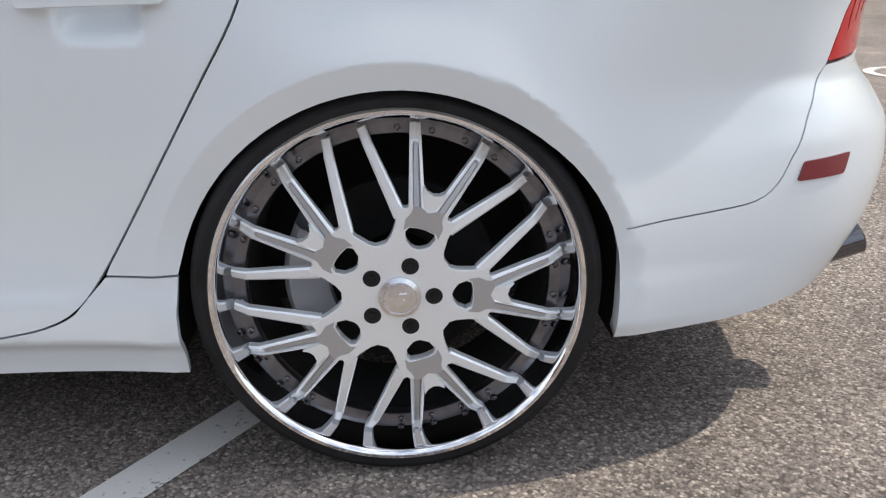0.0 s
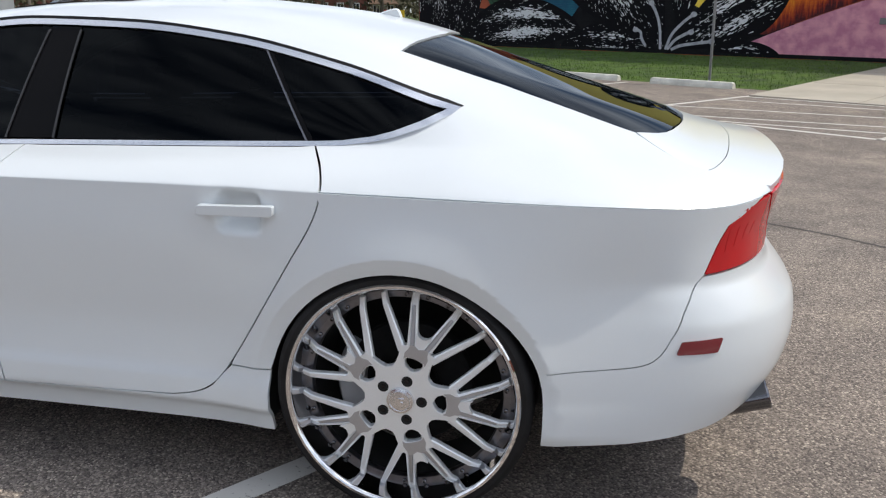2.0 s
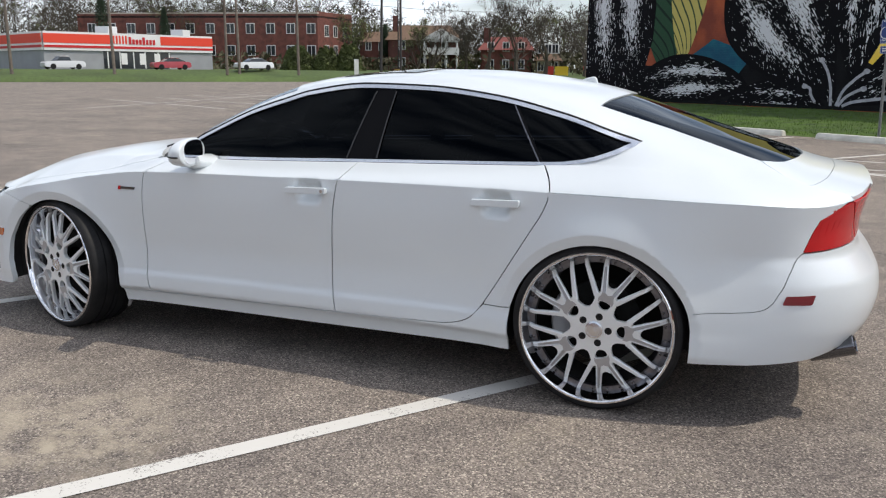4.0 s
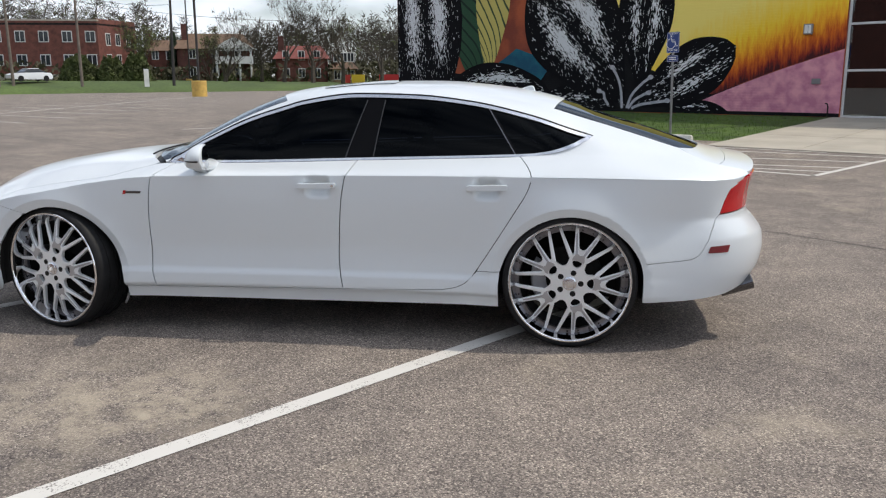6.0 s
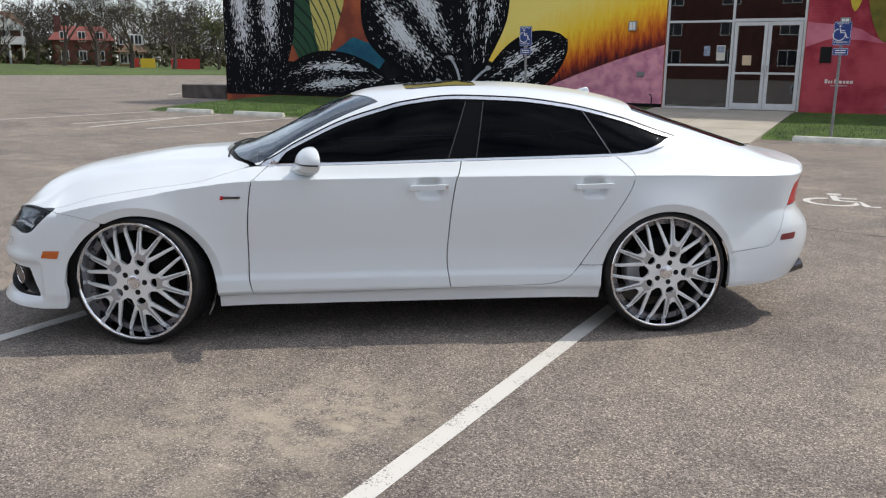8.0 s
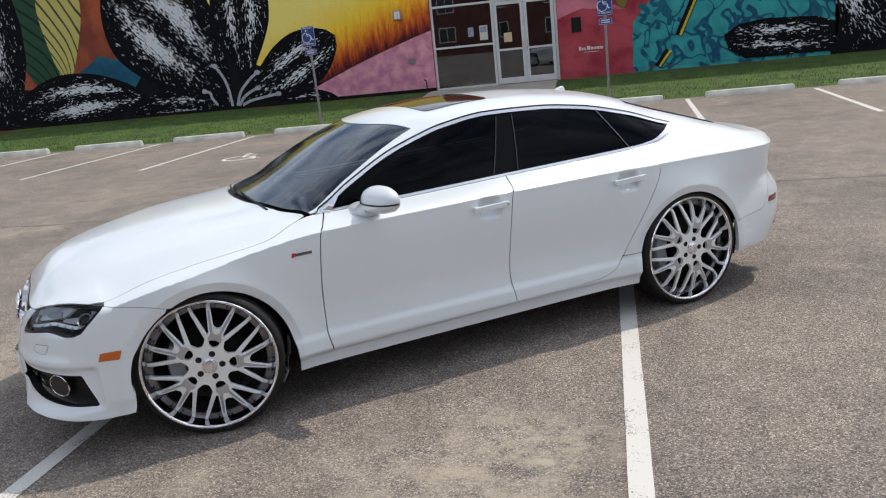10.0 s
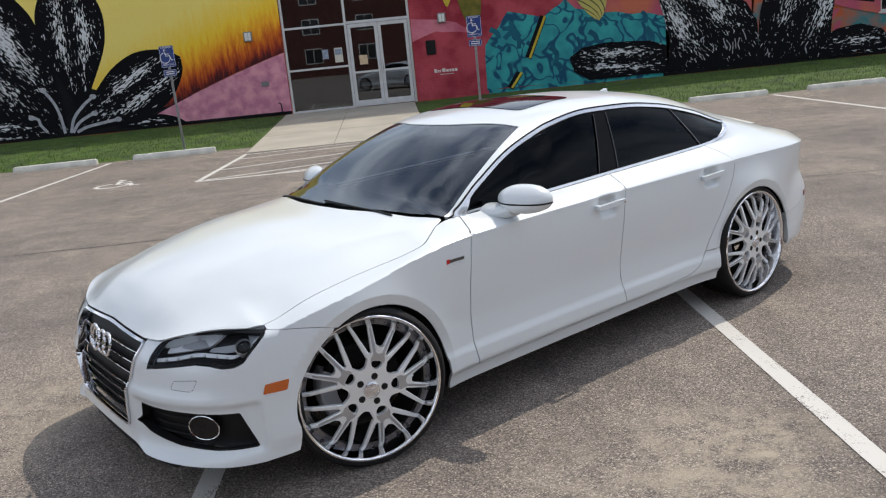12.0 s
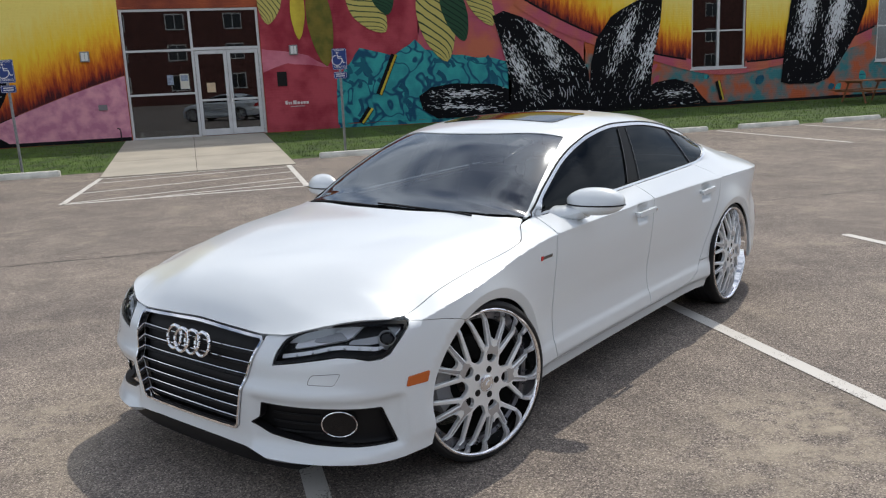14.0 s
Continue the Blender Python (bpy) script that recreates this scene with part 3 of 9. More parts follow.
def petal_paint(name, dens=0.5):
    """Black paint scratched with white strokes along two lobes of the petal."""
    m = mat(name, (0.012, 0.012, 0.014), 0.8, spec=0.08)
    N, L = nodes(m)
    b = N["Principled BSDF"]
    uv, sp = N.new("ShaderNodeUVMap"), N.new("ShaderNodeSeparateXYZ")
    L(uv.outputs[0], sp.inputs[0])

    def op(kind, *a):
        k = N.new("ShaderNodeMath")
        k.operation = kind
        for i, v in enumerate(a):
            if isinstance(v, (int, float)):
                k.inputs[i].default_value = v
            else:
                L(v, k.inputs[i])
        return k.outputs[0]
    co = N.new("ShaderNodeUVMap")
    co.uv_map = "strokes"
    mp = N.new("ShaderNodeMapping")
    mp.inputs["Scale"].default_value = (3.0, 12.0, 1)
    L(co.outputs[0], mp.inputs[0])
    n = N.new("ShaderNodeTexNoise")
    n.inputs["Scale"].default_value, n.inputs["Detail"].default_value, n.inputs["Distortion"].default_value = 2.0, 1.2, 0.9
    L(mp.outputs[0], n.inputs["Vector"])
    # lobes: thickest half way out on both sides of the middle rib
    av = op("ABSOLUTE", sp.outputs[1])
    lobe = op("SUBTRACT", 1.0, op("MULTIPLY", op("ABSOLUTE", op("SUBTRACT", av, 0.36)), 3.0))
    along = op("SUBTRACT", 1.0, op("MULTIPLY", op("ABSOLUTE", op("SUBTRACT", sp.outputs[0], 0.56)), 2.2))
    k = op("MULTIPLY", op("MAXIMUM", lobe, 0.0), op("MAXIMUM", along, 0.0))
    big = N.new("ShaderNodeTexNoise")
    big.inputs["Scale"].default_value = 1.6
    L(co.outputs[0], big.inputs["Vector"])
    thr = op("SUBTRACT", 0.70, op("MULTIPLY", op("ADD", k, op("MULTIPLY", op("SUBTRACT", big.outputs["Fac"], 0.5), 0.7)), 0.30 * dens / 0.5))
    on = op("GREATER_THAN", n.outputs["Fac"], thr)
    rim = op("LESS_THAN", av, 0.90)
    fac = op("MULTIPLY", on, rim)
    mx = N.new("ShaderNodeMix")
    mx.data_type = "RGBA"
    mx.inputs["A"].default_value, mx.inputs["B"].default_value = (0.008, 0.008, 0.010, 1), (0.70, 0.72, 0.75, 1)
    L(fac, mx.inputs["Factor"])
    L(mx.outputs["Result"], b.inputs["Base Color"])
    return brick_relief(m, 0.35)


def net_paint(name, col, col2, dark):
    """Two tones of one colour under a loose net of dark brush lines."""
    m = paint(name, col, col2, scale=2.4)
    N, L = nodes(m)
    b = N["Principled BSDF"]
    under = b.inputs["Base Color"].links[0].from_socket
    co, n, sb, ab, r, mx = (N.new("ShaderNode" + k) for k in ("TexCoord", "TexNoise", "Math", "Math", "ValToRGB", "Mix"))
    n.inputs["Scale"].default_value, n.inputs["Detail"].default_value, n.inputs["Distortion"].default_value = 1.9, 0.4, 1.1
    sb.operation, ab.operation = "SUBTRACT", "ABSOLUTE"
    sb.inputs[1].default_value = 0.5
    r.color_ramp.elements[0].position, r.color_ramp.elements[1].position = 0.025, 0.075
    r.color_ramp.elements[0].color, r.color_ramp.elements[1].color = (1, 1, 1, 1), (0, 0, 0, 1)
    mx.data_type = "RGBA"
    mx.inputs["B"].default_value = (*dark, 1)
    L(co.outputs["Object"], n.inputs["Vector"])
    L(n.outputs["Fac"], sb.inputs[0])
    L(sb.outputs[0], ab.inputs[0])
    L(ab.outputs[0], r.inputs[0])
    L(r.outputs[0], mx.inputs["Factor"])
    L(under, mx.inputs["A"])
    L(mx.outputs["Result"], b.inputs["Base Color"])
    return m


def leaf_paint(name, col, rib):
    """A painted leaf: plain colour with dark slanting ribs."""
    m = mat(name, col, 0.75, spec=0.3)
    N, L = nodes(m)
    b = N["Principled BSDF"]
    uv, mp, w = N.new("ShaderNodeUVMap"), N.new("ShaderNodeMapping"), N.new("ShaderNodeTexWave")
    mp.inputs["Rotation"].default_value = (0, 0, 0.5)
    mp.inputs["Scale"].default_value = (2.4, 1.0, 1)
    w.inputs["Scale"].default_value, w.inputs["Distortion"].default_value = 1.3, 1.2
    r = N.new("ShaderNodeValToRGB")
    r.color_ramp.elements[0].position, r.color_ramp.elements[1].position = 0.05, 0.16
    r.color_ramp.elements[0].color, r.color_ramp.elements[1].color = (*rib, 1), (*col, 1)
    uv.uv_map = "UVMap"
    L(uv.outputs[0], mp.inputs[0])
    L(mp.outputs[0], w.inputs["Vector"])
    L(w.outputs["Fac"], r.inputs[0])
    L(r.outputs[0], b.inputs["Base Color"])
    return brick_relief(m, 0.35)


M_WALL = paint("rust_mural_ground", (0.42, 0.10, 0.04), (0.22, 0.05, 0.03), scale=1.2)
M_TRIMW = mat("white_aluminium", (0.62, 0.63, 0.64), 0.4, 0.2, var=0.08, scale=6)
M_INSIDE = mat("dim_interior", (0.16, 0.11, 0.085), 0.9, var=0.3, scale=1.5)
M_PANE = glass("shop_glass", (0.42, 0.42, 0.42), ior=2.1)


def wall_with_openings(name, x0, x1, z0, z1, y0, y1, holes, material):
    """A thick wall along x with rectangular openings through it."""
    xs = sorted({x0, x1, *(h[0] for h in holes), *(h[1] for h in holes)})
    zs = sorted({z0, z1, *(h[2] for h in holes), *(h[3] for h in holes)})
    bm = bmesh.new()
    for a, b in zip(xs, xs[1:]):
        for c, d in zip(zs, zs[1:]):
            if any(h[0] <= a and b <= h[1] and h[2] <= c and d <= h[3] for h in holes):
                continue
            bmesh.ops.create_cube(bm, size=1, matrix=Matrix.Translation(((a + b) / 2, (y0 + y1) / 2, (c + d) / 2)) @ Matrix.Diagonal((b - a, y1 - y0, d - c, 1)))
    bmesh.ops.remove_doubles(bm, verts=bm.verts, dist=1e-5)
    seen = {}
    for f in list(bm.faces):
        k = tuple(round(v, 4) for v in f.calc_center_median())
        seen.setdefault(k, []).append(f)
    bmesh.ops.delete(bm, geom=[f for fs in seen.values() if len(fs) > 1 for f in fs], context="FACES_ONLY")
    bmesh.ops.recalc_face_normals(bm, faces=bm.faces)
    return tagged(link(name, bm, material, None, smooth=False), kind="structure")


wall = wall_with_openings("wall_north", LEFT, RIGHT, 0.0, HEIGHT, WALL_Y, WALL_Y + 0.32, [DOOR] + WINS, M_WALL)
tagged(wall, "brick wall painted with a mural of black petals and bright fruit", "wall")
M_SIDE = mat("grey_side_wall", (0.25, 0.25, 0.25), 0.85, var=0.2, scale=1.0, bump=0.004, bscale=30)
block_wall = lambda n, *a: tagged(prism(n, [(a[0], a[2], a[5]), (a[1], a[2], a[5]), (a[1], a[3], a[5]), (a[0], a[3], a[5])], a[5] - a[4], M_SIDE), kind="structure")
block_wall("wall_west", LEFT, LEFT + 0.3, WALL_Y + 0.325, WALL_Y + 22, 0.0, HEIGHT)
block_wall("wall_east", RIGHT - 0.3, RIGHT, WALL_Y + 0.325, WALL_Y + 22, 0.0, HEIGHT)
block_wall("wall_back", LEFT, RIGHT, WALL_Y + 22.005, WALL_Y + 22.3, 0.0, HEIGHT)
block_wall("roof", LEFT, RIGHT, WALL_Y + 0.325, WALL_Y + 22, HEIGHT - 0.3, HEIGHT - 0.01)
tagged(prism("floor", [(LEFT + 0.31, WALL_Y + 0.33, 0.3), (RIGHT - 0.31, WALL_Y + 0.33, 0.3), (RIGHT - 0.31, WALL_Y + 21.9, 0.3), (LEFT + 0.31, WALL_Y + 21.9, 0.3)], 0.2, M_INSIDE), kind="structure")
tagged(prism("wall_inner", [(LEFT + 0.31, WALL_Y + 4.0, HEIGHT - 0.4), (RIGHT - 0.31, WALL_Y + 4.0, HEIGHT - 0.4), (RIGHT - 0.31, WALL_Y + 4.15, HEIGHT - 0.4), (LEFT + 0.31, WALL_Y + 4.15, HEIGHT - 0.4)], HEIGHT - 0.75, M_INSIDE), kind="structure")
LAYER = [0]


def cut_windows(bm):
    """Take the wall's openings out of a flat coat of paint."""
    for x0, x1, z0, z1 in WINS + [DOOR]:
        if all(v.co.x < x0 for v in bm.verts) or all(v.co.x > x1 for v in bm.verts):
            continue
        for co, no in (((x0, 0, 0), (1, 0, 0)), ((x1, 0, 0), (1, 0, 0)), ((0, 0, z0), (0, 0, 1)), ((0, 0, z1), (0, 0, 1))):
            bmesh.ops.bisect_plane(bm, geom=list(bm.verts) + list(bm.edges) + list(bm.faces), plane_co=co, plane_no=no)
        gone = []
        for f in bm.faces:
            c = f.calc_center_median()
            if x0 < c.x < x1 and z0 < c.z < z1:
                gone.append(f)
        bmesh.ops.delete(bm, geom=gone, context="FACES")


def field(name, pts, material, label=""):
    """A painted field of the mural: a flat polygon on the wall (x, z), each coat laid over the ones before it."""
    LAYER[0] += 1
    y = WALL_Y - 0.0035 - 0.00035 * LAYER[0]
    bm = bmesh.new()
    vs = [bm.verts.new((x, y, z)) for x, z in pts]
    f = bm.faces.new(vs)
    bmesh.ops.triangulate(bm, faces=[f])
    cut_windows(bm)
    bm.normal_update()
    for g in bm.faces:
        if g.normal.y > 0:
            g.normal_flip()
    return link(name, bm, material, wall, label, smooth=False)


def wavy(pts, amp=0.08, step=0.18, seed=0):
    """An outline with a hand-painted edge."""
    out, n = [], len(pts)
    for i in range(n):
        p, q = Vector(pts[i]), Vector(pts[(i + 1) % n])
        k = max(1, int((q - p).length / step))
        d = (q - p).normalized() if (q - p).length > 0 else Vector((1, 0))
        s = Vector((-d.y, d.x))
        for j in range(k):
            c = p.lerp(q, j / k)
            c = c + s * amp * noise.noise((c.x * 1.7 + seed, c.y * 1.7, seed * 3.1))
            out.append((c.x, min(max(c.y, 0.41), HEIGHT)))
    return out


def petal(name, base, tip, width, material, bend=0.0, fat=0.55, low=0.9, label=""):
    """A painted petal or leaf from base to tip: broadest at fat of its length, bowed sideways by bend."""
    LAYER[0] += 1
    y = WALL_Y - 0.0035 - 0.00035 * LAYER[0]
    a, b = Vector(base), Vector(tip)
    d = b - a
    s = Vector((-d.y, d.x)).normalized()
    nu, nv = 26, 9
    bm = bmesh.new()
    uv, st = bm.loops.layers.uv.new("UVMap"), bm.loops.layers.uv.new("strokes")
    g, info = [], {}
    p = math.log(0.5) / math.log(fat)
    for i in range(nu + 1):
        t = i / nu
        c = a + d * t + s * bend * 4 * t * (1 - t)
        w = width / 2 * max(math.sin(math.pi * min(t ** p, 1.0)), 0.0) ** 0.62 * (1 if t > 0.5 else low + (1 - low) * t * 2)
        row = []
        for j in range(nv):
            k = -1 + 2 * j / (nv - 1)
            q = c + s * (w + 0.004) * k * (1 + 0.04 * noise.noise((t * 5, k * 2, base[0])))
            v = bm.verts.new((q.x, y, min(max(q.y, 0.405), HEIGHT - 0.01)))
            info[v] = (t, k, t * d.length + base[0] * 3.7, w * k + base[0] * 1.3)
            row.append(v)
        g.append(row)
    for i in range(nu):
        for j in range(nv - 1):
            f = bm.faces.new((g[i][j], g[i + 1][j], g[i + 1][j + 1], g[i][j + 1]))
            for lp in f.loops:
                t, k, e, o = info[lp.vert]
                lp[uv].uv = (t, k)
                lp[st].uv = (e, o)
    cut_windows(bm)
    bm.normal_update()
    for f in bm.faces:
        if f.normal.y > 0:
            f.normal_flip()
    return link(name, bm, material, wall, label, smooth=False)


def shaped_petal(name, outline, base, tip, material, label=""):
    """A painted petal with an outline of its own; base and tip give the run of its strokes."""
    LAYER[0] += 1
    y = WALL_Y - 0.0035 - 0.00035 * LAYER[0]
    pts = wavy(outline, 0.03, 0.12, base[0])
    a, b = Vector(base), Vector(tip)
    d = b - a
    ln = d.length
    d = d / ln
    s = Vector((-d.y, d.x))
    half = max(abs((Vector(q) - a).dot(s)) for q in pts)
    bm = bmesh.new()
    f = bm.faces.new([bm.verts.new((q[0], y, q[1])) for q in pts])
    bmesh.ops.triangulate(bm, faces=[f])
    cut_windows(bm)
    uv, st = bm.loops.layers.uv.new("UVMap"), bm.loops.layers.uv.new("strokes")
    bm.normal_update()
    for f in bm.faces:
        if f.normal.y > 0:
            f.normal_flip()
        for lp in f.loops:
            q = Vector((lp.vert.co.x, lp.vert.co.z)) - a
            e, o = q.dot(d), q.dot(s)
            lp[uv].uv = (e / ln, o / half)
            lp[st].uv = (e + base[0] * 3.7, o + base[0] * 1.3)
    return link(name, bm, material, wall, label, smooth=False)


def stroke_on_wall(name, pts, w, material, label=""):
    LAYER[0] += 1
    y = WALL_Y - 0.0035 - 0.00035 * LAYER[0]
    P = [Vector(p) for p in smooth_line(pts, 18)]
    bm = bmesh.new()
    rows = []
    for i, p in enumerate(P):
        d = (P[min(i + 1, 17)] - P[max(i - 1, 0)]).normalized()
        s = Vector((-d.y, d.x)) * w / 2
        rows.append([bm.verts.new((q.x, y, q.y)) for q in (p + s, p - s)])
    for a, b in zip(rows, rows[1:]):
        bm.faces.new((a[0], a[1], b[1], b[0]))
    bm.normal_update()
    for f in bm.faces:
        if f.normal.y > 0:
            f.normal_flip()
    return link(name, bm, material, wall, label, smooth=False)


P_BLACK = petal_paint("black_petal_white_strokes")
P_DENSE = petal_paint("black_petal_dense_strokes", 0.68)
P_SPARSE = petal_paint("black_petal_sparse_strokes", 0.36)
P_INK = paint("black_mural_paint", (0.014, 0.014, 0.016), (0.008, 0.008, 0.01))
P_INK.node_tree.nodes["Principled BSDF"].inputs["Specular IOR Level"].default_value = 0.08
P_PINK = paint("pink_mural_paint", (0.78, 0.36, 0.44), (0.56, 0.21, 0.31), scale=3.4)
P_CRIM = paint("crimson_mural_paint", (0.50, 0.075, 0.10), (0.30, 0.025, 0.045), scale=1.3)
P_ROSE = paint("rose_mural_paint", (0.68, 0.22, 0.29), (0.48, 0.10, 0.16), scale=1.2)
P_TEAL = net_paint("teal_mural_paint", (0.045, 0.40, 0.40), (0.03, 0.28, 0.31), (0.010, 0.085, 0.16))
P_DEEP = paint("deep_teal_paint", (0.01, 0.085, 0.15), (0.012, 0.13, 0.19), scale=2)
P_DAPPLE = paint("orange_teal_dapple", (0.52, 0.12, 0.045), (0.05, 0.22, 0.24), scale=1.5, detail=3)
P_CORAL = paint("coral_mural_paint", (0.58, 0.16, 0.09), (0.50, 0.10, 0.16), scale=1.1)
P_GREEN = leaf_paint("dark_green_leaf", (0.02, 0.07, 0.035), (0.006, 0.02, 0.012))
P_LIME = leaf_paint("pale_yellow_leaf", (0.55, 0.47, 0.14), (0.03, 0.06, 0.03))
P_OLIVE = paint("olive_leaf_paint", (0.22, 0.17, 0.03), (0.12, 0.12, 0.02), scale=3)
P_YELLOW = paint("yellow_stem_paint", (0.70, 0.55, 0.06), (0.5, 0.36, 0.04))
P_STAMEN = paint("grey_stamen_paint", (0.50, 0.51, 0.55), (0.36, 0.37, 0.42), scale=9)
P_FRUIT = fruit_paint("yellow_orange_fruit_west", 1.02, 0.40, -0.018, -8.4, 2.3)
P_FRUIT2 = fruit_paint("yellow_orange_fruit_east", 1.75, 0.0, 0.034, 15.0, 1.9)

rim1 = lambda x: 1.02 + 0.40 * (x + 8.4) - 0.018 * (x + 8.4) ** 2
rim2 = lambda x: 1.75 + 0.034 * (x - 15.0) ** 2
# west part: ground colours first
field("mural_base", [(LEFT + 0.01, 0.31), (DOOR[0] - 0.02, 0.31), (DOOR[0] - 0.02, 0.42), (LEFT + 0.01, 0.42)], P_INK)
field("mural_base", [(DOOR[1] + 0.02, 0.31), (0.82, 0.31), (0.82, 0.42), (DOOR[1] + 0.02, 0.42)], P_CRIM)
field("mural_base", [(0.82, 0.31), (6.2, 0.31), (6.2, 0.42), (0.82, 0.42)], P_TEAL)
field("mural_base", [(6.2, 0.31), (RIGHT - 0.01, 0.31), (RIGHT - 0.01, 0.42), (6.2, 0.42)], P_INK)
field("mural_field", wavy([(-17.0, 0.41), (-8.0, 0.41), (-8.0, 1.2), (-10.4, 1.5), (-11.6, 2.7), (-15.0, 2.9), (-15.6, 1.2), (-17.0, 1.2)], 0.06, seed=1), P_INK)
field("mural_field", wavy([(LEFT + 0.02, 0.41), (-16.8, 0.41), (-17.0, 1.3), (-19.2, 1.6), (LEFT + 0.02, 1.6)], 0.03, seed=2), P_INK)
field("mural_field", [(-22.2, 2.6), (-19.6, 2.6), (-19.2, HEIGHT), (-22.2, HEIGHT)], P_ROSE)
field("mural_field", [(x, 0.41) for x in np.linspace(-9.9, -5.15, 20)] + [(x, max(0.42, rim1(x) - 0.02)) for x in np.linspace(-5.15, -9.9, 30)], P_PINK, "rough pink field")
field("mural_fruit", [(x, max(float(np.interp(x, [-14.8, -11.4, -11.0, -10.2, -9.0], [2.9, 2.5, 1.7, 1.35, 0.9])), rim1(x))) for x in np.linspace(-14.8, -5.15, 50)] + [(-5.15, HEIGHT), (-14.9, HEIGHT)], P_FRUIT, "large yellow fruit shading to dark red at its rim")
field("mural_field", wavy([(-17.4, 1.7), (-15.2, 1.2), (-14.6, 1.9), (-16.2, 2.4)], 0.05, seed=3), P_DEEP)
petal("mural_leaf", (-18.2, 1.2), (-18.7, 5.8), 2.1, P_GREEN, bend=-0.1, label="dark green leaf")
petal("mural_leaf", (-17.5, 1.6), (-17.1, 6.3), 1.55, P_LIME, bend=0.0, label="pale yellow leaf with dark ribs")
shaped_petal("mural_petal", [(LEFT + 0.02, 0.42), (LEFT + 0.02, 6.4), (-19.5, 6.4), (-18.95, 5.0), (-18.75, 3.6), (-18.85, 2.4), (-19.2, 1.4), (-19.75, 0.42)], (-20.4, 0.4), (-20.9, 6.4), P_DENSE, "tall black petal covered in white strokes")
petal("mural_petal", (-19.75, 0.62), (-14.75, 0.98), 1.75, P_DENSE, bend=0.30, fat=0.42, label="lying black petal with white strokes")
petal("mural_petal", (-15.5, 0.40), (-12.0, 0.36), 1.2, P_SPARSE, bend=0.2, fat=0.5)
petal("mural_petal", (-11.75, 0.52), (-15.45, 4.75), 3.65, P_DENSE, bend=-0.12, fat=0.62, label="broad black petal with white strokes")
petal("mural_petal", (-11.25, 0.95), (-11.05, 4.95), 1.95, P_BLACK, fat=0.62, low=0.8, label="upright black petal with white strokes")
petal("mural_petal", (-11.55, 0.45), (-8.15, 2.28), 1.75, P_BLACK, bend=0.0, fat=0.62, label="slanting black petal with white strokes")
petal("mural_petal", (-10.3, 0.36), (-8.3, 0.38), 0.52, P_SPARSE, bend=0.08)
for pts in ([(-11.85, 0.42), (-11.9, 0.95), (-12.02, 1.35), (-12.25, 1.72)], [(-11.68, 0.42), (-11.5, 0.85), (-11.15, 1.2), (-10.86, 1.40)], [(-11.62, 0.42), (-11.4, 0.68), (-11.1, 0.85), (-10.9, 0.92)],
            [(-11.5, 0.42), (-11.2, 0.54), (-10.7, 0.62), (-10.25, 0.68)], [(-12.35, 0.5), (-12.5, 0.72), (-12.55, 0.9), (-12.72, 0.96)]):
    stroke_on_wall("mural_stamen", pts, 0.085, P_STAMEN)
    field("stamen_tip", [(pts[-1][0] + 0.10 * math.cos(a), pts[-1][1] + 0.075 * math.sin(a)) for a in np.linspace(0, 6.283, 14, endpoint=False)], P_STAMEN)
# east part
field("mural_field", [(-1.34, 0.41), (0.85, 0.41), (1.1, 2.2), (3.6, 2.6), (3.8, HEIGHT), (-1.34, HEIGHT)], P_CRIM, "crimson field")
field("mural_field", wavy([(-1.34, 2.05), (-0.6, 2.3), (0.62, 2.12), (0.0, 2.5), (-1.34, 2.72)], 0.05, seed=5), P_ROSE)
field("mural_field", wavy([(3.2, 1.6), (7.2, 1.6), (9.4, 1.9), (9.4, 3.6), (6.0, HEIGHT), (3.6, HEIGHT)], 0.15, seed=6), P_CORAL)
field("mural_field", wavy([(9.0, 0.41), (30.0, 0.41), (30.0, 3.2), (21.0, 2.9), (14.6, 2.0), (9.0, 2.7)], 0.1, seed=7), P_DAPPLE)
field("mural_fruit", [(x, rim2(x)) for x in np.linspace(5.6, 24.0, 60)] + [(24.0, HEIGHT), (5.6, HEIGHT)], P_FRUIT2, "large yellow fruit shading to dark red at its rim")
field("mural_field", wavy([(0.8, 0.41), (0.80, 1.75), (1.55, 2.62), (2.6, 2.38), (3.3, 2.86), (3.6, 2.55), (4.6, 2.35), (6.5, 2.1), (6.6, 0.41)], 0.08, seed=8), P_TEAL, "teal field")
tr = random.Random(3)
for k in range(22):
    x, z, l, a = tr.uniform(1.1, 5.9), tr.uniform(0.6, 2.1), tr.uniform(0.2, 0.6), tr.uniform(0.6, 2.4)
    stroke_on_wall("mural_stroke", [(x, z), (x + l * 0.5 * math.cos(a), z + l * 0.5 * math.sin(a)), (x + l * math.cos(a + 0.4), min(z + l * math.sin(a + 0.4), 2.35))], tr.uniform(0.08, 0.16), P_DEEP)
for k in range(26):
    x, z = tr.uniform(9.5, 26), tr.uniform(0.6, 1.6)
    petal("mural_dab", (x, z), (x + tr.uniform(-0.5, 0.5), z + tr.uniform(0.15, 0.5)), tr.uniform(0.15, 0.4), tr.choice([P_TEAL, P_CORAL, P_ROSE, P_DEEP]), fat=0.5)
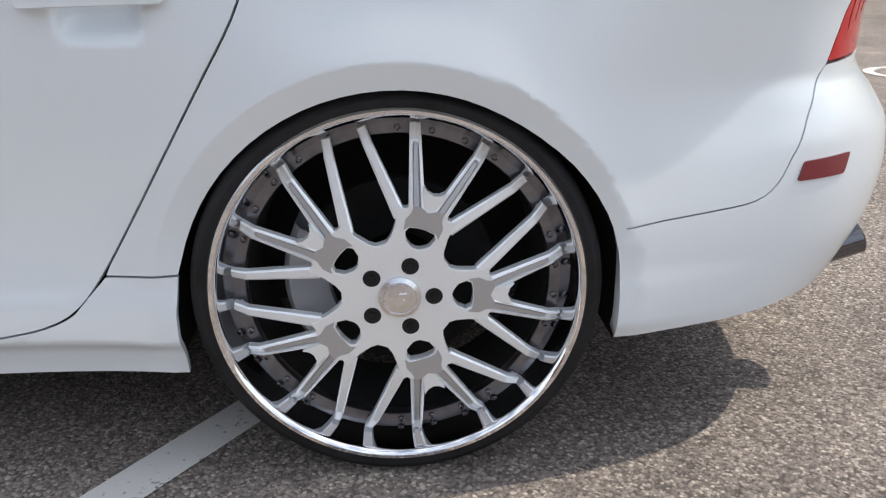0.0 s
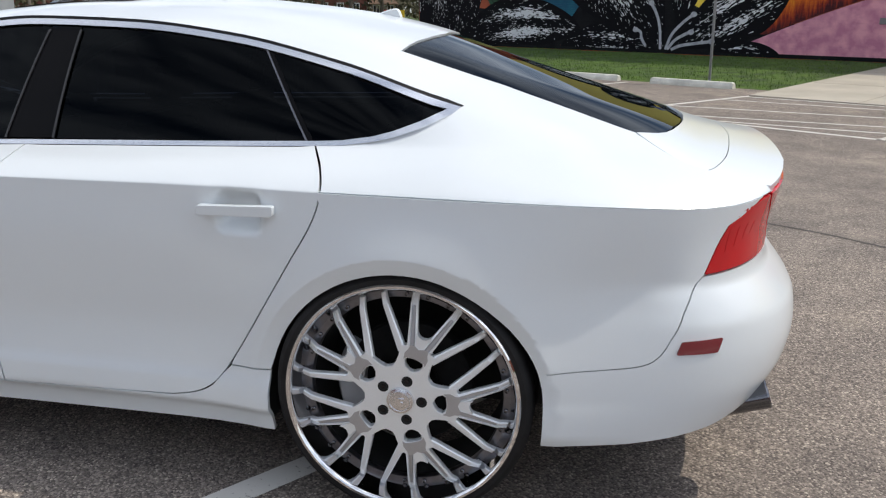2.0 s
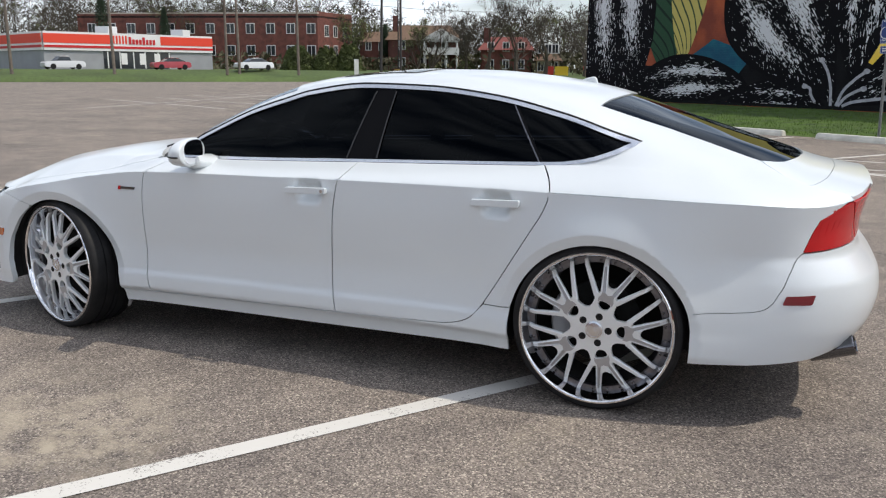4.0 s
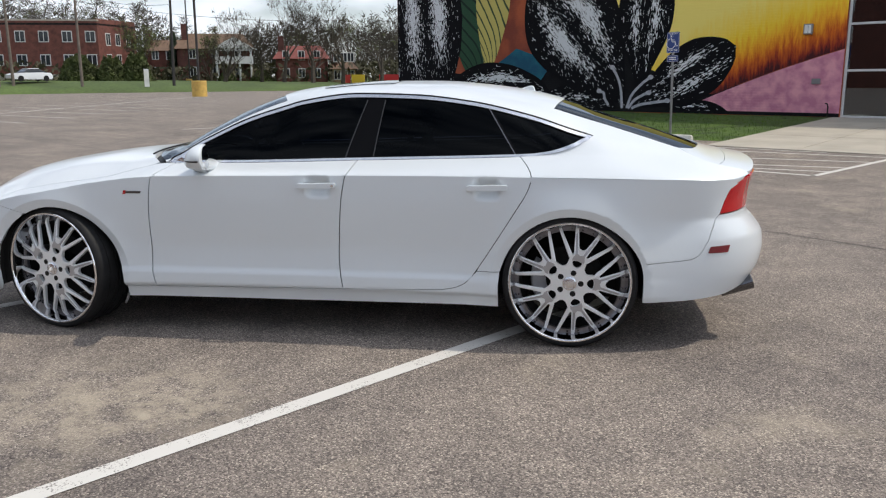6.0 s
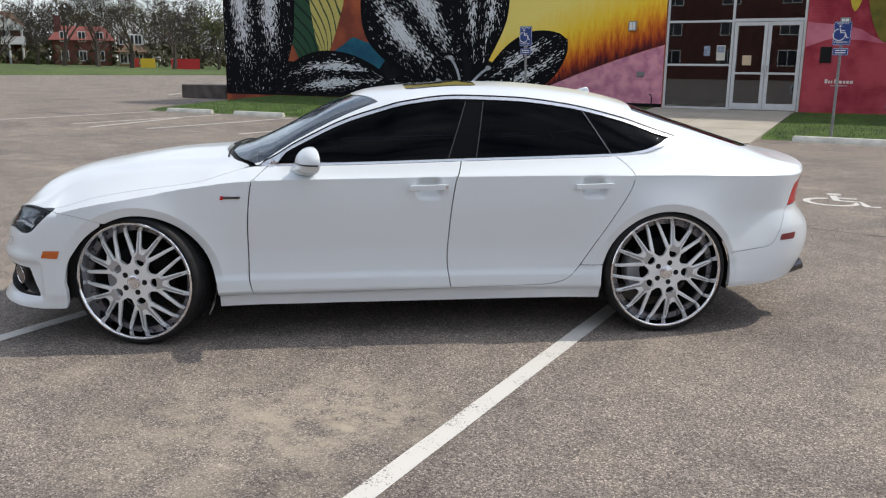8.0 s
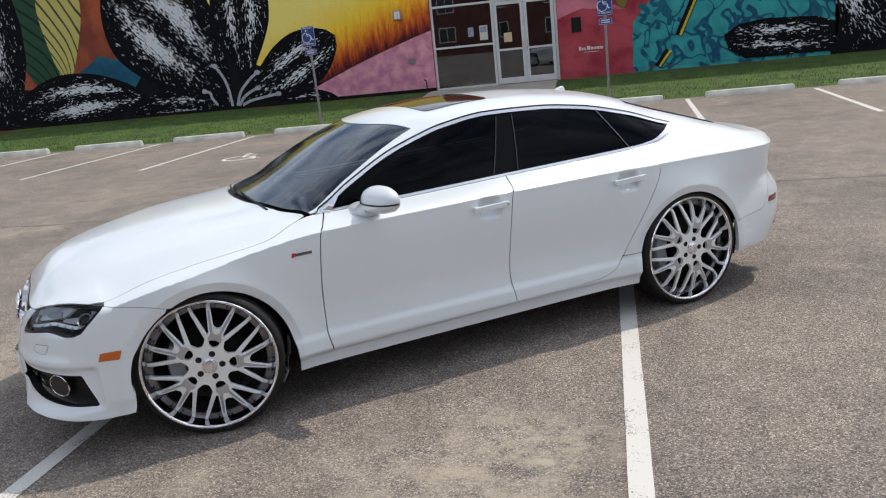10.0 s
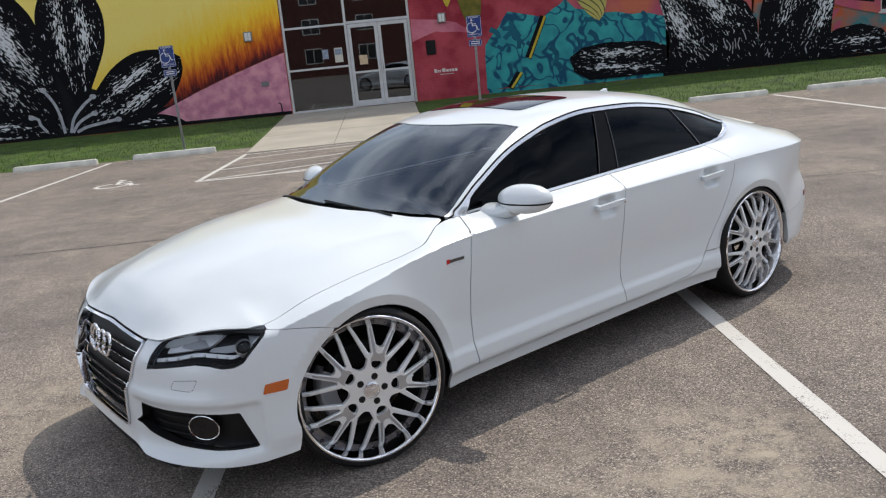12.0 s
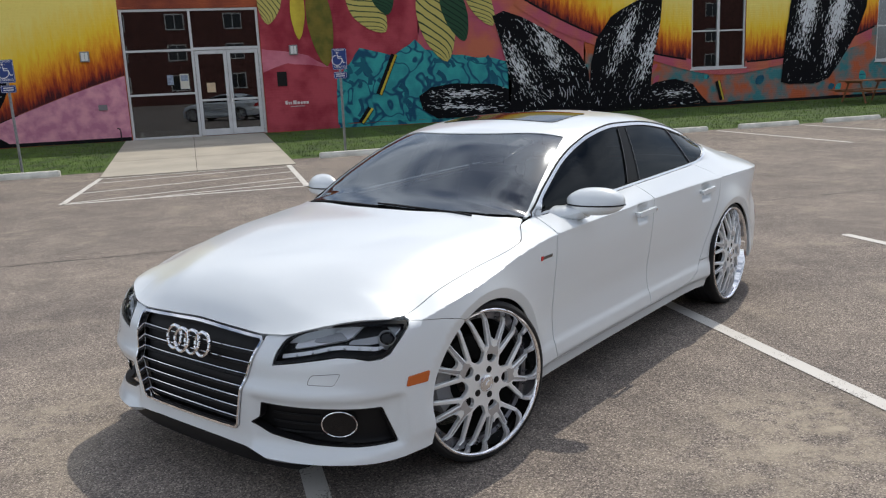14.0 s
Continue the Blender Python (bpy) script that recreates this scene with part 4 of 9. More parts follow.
for base, tip, w, m in (((-0.2, 4.6), (-0.22, 2.95), 0.42, P_YELLOW), ((0.3, 4.7), (0.55, 2.15), 0.75, P_OLIVE), ((1.3, 4.5), (2.4, 3.1), 0.95, P_LIME), ((2.2, 4.7), (2.5, 3.6), 0.7, P_GREEN), ((3.7, 4.7), (4.3, 2.15), 1.15, P_LIME),
                        ((4.3, 4.6), (4.9, 2.75), 0.8, P_GREEN), ((5.0, 4.7), (5.85, 3.2), 0.75, P_LIME), ((-0.9, 4.8), (-1.1, 3.4), 0.7, P_LIME)):
    petal("mural_leaf", base, tip, w, m, fat=0.45)
for p, q in (((2.62, 2.42), (2.08, 1.25)), ((1.80, 0.85), (1.47, 0.42)), ((14.05, 1.15), (14.25, 0.5))):
    stroke_on_wall("mural_stem", [p, ((p[0] + q[0]) / 2, (p[1] + q[1]) / 2), q], 0.20, P_INK)
    stroke_on_wall("mural_stem", [(p[0] + 0.05, p[1]), ((p[0] + q[0]) / 2 + 0.05, (p[1] + q[1]) / 2), (q[0] + 0.05, q[1])], 0.07, P_YELLOW)
field("mural_field", [(x, rim2(x) - 0.32 - 0.1 * math.sin(x)) for x in np.linspace(6.6, 20.5, 40)] + [(x, rim2(x) + 0.03) for x in np.linspace(20.5, 6.6, 40)], P_CORAL, "red band under the fruit")
stroke_on_wall("mural_rim", [(x, rim2(x)) for x in np.linspace(6.7, 12.8, 7)], 0.06, P_INK)
stroke_on_wall("mural_rim", [(x, rim2(x)) for x in np.linspace(15.2, 20.6, 7)], 0.06, P_INK)
field("mural_field", wavy([(6.2, 0.41), (11.5, 0.41), (11.4, 0.95), (6.3, 0.95)], 0.05, seed=9), P_INK)
shaped_petal("mural_petal", [(3.34, 1.14), (3.73, 1.40), (4.6, 1.48), (5.82, 1.42), (6.6, 1.13), (6.5, 0.42), (3.9, 0.41), (3.46, 0.72)], (6.7, 0.8), (3.3, 1.05), P_BLACK, "lying black petal with white strokes")
shaped_petal("mural_petal", [(10.53, 0.41), (11.0, 0.88), (11.64, 1.23), (12.4, 1.29), (13.07, 1.07), (13.5, 0.6), (13.7, 0.41)], (10.6, 0.5), (13.7, 0.6), P_SPARSE)
shaped_petal("mural_petal", [(9.11, 0.42), (9.16, 1.06), (9.12, 1.7), (8.82, 2.25), (8.32, 2.62), (7.54, 3.09), (6.77, 3.45), (6.2, 3.64), (5.83, 3.48), (6.08, 2.78), (6.25, 2.07), (6.42, 1.36), (6.32, 0.42)], (8.3, 0.4), (6.3, 3.6), P_BLACK, "broad black petal with white strokes")
shaped_petal("mural_petal", [(11.39, 0.42), (11.43, 1.14), (11.59, 2.25), (11.79, 3.16), (11.86, 3.95), (11.5, 4.15), (10.78, 3.82), (9.95, 3.38), (9.43, 2.68), (9.22, 1.97), (9.17, 1.06), (9.17, 0.42)], (10.0, 0.4), (11.6, 4.1), P_BLACK, "upright black petal with white strokes")
shaped_petal("mural_petal", [(16.65, 1.0), (17.0, 0.9), (18.1, 0.89), (18.7, 1.03), (19.26, 1.8), (19.83, 2.58), (20.2, 3.5), (20.25, 4.6), (19.6, 5.4), (18.2, 5.6), (17.25, 4.8), (16.97, 3.81), (16.79, 2.66), (16.70, 1.7)], (17.7, 0.8), (18.9, 5.6), P_DENSE, "tall black petal covered in white strokes")
tr = random.Random(12)
for k in range(16):                              # loose white scratches on the black
    x, z, l = tr.uniform(6.7, 11.1), tr.uniform(0.5, 1.5), tr.uniform(0.15, 0.4)
    stroke_on_wall("mural_scratch", [(x, z), (x + tr.uniform(-0.06, 0.06), z + l * 0.5), (x + tr.uniform(-0.12, 0.12), z + l)], 0.025, P_STAMEN)


# ---- storefront, windows and wall fittings ----
def bar_box(name, x0, x1, y0, y1, z0, z1, material, parent, bevel=0.006, label=""):
    bm = bmesh.new()
    bmesh.ops.create_cube(bm, size=1, matrix=Matrix.Translation(((x0 + x1) / 2, (y0 + y1) / 2, (z0 + z1) / 2)) @ Matrix.Diagonal((x1 - x0, y1 - y0, z1 - z0, 1)))
    if bevel:
        bmesh.ops.bevel(bm, geom=list(bm.edges), offset=bevel, segments=1, affect="EDGES", clamp_overlap=True)
    return link(name, bm, material, parent, label, smooth=False)


def storefront():
    t = tagged(new("storefront"), "white aluminium storefront with dark glass and a double door", "storefront", kind="structure")
    x0, x1, z0, z1 = DOOR
    ya, yb = WALL_Y + 0.03, WALL_Y + 0.12
    xm, zd = -3.27, 2.76
    fr = 0.07
    def pane(a, b, c, d, par=t):
        bar_box("pane", a, b, ya + 0.035, ya + 0.047, c, d, M_PANE, par, 0)
    for a, b, c, d in ((x0, x0 + fr, z0, z1), (x1 - fr, x1, z0, z1), (xm - fr / 2, xm + fr / 2, z0, z1), (x0 + fr, xm - fr / 2, z1 - fr, z1), (xm + fr / 2, x1 - fr, z1 - fr, z1),
                       (x0 + fr, xm - fr / 2, zd - 0.03, zd + 0.03), (x0 + fr, xm - fr / 2, 1.52, 1.58), (x0 + fr, xm - fr / 2, z0, z0 + 0.06), (xm + fr / 2, x1 - fr, zd - 0.02, zd + 0.06)):
        bar_box("frame_bar", a, b, ya, yb, c, d, M_TRIMW, t)
    for c, d in ((z0 + 0.06, 1.52), (1.58, zd - 0.03), (zd + 0.03, z1 - fr)):
        pane(x0 + fr, xm - fr / 2, c, d)
    pane(xm + fr / 2, x1 - fr, zd + 0.06, z1 - fr)
    xa, xb = xm + fr / 2 + 0.012, x1 - fr - 0.012
    xc = (xa + xb) / 2
    for k, (a, b) in enumerate(((xa, xc - 0.004), (xc + 0.004, xb))):
        door = new("door")
        door.parent = t
        door["label"] = "closed glass door in a white frame"
        s = 0.095
        for e, f, c, d in ((a, a + s, z0 + 0.02, zd - 0.03), (b - s, b, z0 + 0.02, zd - 0.03), (a + s, b - s, z0 + 0.02, z0 + 0.2), (a + s, b - s, zd - 0.13, zd - 0.03), (a + s, b - s, 1.30, 1.36)):
            bar_box("door_rail", e, f, ya + 0.005, yb - 0.02, c, d, M_TRIMW, door)
        pane(a + s, b - s, z0 + 0.2, 1.30, door)
        pane(a + s, b - s, 1.36, zd - 0.13, door)
        hx = b - s / 2 if k == 0 else a + s / 2
        bm = bmesh.new()
        tube(bm, [(hx, ya, 1.55), (hx, ya - 0.06, 1.53), (hx, ya - 0.06, 1.25), (hx, ya, 1.23)], 0.012, 8)
        link("door_pull", bm, M_SATIN, door)
    paper = mat("paper", (0.62, 0.60, 0.52), 0.8, var=0.1, scale=20)
    blue = mat("printed_paper", (0.30, 0.36, 0.46), 0.8, var=0.5, scale=18)
    tan = mat("tan_notice", (0.62, 0.48, 0.32), 0.8, var=0.15, scale=20)
    for a, b, c, d, m in ((-4.03, -3.86, 1.81, 2.08, blue), (-3.68, -3.44, 1.68, 2.10, paper), (-3.66, -3.46, 1.90, 2.07, blue), (-2.96, -2.72, 1.55, 1.82, tan)):
        bar_box("notice", a, b, ya + 0.030, ya + 0.034 - (0.006 if m is blue else 0), c, d, m, t, 0)


storefront()


def window(k, x0, x1, z0, z1):
    w = tagged(new("window_%d" % k), "white-framed four-pane window", "window", kind="structure")
    ya, yb = WALL_Y + 0.02, WALL_Y + 0.1
    xm, zm = (x0 + x1) / 2, z0 + 0.53 * (z1 - z0)
    for a, b, c, d in ((x0, x0 + 0.07, z0, z1), (x1 - 0.07, x1, z0, z1), (xm - 0.05, xm + 0.05, z0 + 0.07, z1 - 0.07), (x0 + 0.07, x1 - 0.07, z0, z0 + 0.07), (x0 + 0.07, x1 - 0.07, z1 - 0.07, z1)):
        bar_box("frame_bar", a, b, ya, yb, c, d, M_TRIMW, w)
    for a, b in ((x0 + 0.07, xm - 0.05), (xm + 0.05, x1 - 0.07)):
        bar_box("meeting_rail", a, b, ya + 0.01, yb - 0.01, zm - 0.025, zm + 0.025, M_TRIMW, w)
        for c, d in ((z0 + 0.07, zm - 0.025), (zm + 0.025, z1 - 0.07)):
            bar_box("pane", a, b, ya + 0.03, ya + 0.042, c, d, M_PANE, w, 0)
        bar_box("blind", a, b, yb + 0.08, yb + 0.09, z0 + 0.07, zm, mat("pale_blind", (0.25, 0.28, 0.28), 0.9, var=0.2, scale=3, fine=0.1, fscale=40), w, 0)
    bar_box("sill", x0 - 0.05, x1 + 0.05, WALL_Y - 0.05, WALL_Y + 0.02, z0 - 0.05, z0, M_TRIMW, w)


for k, h in enumerate(WINS):
    window(k + 1, *h)


def wall_lamp(x, z):
    t = tagged(new("wall_lamp"), "small square wall lamp with a pale lens on the mural", "lamp", "wall lamps along the mural")
    bar_box("housing", x - 0.12, x + 0.12, WALL_Y - 0.10, WALL_Y - 0.012, z - 0.14, z + 0.14, mat("grey_metal", (0.28, 0.29, 0.29), 0.5, 0.5), t, 0.01)
    bar_box("lens", x - 0.085, x + 0.0, WALL_Y - 0.112, WALL_Y - 0.10, z - 0.11, z + 0.11, mat("frosted_lens", (0.72, 0.73, 0.72), 0.3), t, 0.004)
    bar_box("lens", x + 0.012, x + 0.085, WALL_Y - 0.112, WALL_Y - 0.10, z - 0.11, z + 0.11, mat("frosted_lens", (0.72, 0.73, 0.72), 0.3), t, 0.004)


wall_lamp(-6.12, 2.66)
wall_lamp(-0.42, 2.66)
vent = tagged(new("wall_vent"), "dark square vent grille on the crimson wall", "vent")
bar_box("vent_frame", -0.95, -0.67, WALL_Y - 0.05, WALL_Y - 0.012, 1.63, 2.05, M_BLACK, vent, 0.008)
for k in range(7):
    bar_box("vent_slat", -0.93, -0.69, WALL_Y - 0.062, WALL_Y - 0.05, 1.67 + 0.052 * k, 1.70 + 0.052 * k, M_DARK, vent, 0.002)
box2 = tagged(new("outlet_box"), "small grey outlet box on the pink wall", "outlet box")
bar_box("cover", -5.93, -5.70, WALL_Y - 0.05, WALL_Y - 0.012, 1.19, 1.34, mat("grey_cover", (0.20, 0.19, 0.2), 0.6), box2, 0.008)
# lettering on the crimson wall, drawn as plain pale bars
sign = tagged(new("wall_lettering"), "small pale lettering on the crimson wall", "sign")
for k, (a, b) in enumerate(((-0.77, -0.70), (-0.68, -0.64), (-0.62, -0.58), (-0.54, -0.44), (-0.42, -0.34), (-0.32, -0.26), (-0.24, -0.17), (-0.15, -0.08))):
    bar_box("letter_bar", a, b, WALL_Y - 0.03, WALL_Y - 0.015, 1.09, 1.20 if k in (0, 3) else 1.165, mat("pale_metal", (0.7, 0.62, 0.6), 0.5), sign, 0.004)
bar_box("letter_bar", -0.62, -0.2, WALL_Y - 0.03, WALL_Y - 0.015, 1.02, 1.04, mat("pale_metal", (0.6, 0.5, 0.5), 0.5), sign, 0)
pipe = tagged(new("stand_pipe"), "short dark stand pipe by the wall", "pipe")
bm = bmesh.new()
tube(bm, [(-5.42, WALL_Y - 0.1, 0.28), (-5.42, WALL_Y - 0.1, 0.58), (-5.44, WALL_Y - 0.1, 0.66), (-5.50, WALL_Y - 0.1, 0.68)], 0.018, 8)
link("pipe_run", bm, M_BLACK, pipe)


# ---- parking signs ----
def text_on(name, body, size, material, parent, m):
    cu = bpy.data.curves.new(name, "FONT")
    cu.body, cu.size, cu.align_x, cu.align_y, cu.extrude = body, size, "CENTER", "CENTER", 0.0008
    cu.materials.append(material)
    ob = new(name, cu)
    ob.parent = parent
    ob.matrix_basis = m
    return ob


M_SIGNBLUE = mat("sign_blue", (0.012, 0.045, 0.22), 0.4, var=0.1, scale=6)
M_SIGNWHITE = mat("sign_white", (0.72, 0.73, 0.75), 0.45)
M_GALV = mat("galvanised_steel", (0.36, 0.37, 0.37), 0.5, 0.6, var=0.25, scale=20)


def parking_sign(x, y, z0, lean):
    t = tagged(new("parking_sign"), "blue reserved-parking sign with a wheelchair symbol on a steel post", "sign", "signs before the building")
    t.matrix_world = Matrix.Translation((x, y, z0)) @ Matrix.Rotation(radians(lean), 4, "Y") @ Matrix.Rotation(radians(-6), 4, "Z")
    bm = bmesh.new()
    slab(bm, [(-0.028, -0.012), (-0.022, -0.012), (-0.016, 0.012), (0.016, 0.012), (0.022, -0.012), (0.028, -0.012), (0.028, -0.006), (0.024, -0.006), (0.018, 0.018), (-0.018, 0.018), (-0.024, -0.006), (-0.028, -0.006)], -0.25, 2.28)
    link("post", bm, M_GALV, t, smooth=False)
    def plate(name, zc, w, h):
        bm = bmesh.new()
        slab(bm, rounded([(-w / 2, zc - h / 2), (w / 2, zc - h / 2), (w / 2, zc + h / 2), (-w / 2, zc + h / 2)], 0.03), -0.018, -0.014, SWAP2)
        p = link(name, bm, M_SIGNBLUE, t, smooth=False)
        bm = bmesh.new()
        b = 0.012
        ring = rounded([(-w / 2 + b, zc - h / 2 + b), (w / 2 - b, zc - h / 2 + b), (w / 2 - b, zc + h / 2 - b), (-w / 2 + b, zc + h / 2 - b)], 0.025)
        tube(bm, [(q[0], -0.0185, q[1]) for q in ring], 0.0032, 4, close=True)
        link("border", bm, M_SIGNWHITE, p, smooth=False)
        return p
    big = plate("sign_plate", 2.06, 0.335, 0.47)
    small = plate("small_plate", 1.70, 0.30, 0.15)
    face = lambda xx, zz: Matrix.Translation((xx, -0.0195, zz)) @ Matrix.Rotation(radians(90), 4, "X")
    text_on("lettering", "RESERVED", 0.052, M_SIGNWHITE, big, face(0, 2.255))
    text_on("lettering", "PARKING", 0.064, M_SIGNWHITE, big, face(0, 1.885))
    for dz in (0.025, -0.02):
        bar_box("letter_bar", -0.10, 0.10, -0.022, -0.0185, 1.70 + dz - 0.011, 1.70 + dz + 0.011, M_SIGNWHITE, small, 0)
    bm = bmesh.new()
    cx, cz, s = 0.0, 2.075, 0.42
    for pts, w in (([(cx - 0.055 + 0.27 * s * math.cos(radians(a)), cz - 0.04 + 0.27 * s * math.sin(radians(a))) for a in np.linspace(100, 375, 18)], 0.020), ([(cx - 0.045, cz + 0.085), (cx - 0.03, cz), (cx + 0.055, cz), (cx + 0.085, cz - 0.10), (cx + 0.125, cz - 0.09)], 0.024), ([(cx - 0.035, cz + 0.04), (cx + 0.045, cz + 0.04)], 0.02),
                   ([(cx - 0.05 + 0.012 * math.cos(a), cz + 0.125 + 0.012 * math.sin(a)) for a in np.linspace(0, 6.28, 10)], 0.024)):
        tube(bm, [(p[0], -0.0195, p[1]) for p in pts], w / 2, 6, flat=1.0)
    for v in bm.verts:
        v.co.y = -0.0195 + (v.co.y + 0.0195) * 0.12
    link("wheelchair_symbol", bm, M_SIGNWHITE, big, smooth=False)
    for zc in (2.24, 1.88, 1.70):
        bm = bmesh.new()
        bmesh.ops.create_cone(bm, cap_ends=True, segments=8, radius1=0.01, radius2=0.008, depth=0.008, matrix=Matrix.Translation((0, -0.022, zc - 0.045)) @ Matrix.Rotation(radians(90), 4, "X"))
        link("bolt", bm, M_GALV, t)


SWAP2 = Matrix(((1, 0, 0, 0), (0, 0, 1, 0), (0, 1, 0, 0), (0, 0, 0, 1)))
parking_sign(-7.0, 14.42, 0.12, -1.0)
parking_sign(-0.1, 14.42, 0.12, 0.0)


def picnic_table(x, y, z, turn):
    t = tagged(new("picnic_table"), "weathered wooden picnic table with two benches on the grass", "picnic table")
    t.matrix_world = Matrix.Translation((x, y, z)) @ Matrix.Rotation(radians(turn), 4, "Z")
    wood = mat("weathered_wood", (0.30, 0.13, 0.06), 0.8, var=0.35, scale=5, bump=0.002, bscale=60)
    for k in range(5):
        bar_box("plank", -0.95, 0.95, -0.37 + 0.15 * k, -0.23 + 0.15 * k, 0.72, 0.76, wood, t, 0.006)
    for s in (-1, 1):
        for k in range(2):
            bar_box("bench_plank", -0.95, 0.95, s * 0.66 - 0.14 + 0.145 * k, s * 0.66 - 0.005 + 0.145 * k, 0.42, 0.455, wood, t, 0.006)
    for xx in (-0.65, 0.65):
        bar_box("cross_beam", xx - 0.02, xx + 0.02, -0.80, 0.80, 0.36, 0.42, wood, t, 0.004)
        bar_box("top_beam", xx - 0.02, xx + 0.02, -0.36, 0.36, 0.66, 0.72, wood, t, 0.004)
        for s in (-1, 1):
            bm = bmesh.new()
            tube(bm, [(xx + 0.03, s * 0.52, 0.0), (xx + 0.03, s * 0.24, 0.70)], 0.04, 4)
            link("leg", bm, wood, t, smooth=False)


picnic_table(18.6, 18.3, 0.22, 2)


# ---- the far side of the car park ----
M_BRICKR = brick_relief(mat("red_brick", (0.175, 0.062, 0.046), 0.85, var=0.35, scale=1.5, fine=0.15, fscale=9), 0.3)
M_BRICKD = brick_relief(mat("dark_brick", (0.12, 0.045, 0.035), 0.85, var=0.35, scale=1.5, fine=0.15, fscale=9), 0.3)
M_ROOF = mat("brown_shingle", (0.16, 0.10, 0.065), 0.9, var=0.3, scale=3, fine=0.2, fscale=12)
M_WHITEP = mat("white_wood_paint", (0.70, 0.70, 0.68), 0.6, var=0.1, scale=2)
M_WINDARK = mat("far_window_glass", (0.03, 0.035, 0.04), 0.08)
M_BARK = mat("tree_bark", (0.085, 0.068, 0.052), 0.9, var=0.4, scale=3)
M_TWIG = mat("spring_twigs", (0.062, 0.052, 0.038), 0.9, var=0.4, scale=0.4)
M_BUD = mat("spring_leaves", (0.13, 0.155, 0.05), 0.85, var=0.4, scale=0.5)
M_HEDGE = mat("hedge_leaves", (0.085, 0.105, 0.03), 0.85, var=0.5, scale=0.8)
M_POLE = mat("dark_pole", (0.035, 0.032, 0.03), 0.7, var=0.3, scale=3)
M_WOODPOLE = mat("grey_wood_pole", (0.17, 0.14, 0.115), 0.9, var=0.3, scale=2)
M_YELLOW = mat("yellow_base_paint", (0.62, 0.40, 0.10), 0.7, var=0.2, scale=3)
M_BANK = mat("lawn", (0.075, 0.115, 0.024), 0.95, var=0.35, scale=0.12, fine=0.25, fscale=3, col2=(0.05, 0.075, 0.018))

# raised lawn beyond the lot's edge, one sheet to the horizon
edge = [(-96, -60), (-93, -10), (-92.2, 7.4), (-89.5, 23), (-86.5, 38), (-80, 58), (-73.5, 69.5), (-62, 84), (-45, 105)]
bm = bmesh.new()
rows = []
for x, y in edge:
    d = Vector((x, y)).normalized()
    lift = 1.25 if y < 50 else 1.25 * max(0.25, 1 - (y - 50) / 30)
    rows.append([bm.verts.new((x, y, 0.0)), bm.verts.new((x + d.x * 0.4, y + d.y * 0.4, 0.13)), bm.verts.new((x + d.x * 4, y + d.y * 4, 0.5 * lift)), bm.verts.new((x + d.x * 9, y + d.y * 9, lift)), bm.verts.new((x + d.x * 480, y + d.y * 480, lift + 1.5))])
for a, b in zip(rows, rows[1:]):
    for i in range(4):
        bm.faces.new((a[i], a[i + 1], b[i + 1], b[i]))
bmesh.ops.recalc_face_normals(bm, faces=bm.faces)
for f in bm.faces:
    if f.normal.z < 0:
        f.normal_flip()
tagged(link("ground_lawn", bm, M_BANK, None), kind="structure")


def facade(name, parent, p, q, z0, z1, material, rows_z, cols, win_w, win_h, depth=0.15, trim=M_WHITEP):
    """A wall from p to q with real recessed windows, each with frame and panes."""
    p, q = Vector(p), Vector(q)
    d = (q - p)
    ln = d.length
    m = Matrix.Translation((p.x, p.y, 0)) @ Matrix.Rotation(math.atan2(d.y, d.x), 4, "Z")
    bm = bmesh.new()
    bmesh.ops.create_cube(bm, size=1, matrix=m @ Matrix.Translation((ln / 2, 0.15, (z0 + z1) / 2)) @ Matrix.Diagonal((ln, 0.3, z1 - z0, 1)))
    w = link(name, bm, material, parent, smooth=False)
    for zc in rows_z:
        for c in cols:
            x = ln * c
            win = new("window")
            win.parent = parent
            for a, b, e, f, yy0, yy1, mt, nm in ((x - win_w / 2, x + win_w / 2, zc - win_h / 2, zc + win_h / 2, -0.03, -0.005, trim, "frame"), (x - win_w / 2 + 0.12, x - 0.05, zc - win_h / 2 + 0.12, zc + win_h / 2 - 0.12, -0.045, -0.03, M_WINDARK, "pane"), (x + 0.05, x + win_w / 2 - 0.12, zc - win_h / 2 + 0.12, zc + win_h / 2 - 0.12, -0.045, -0.03, M_WINDARK, "pane")):
                bm = bmesh.new()
                bmesh.ops.create_cube(bm, size=1, matrix=m @ Matrix.Translation(((a + b) / 2, (yy0 + yy1) / 2, (e + f) / 2)) @ Matrix.Diagonal((b - a, yy1 - yy0, f - e, 1)))
                link(nm, bm, mt, win, smooth=False)
    return w


def solid(name, parent, pts, z0, z1, material):
    bm = bmesh.new()
    slab(bm, pts, z0, z1)
    return link(name, bm, material, parent, smooth=False)


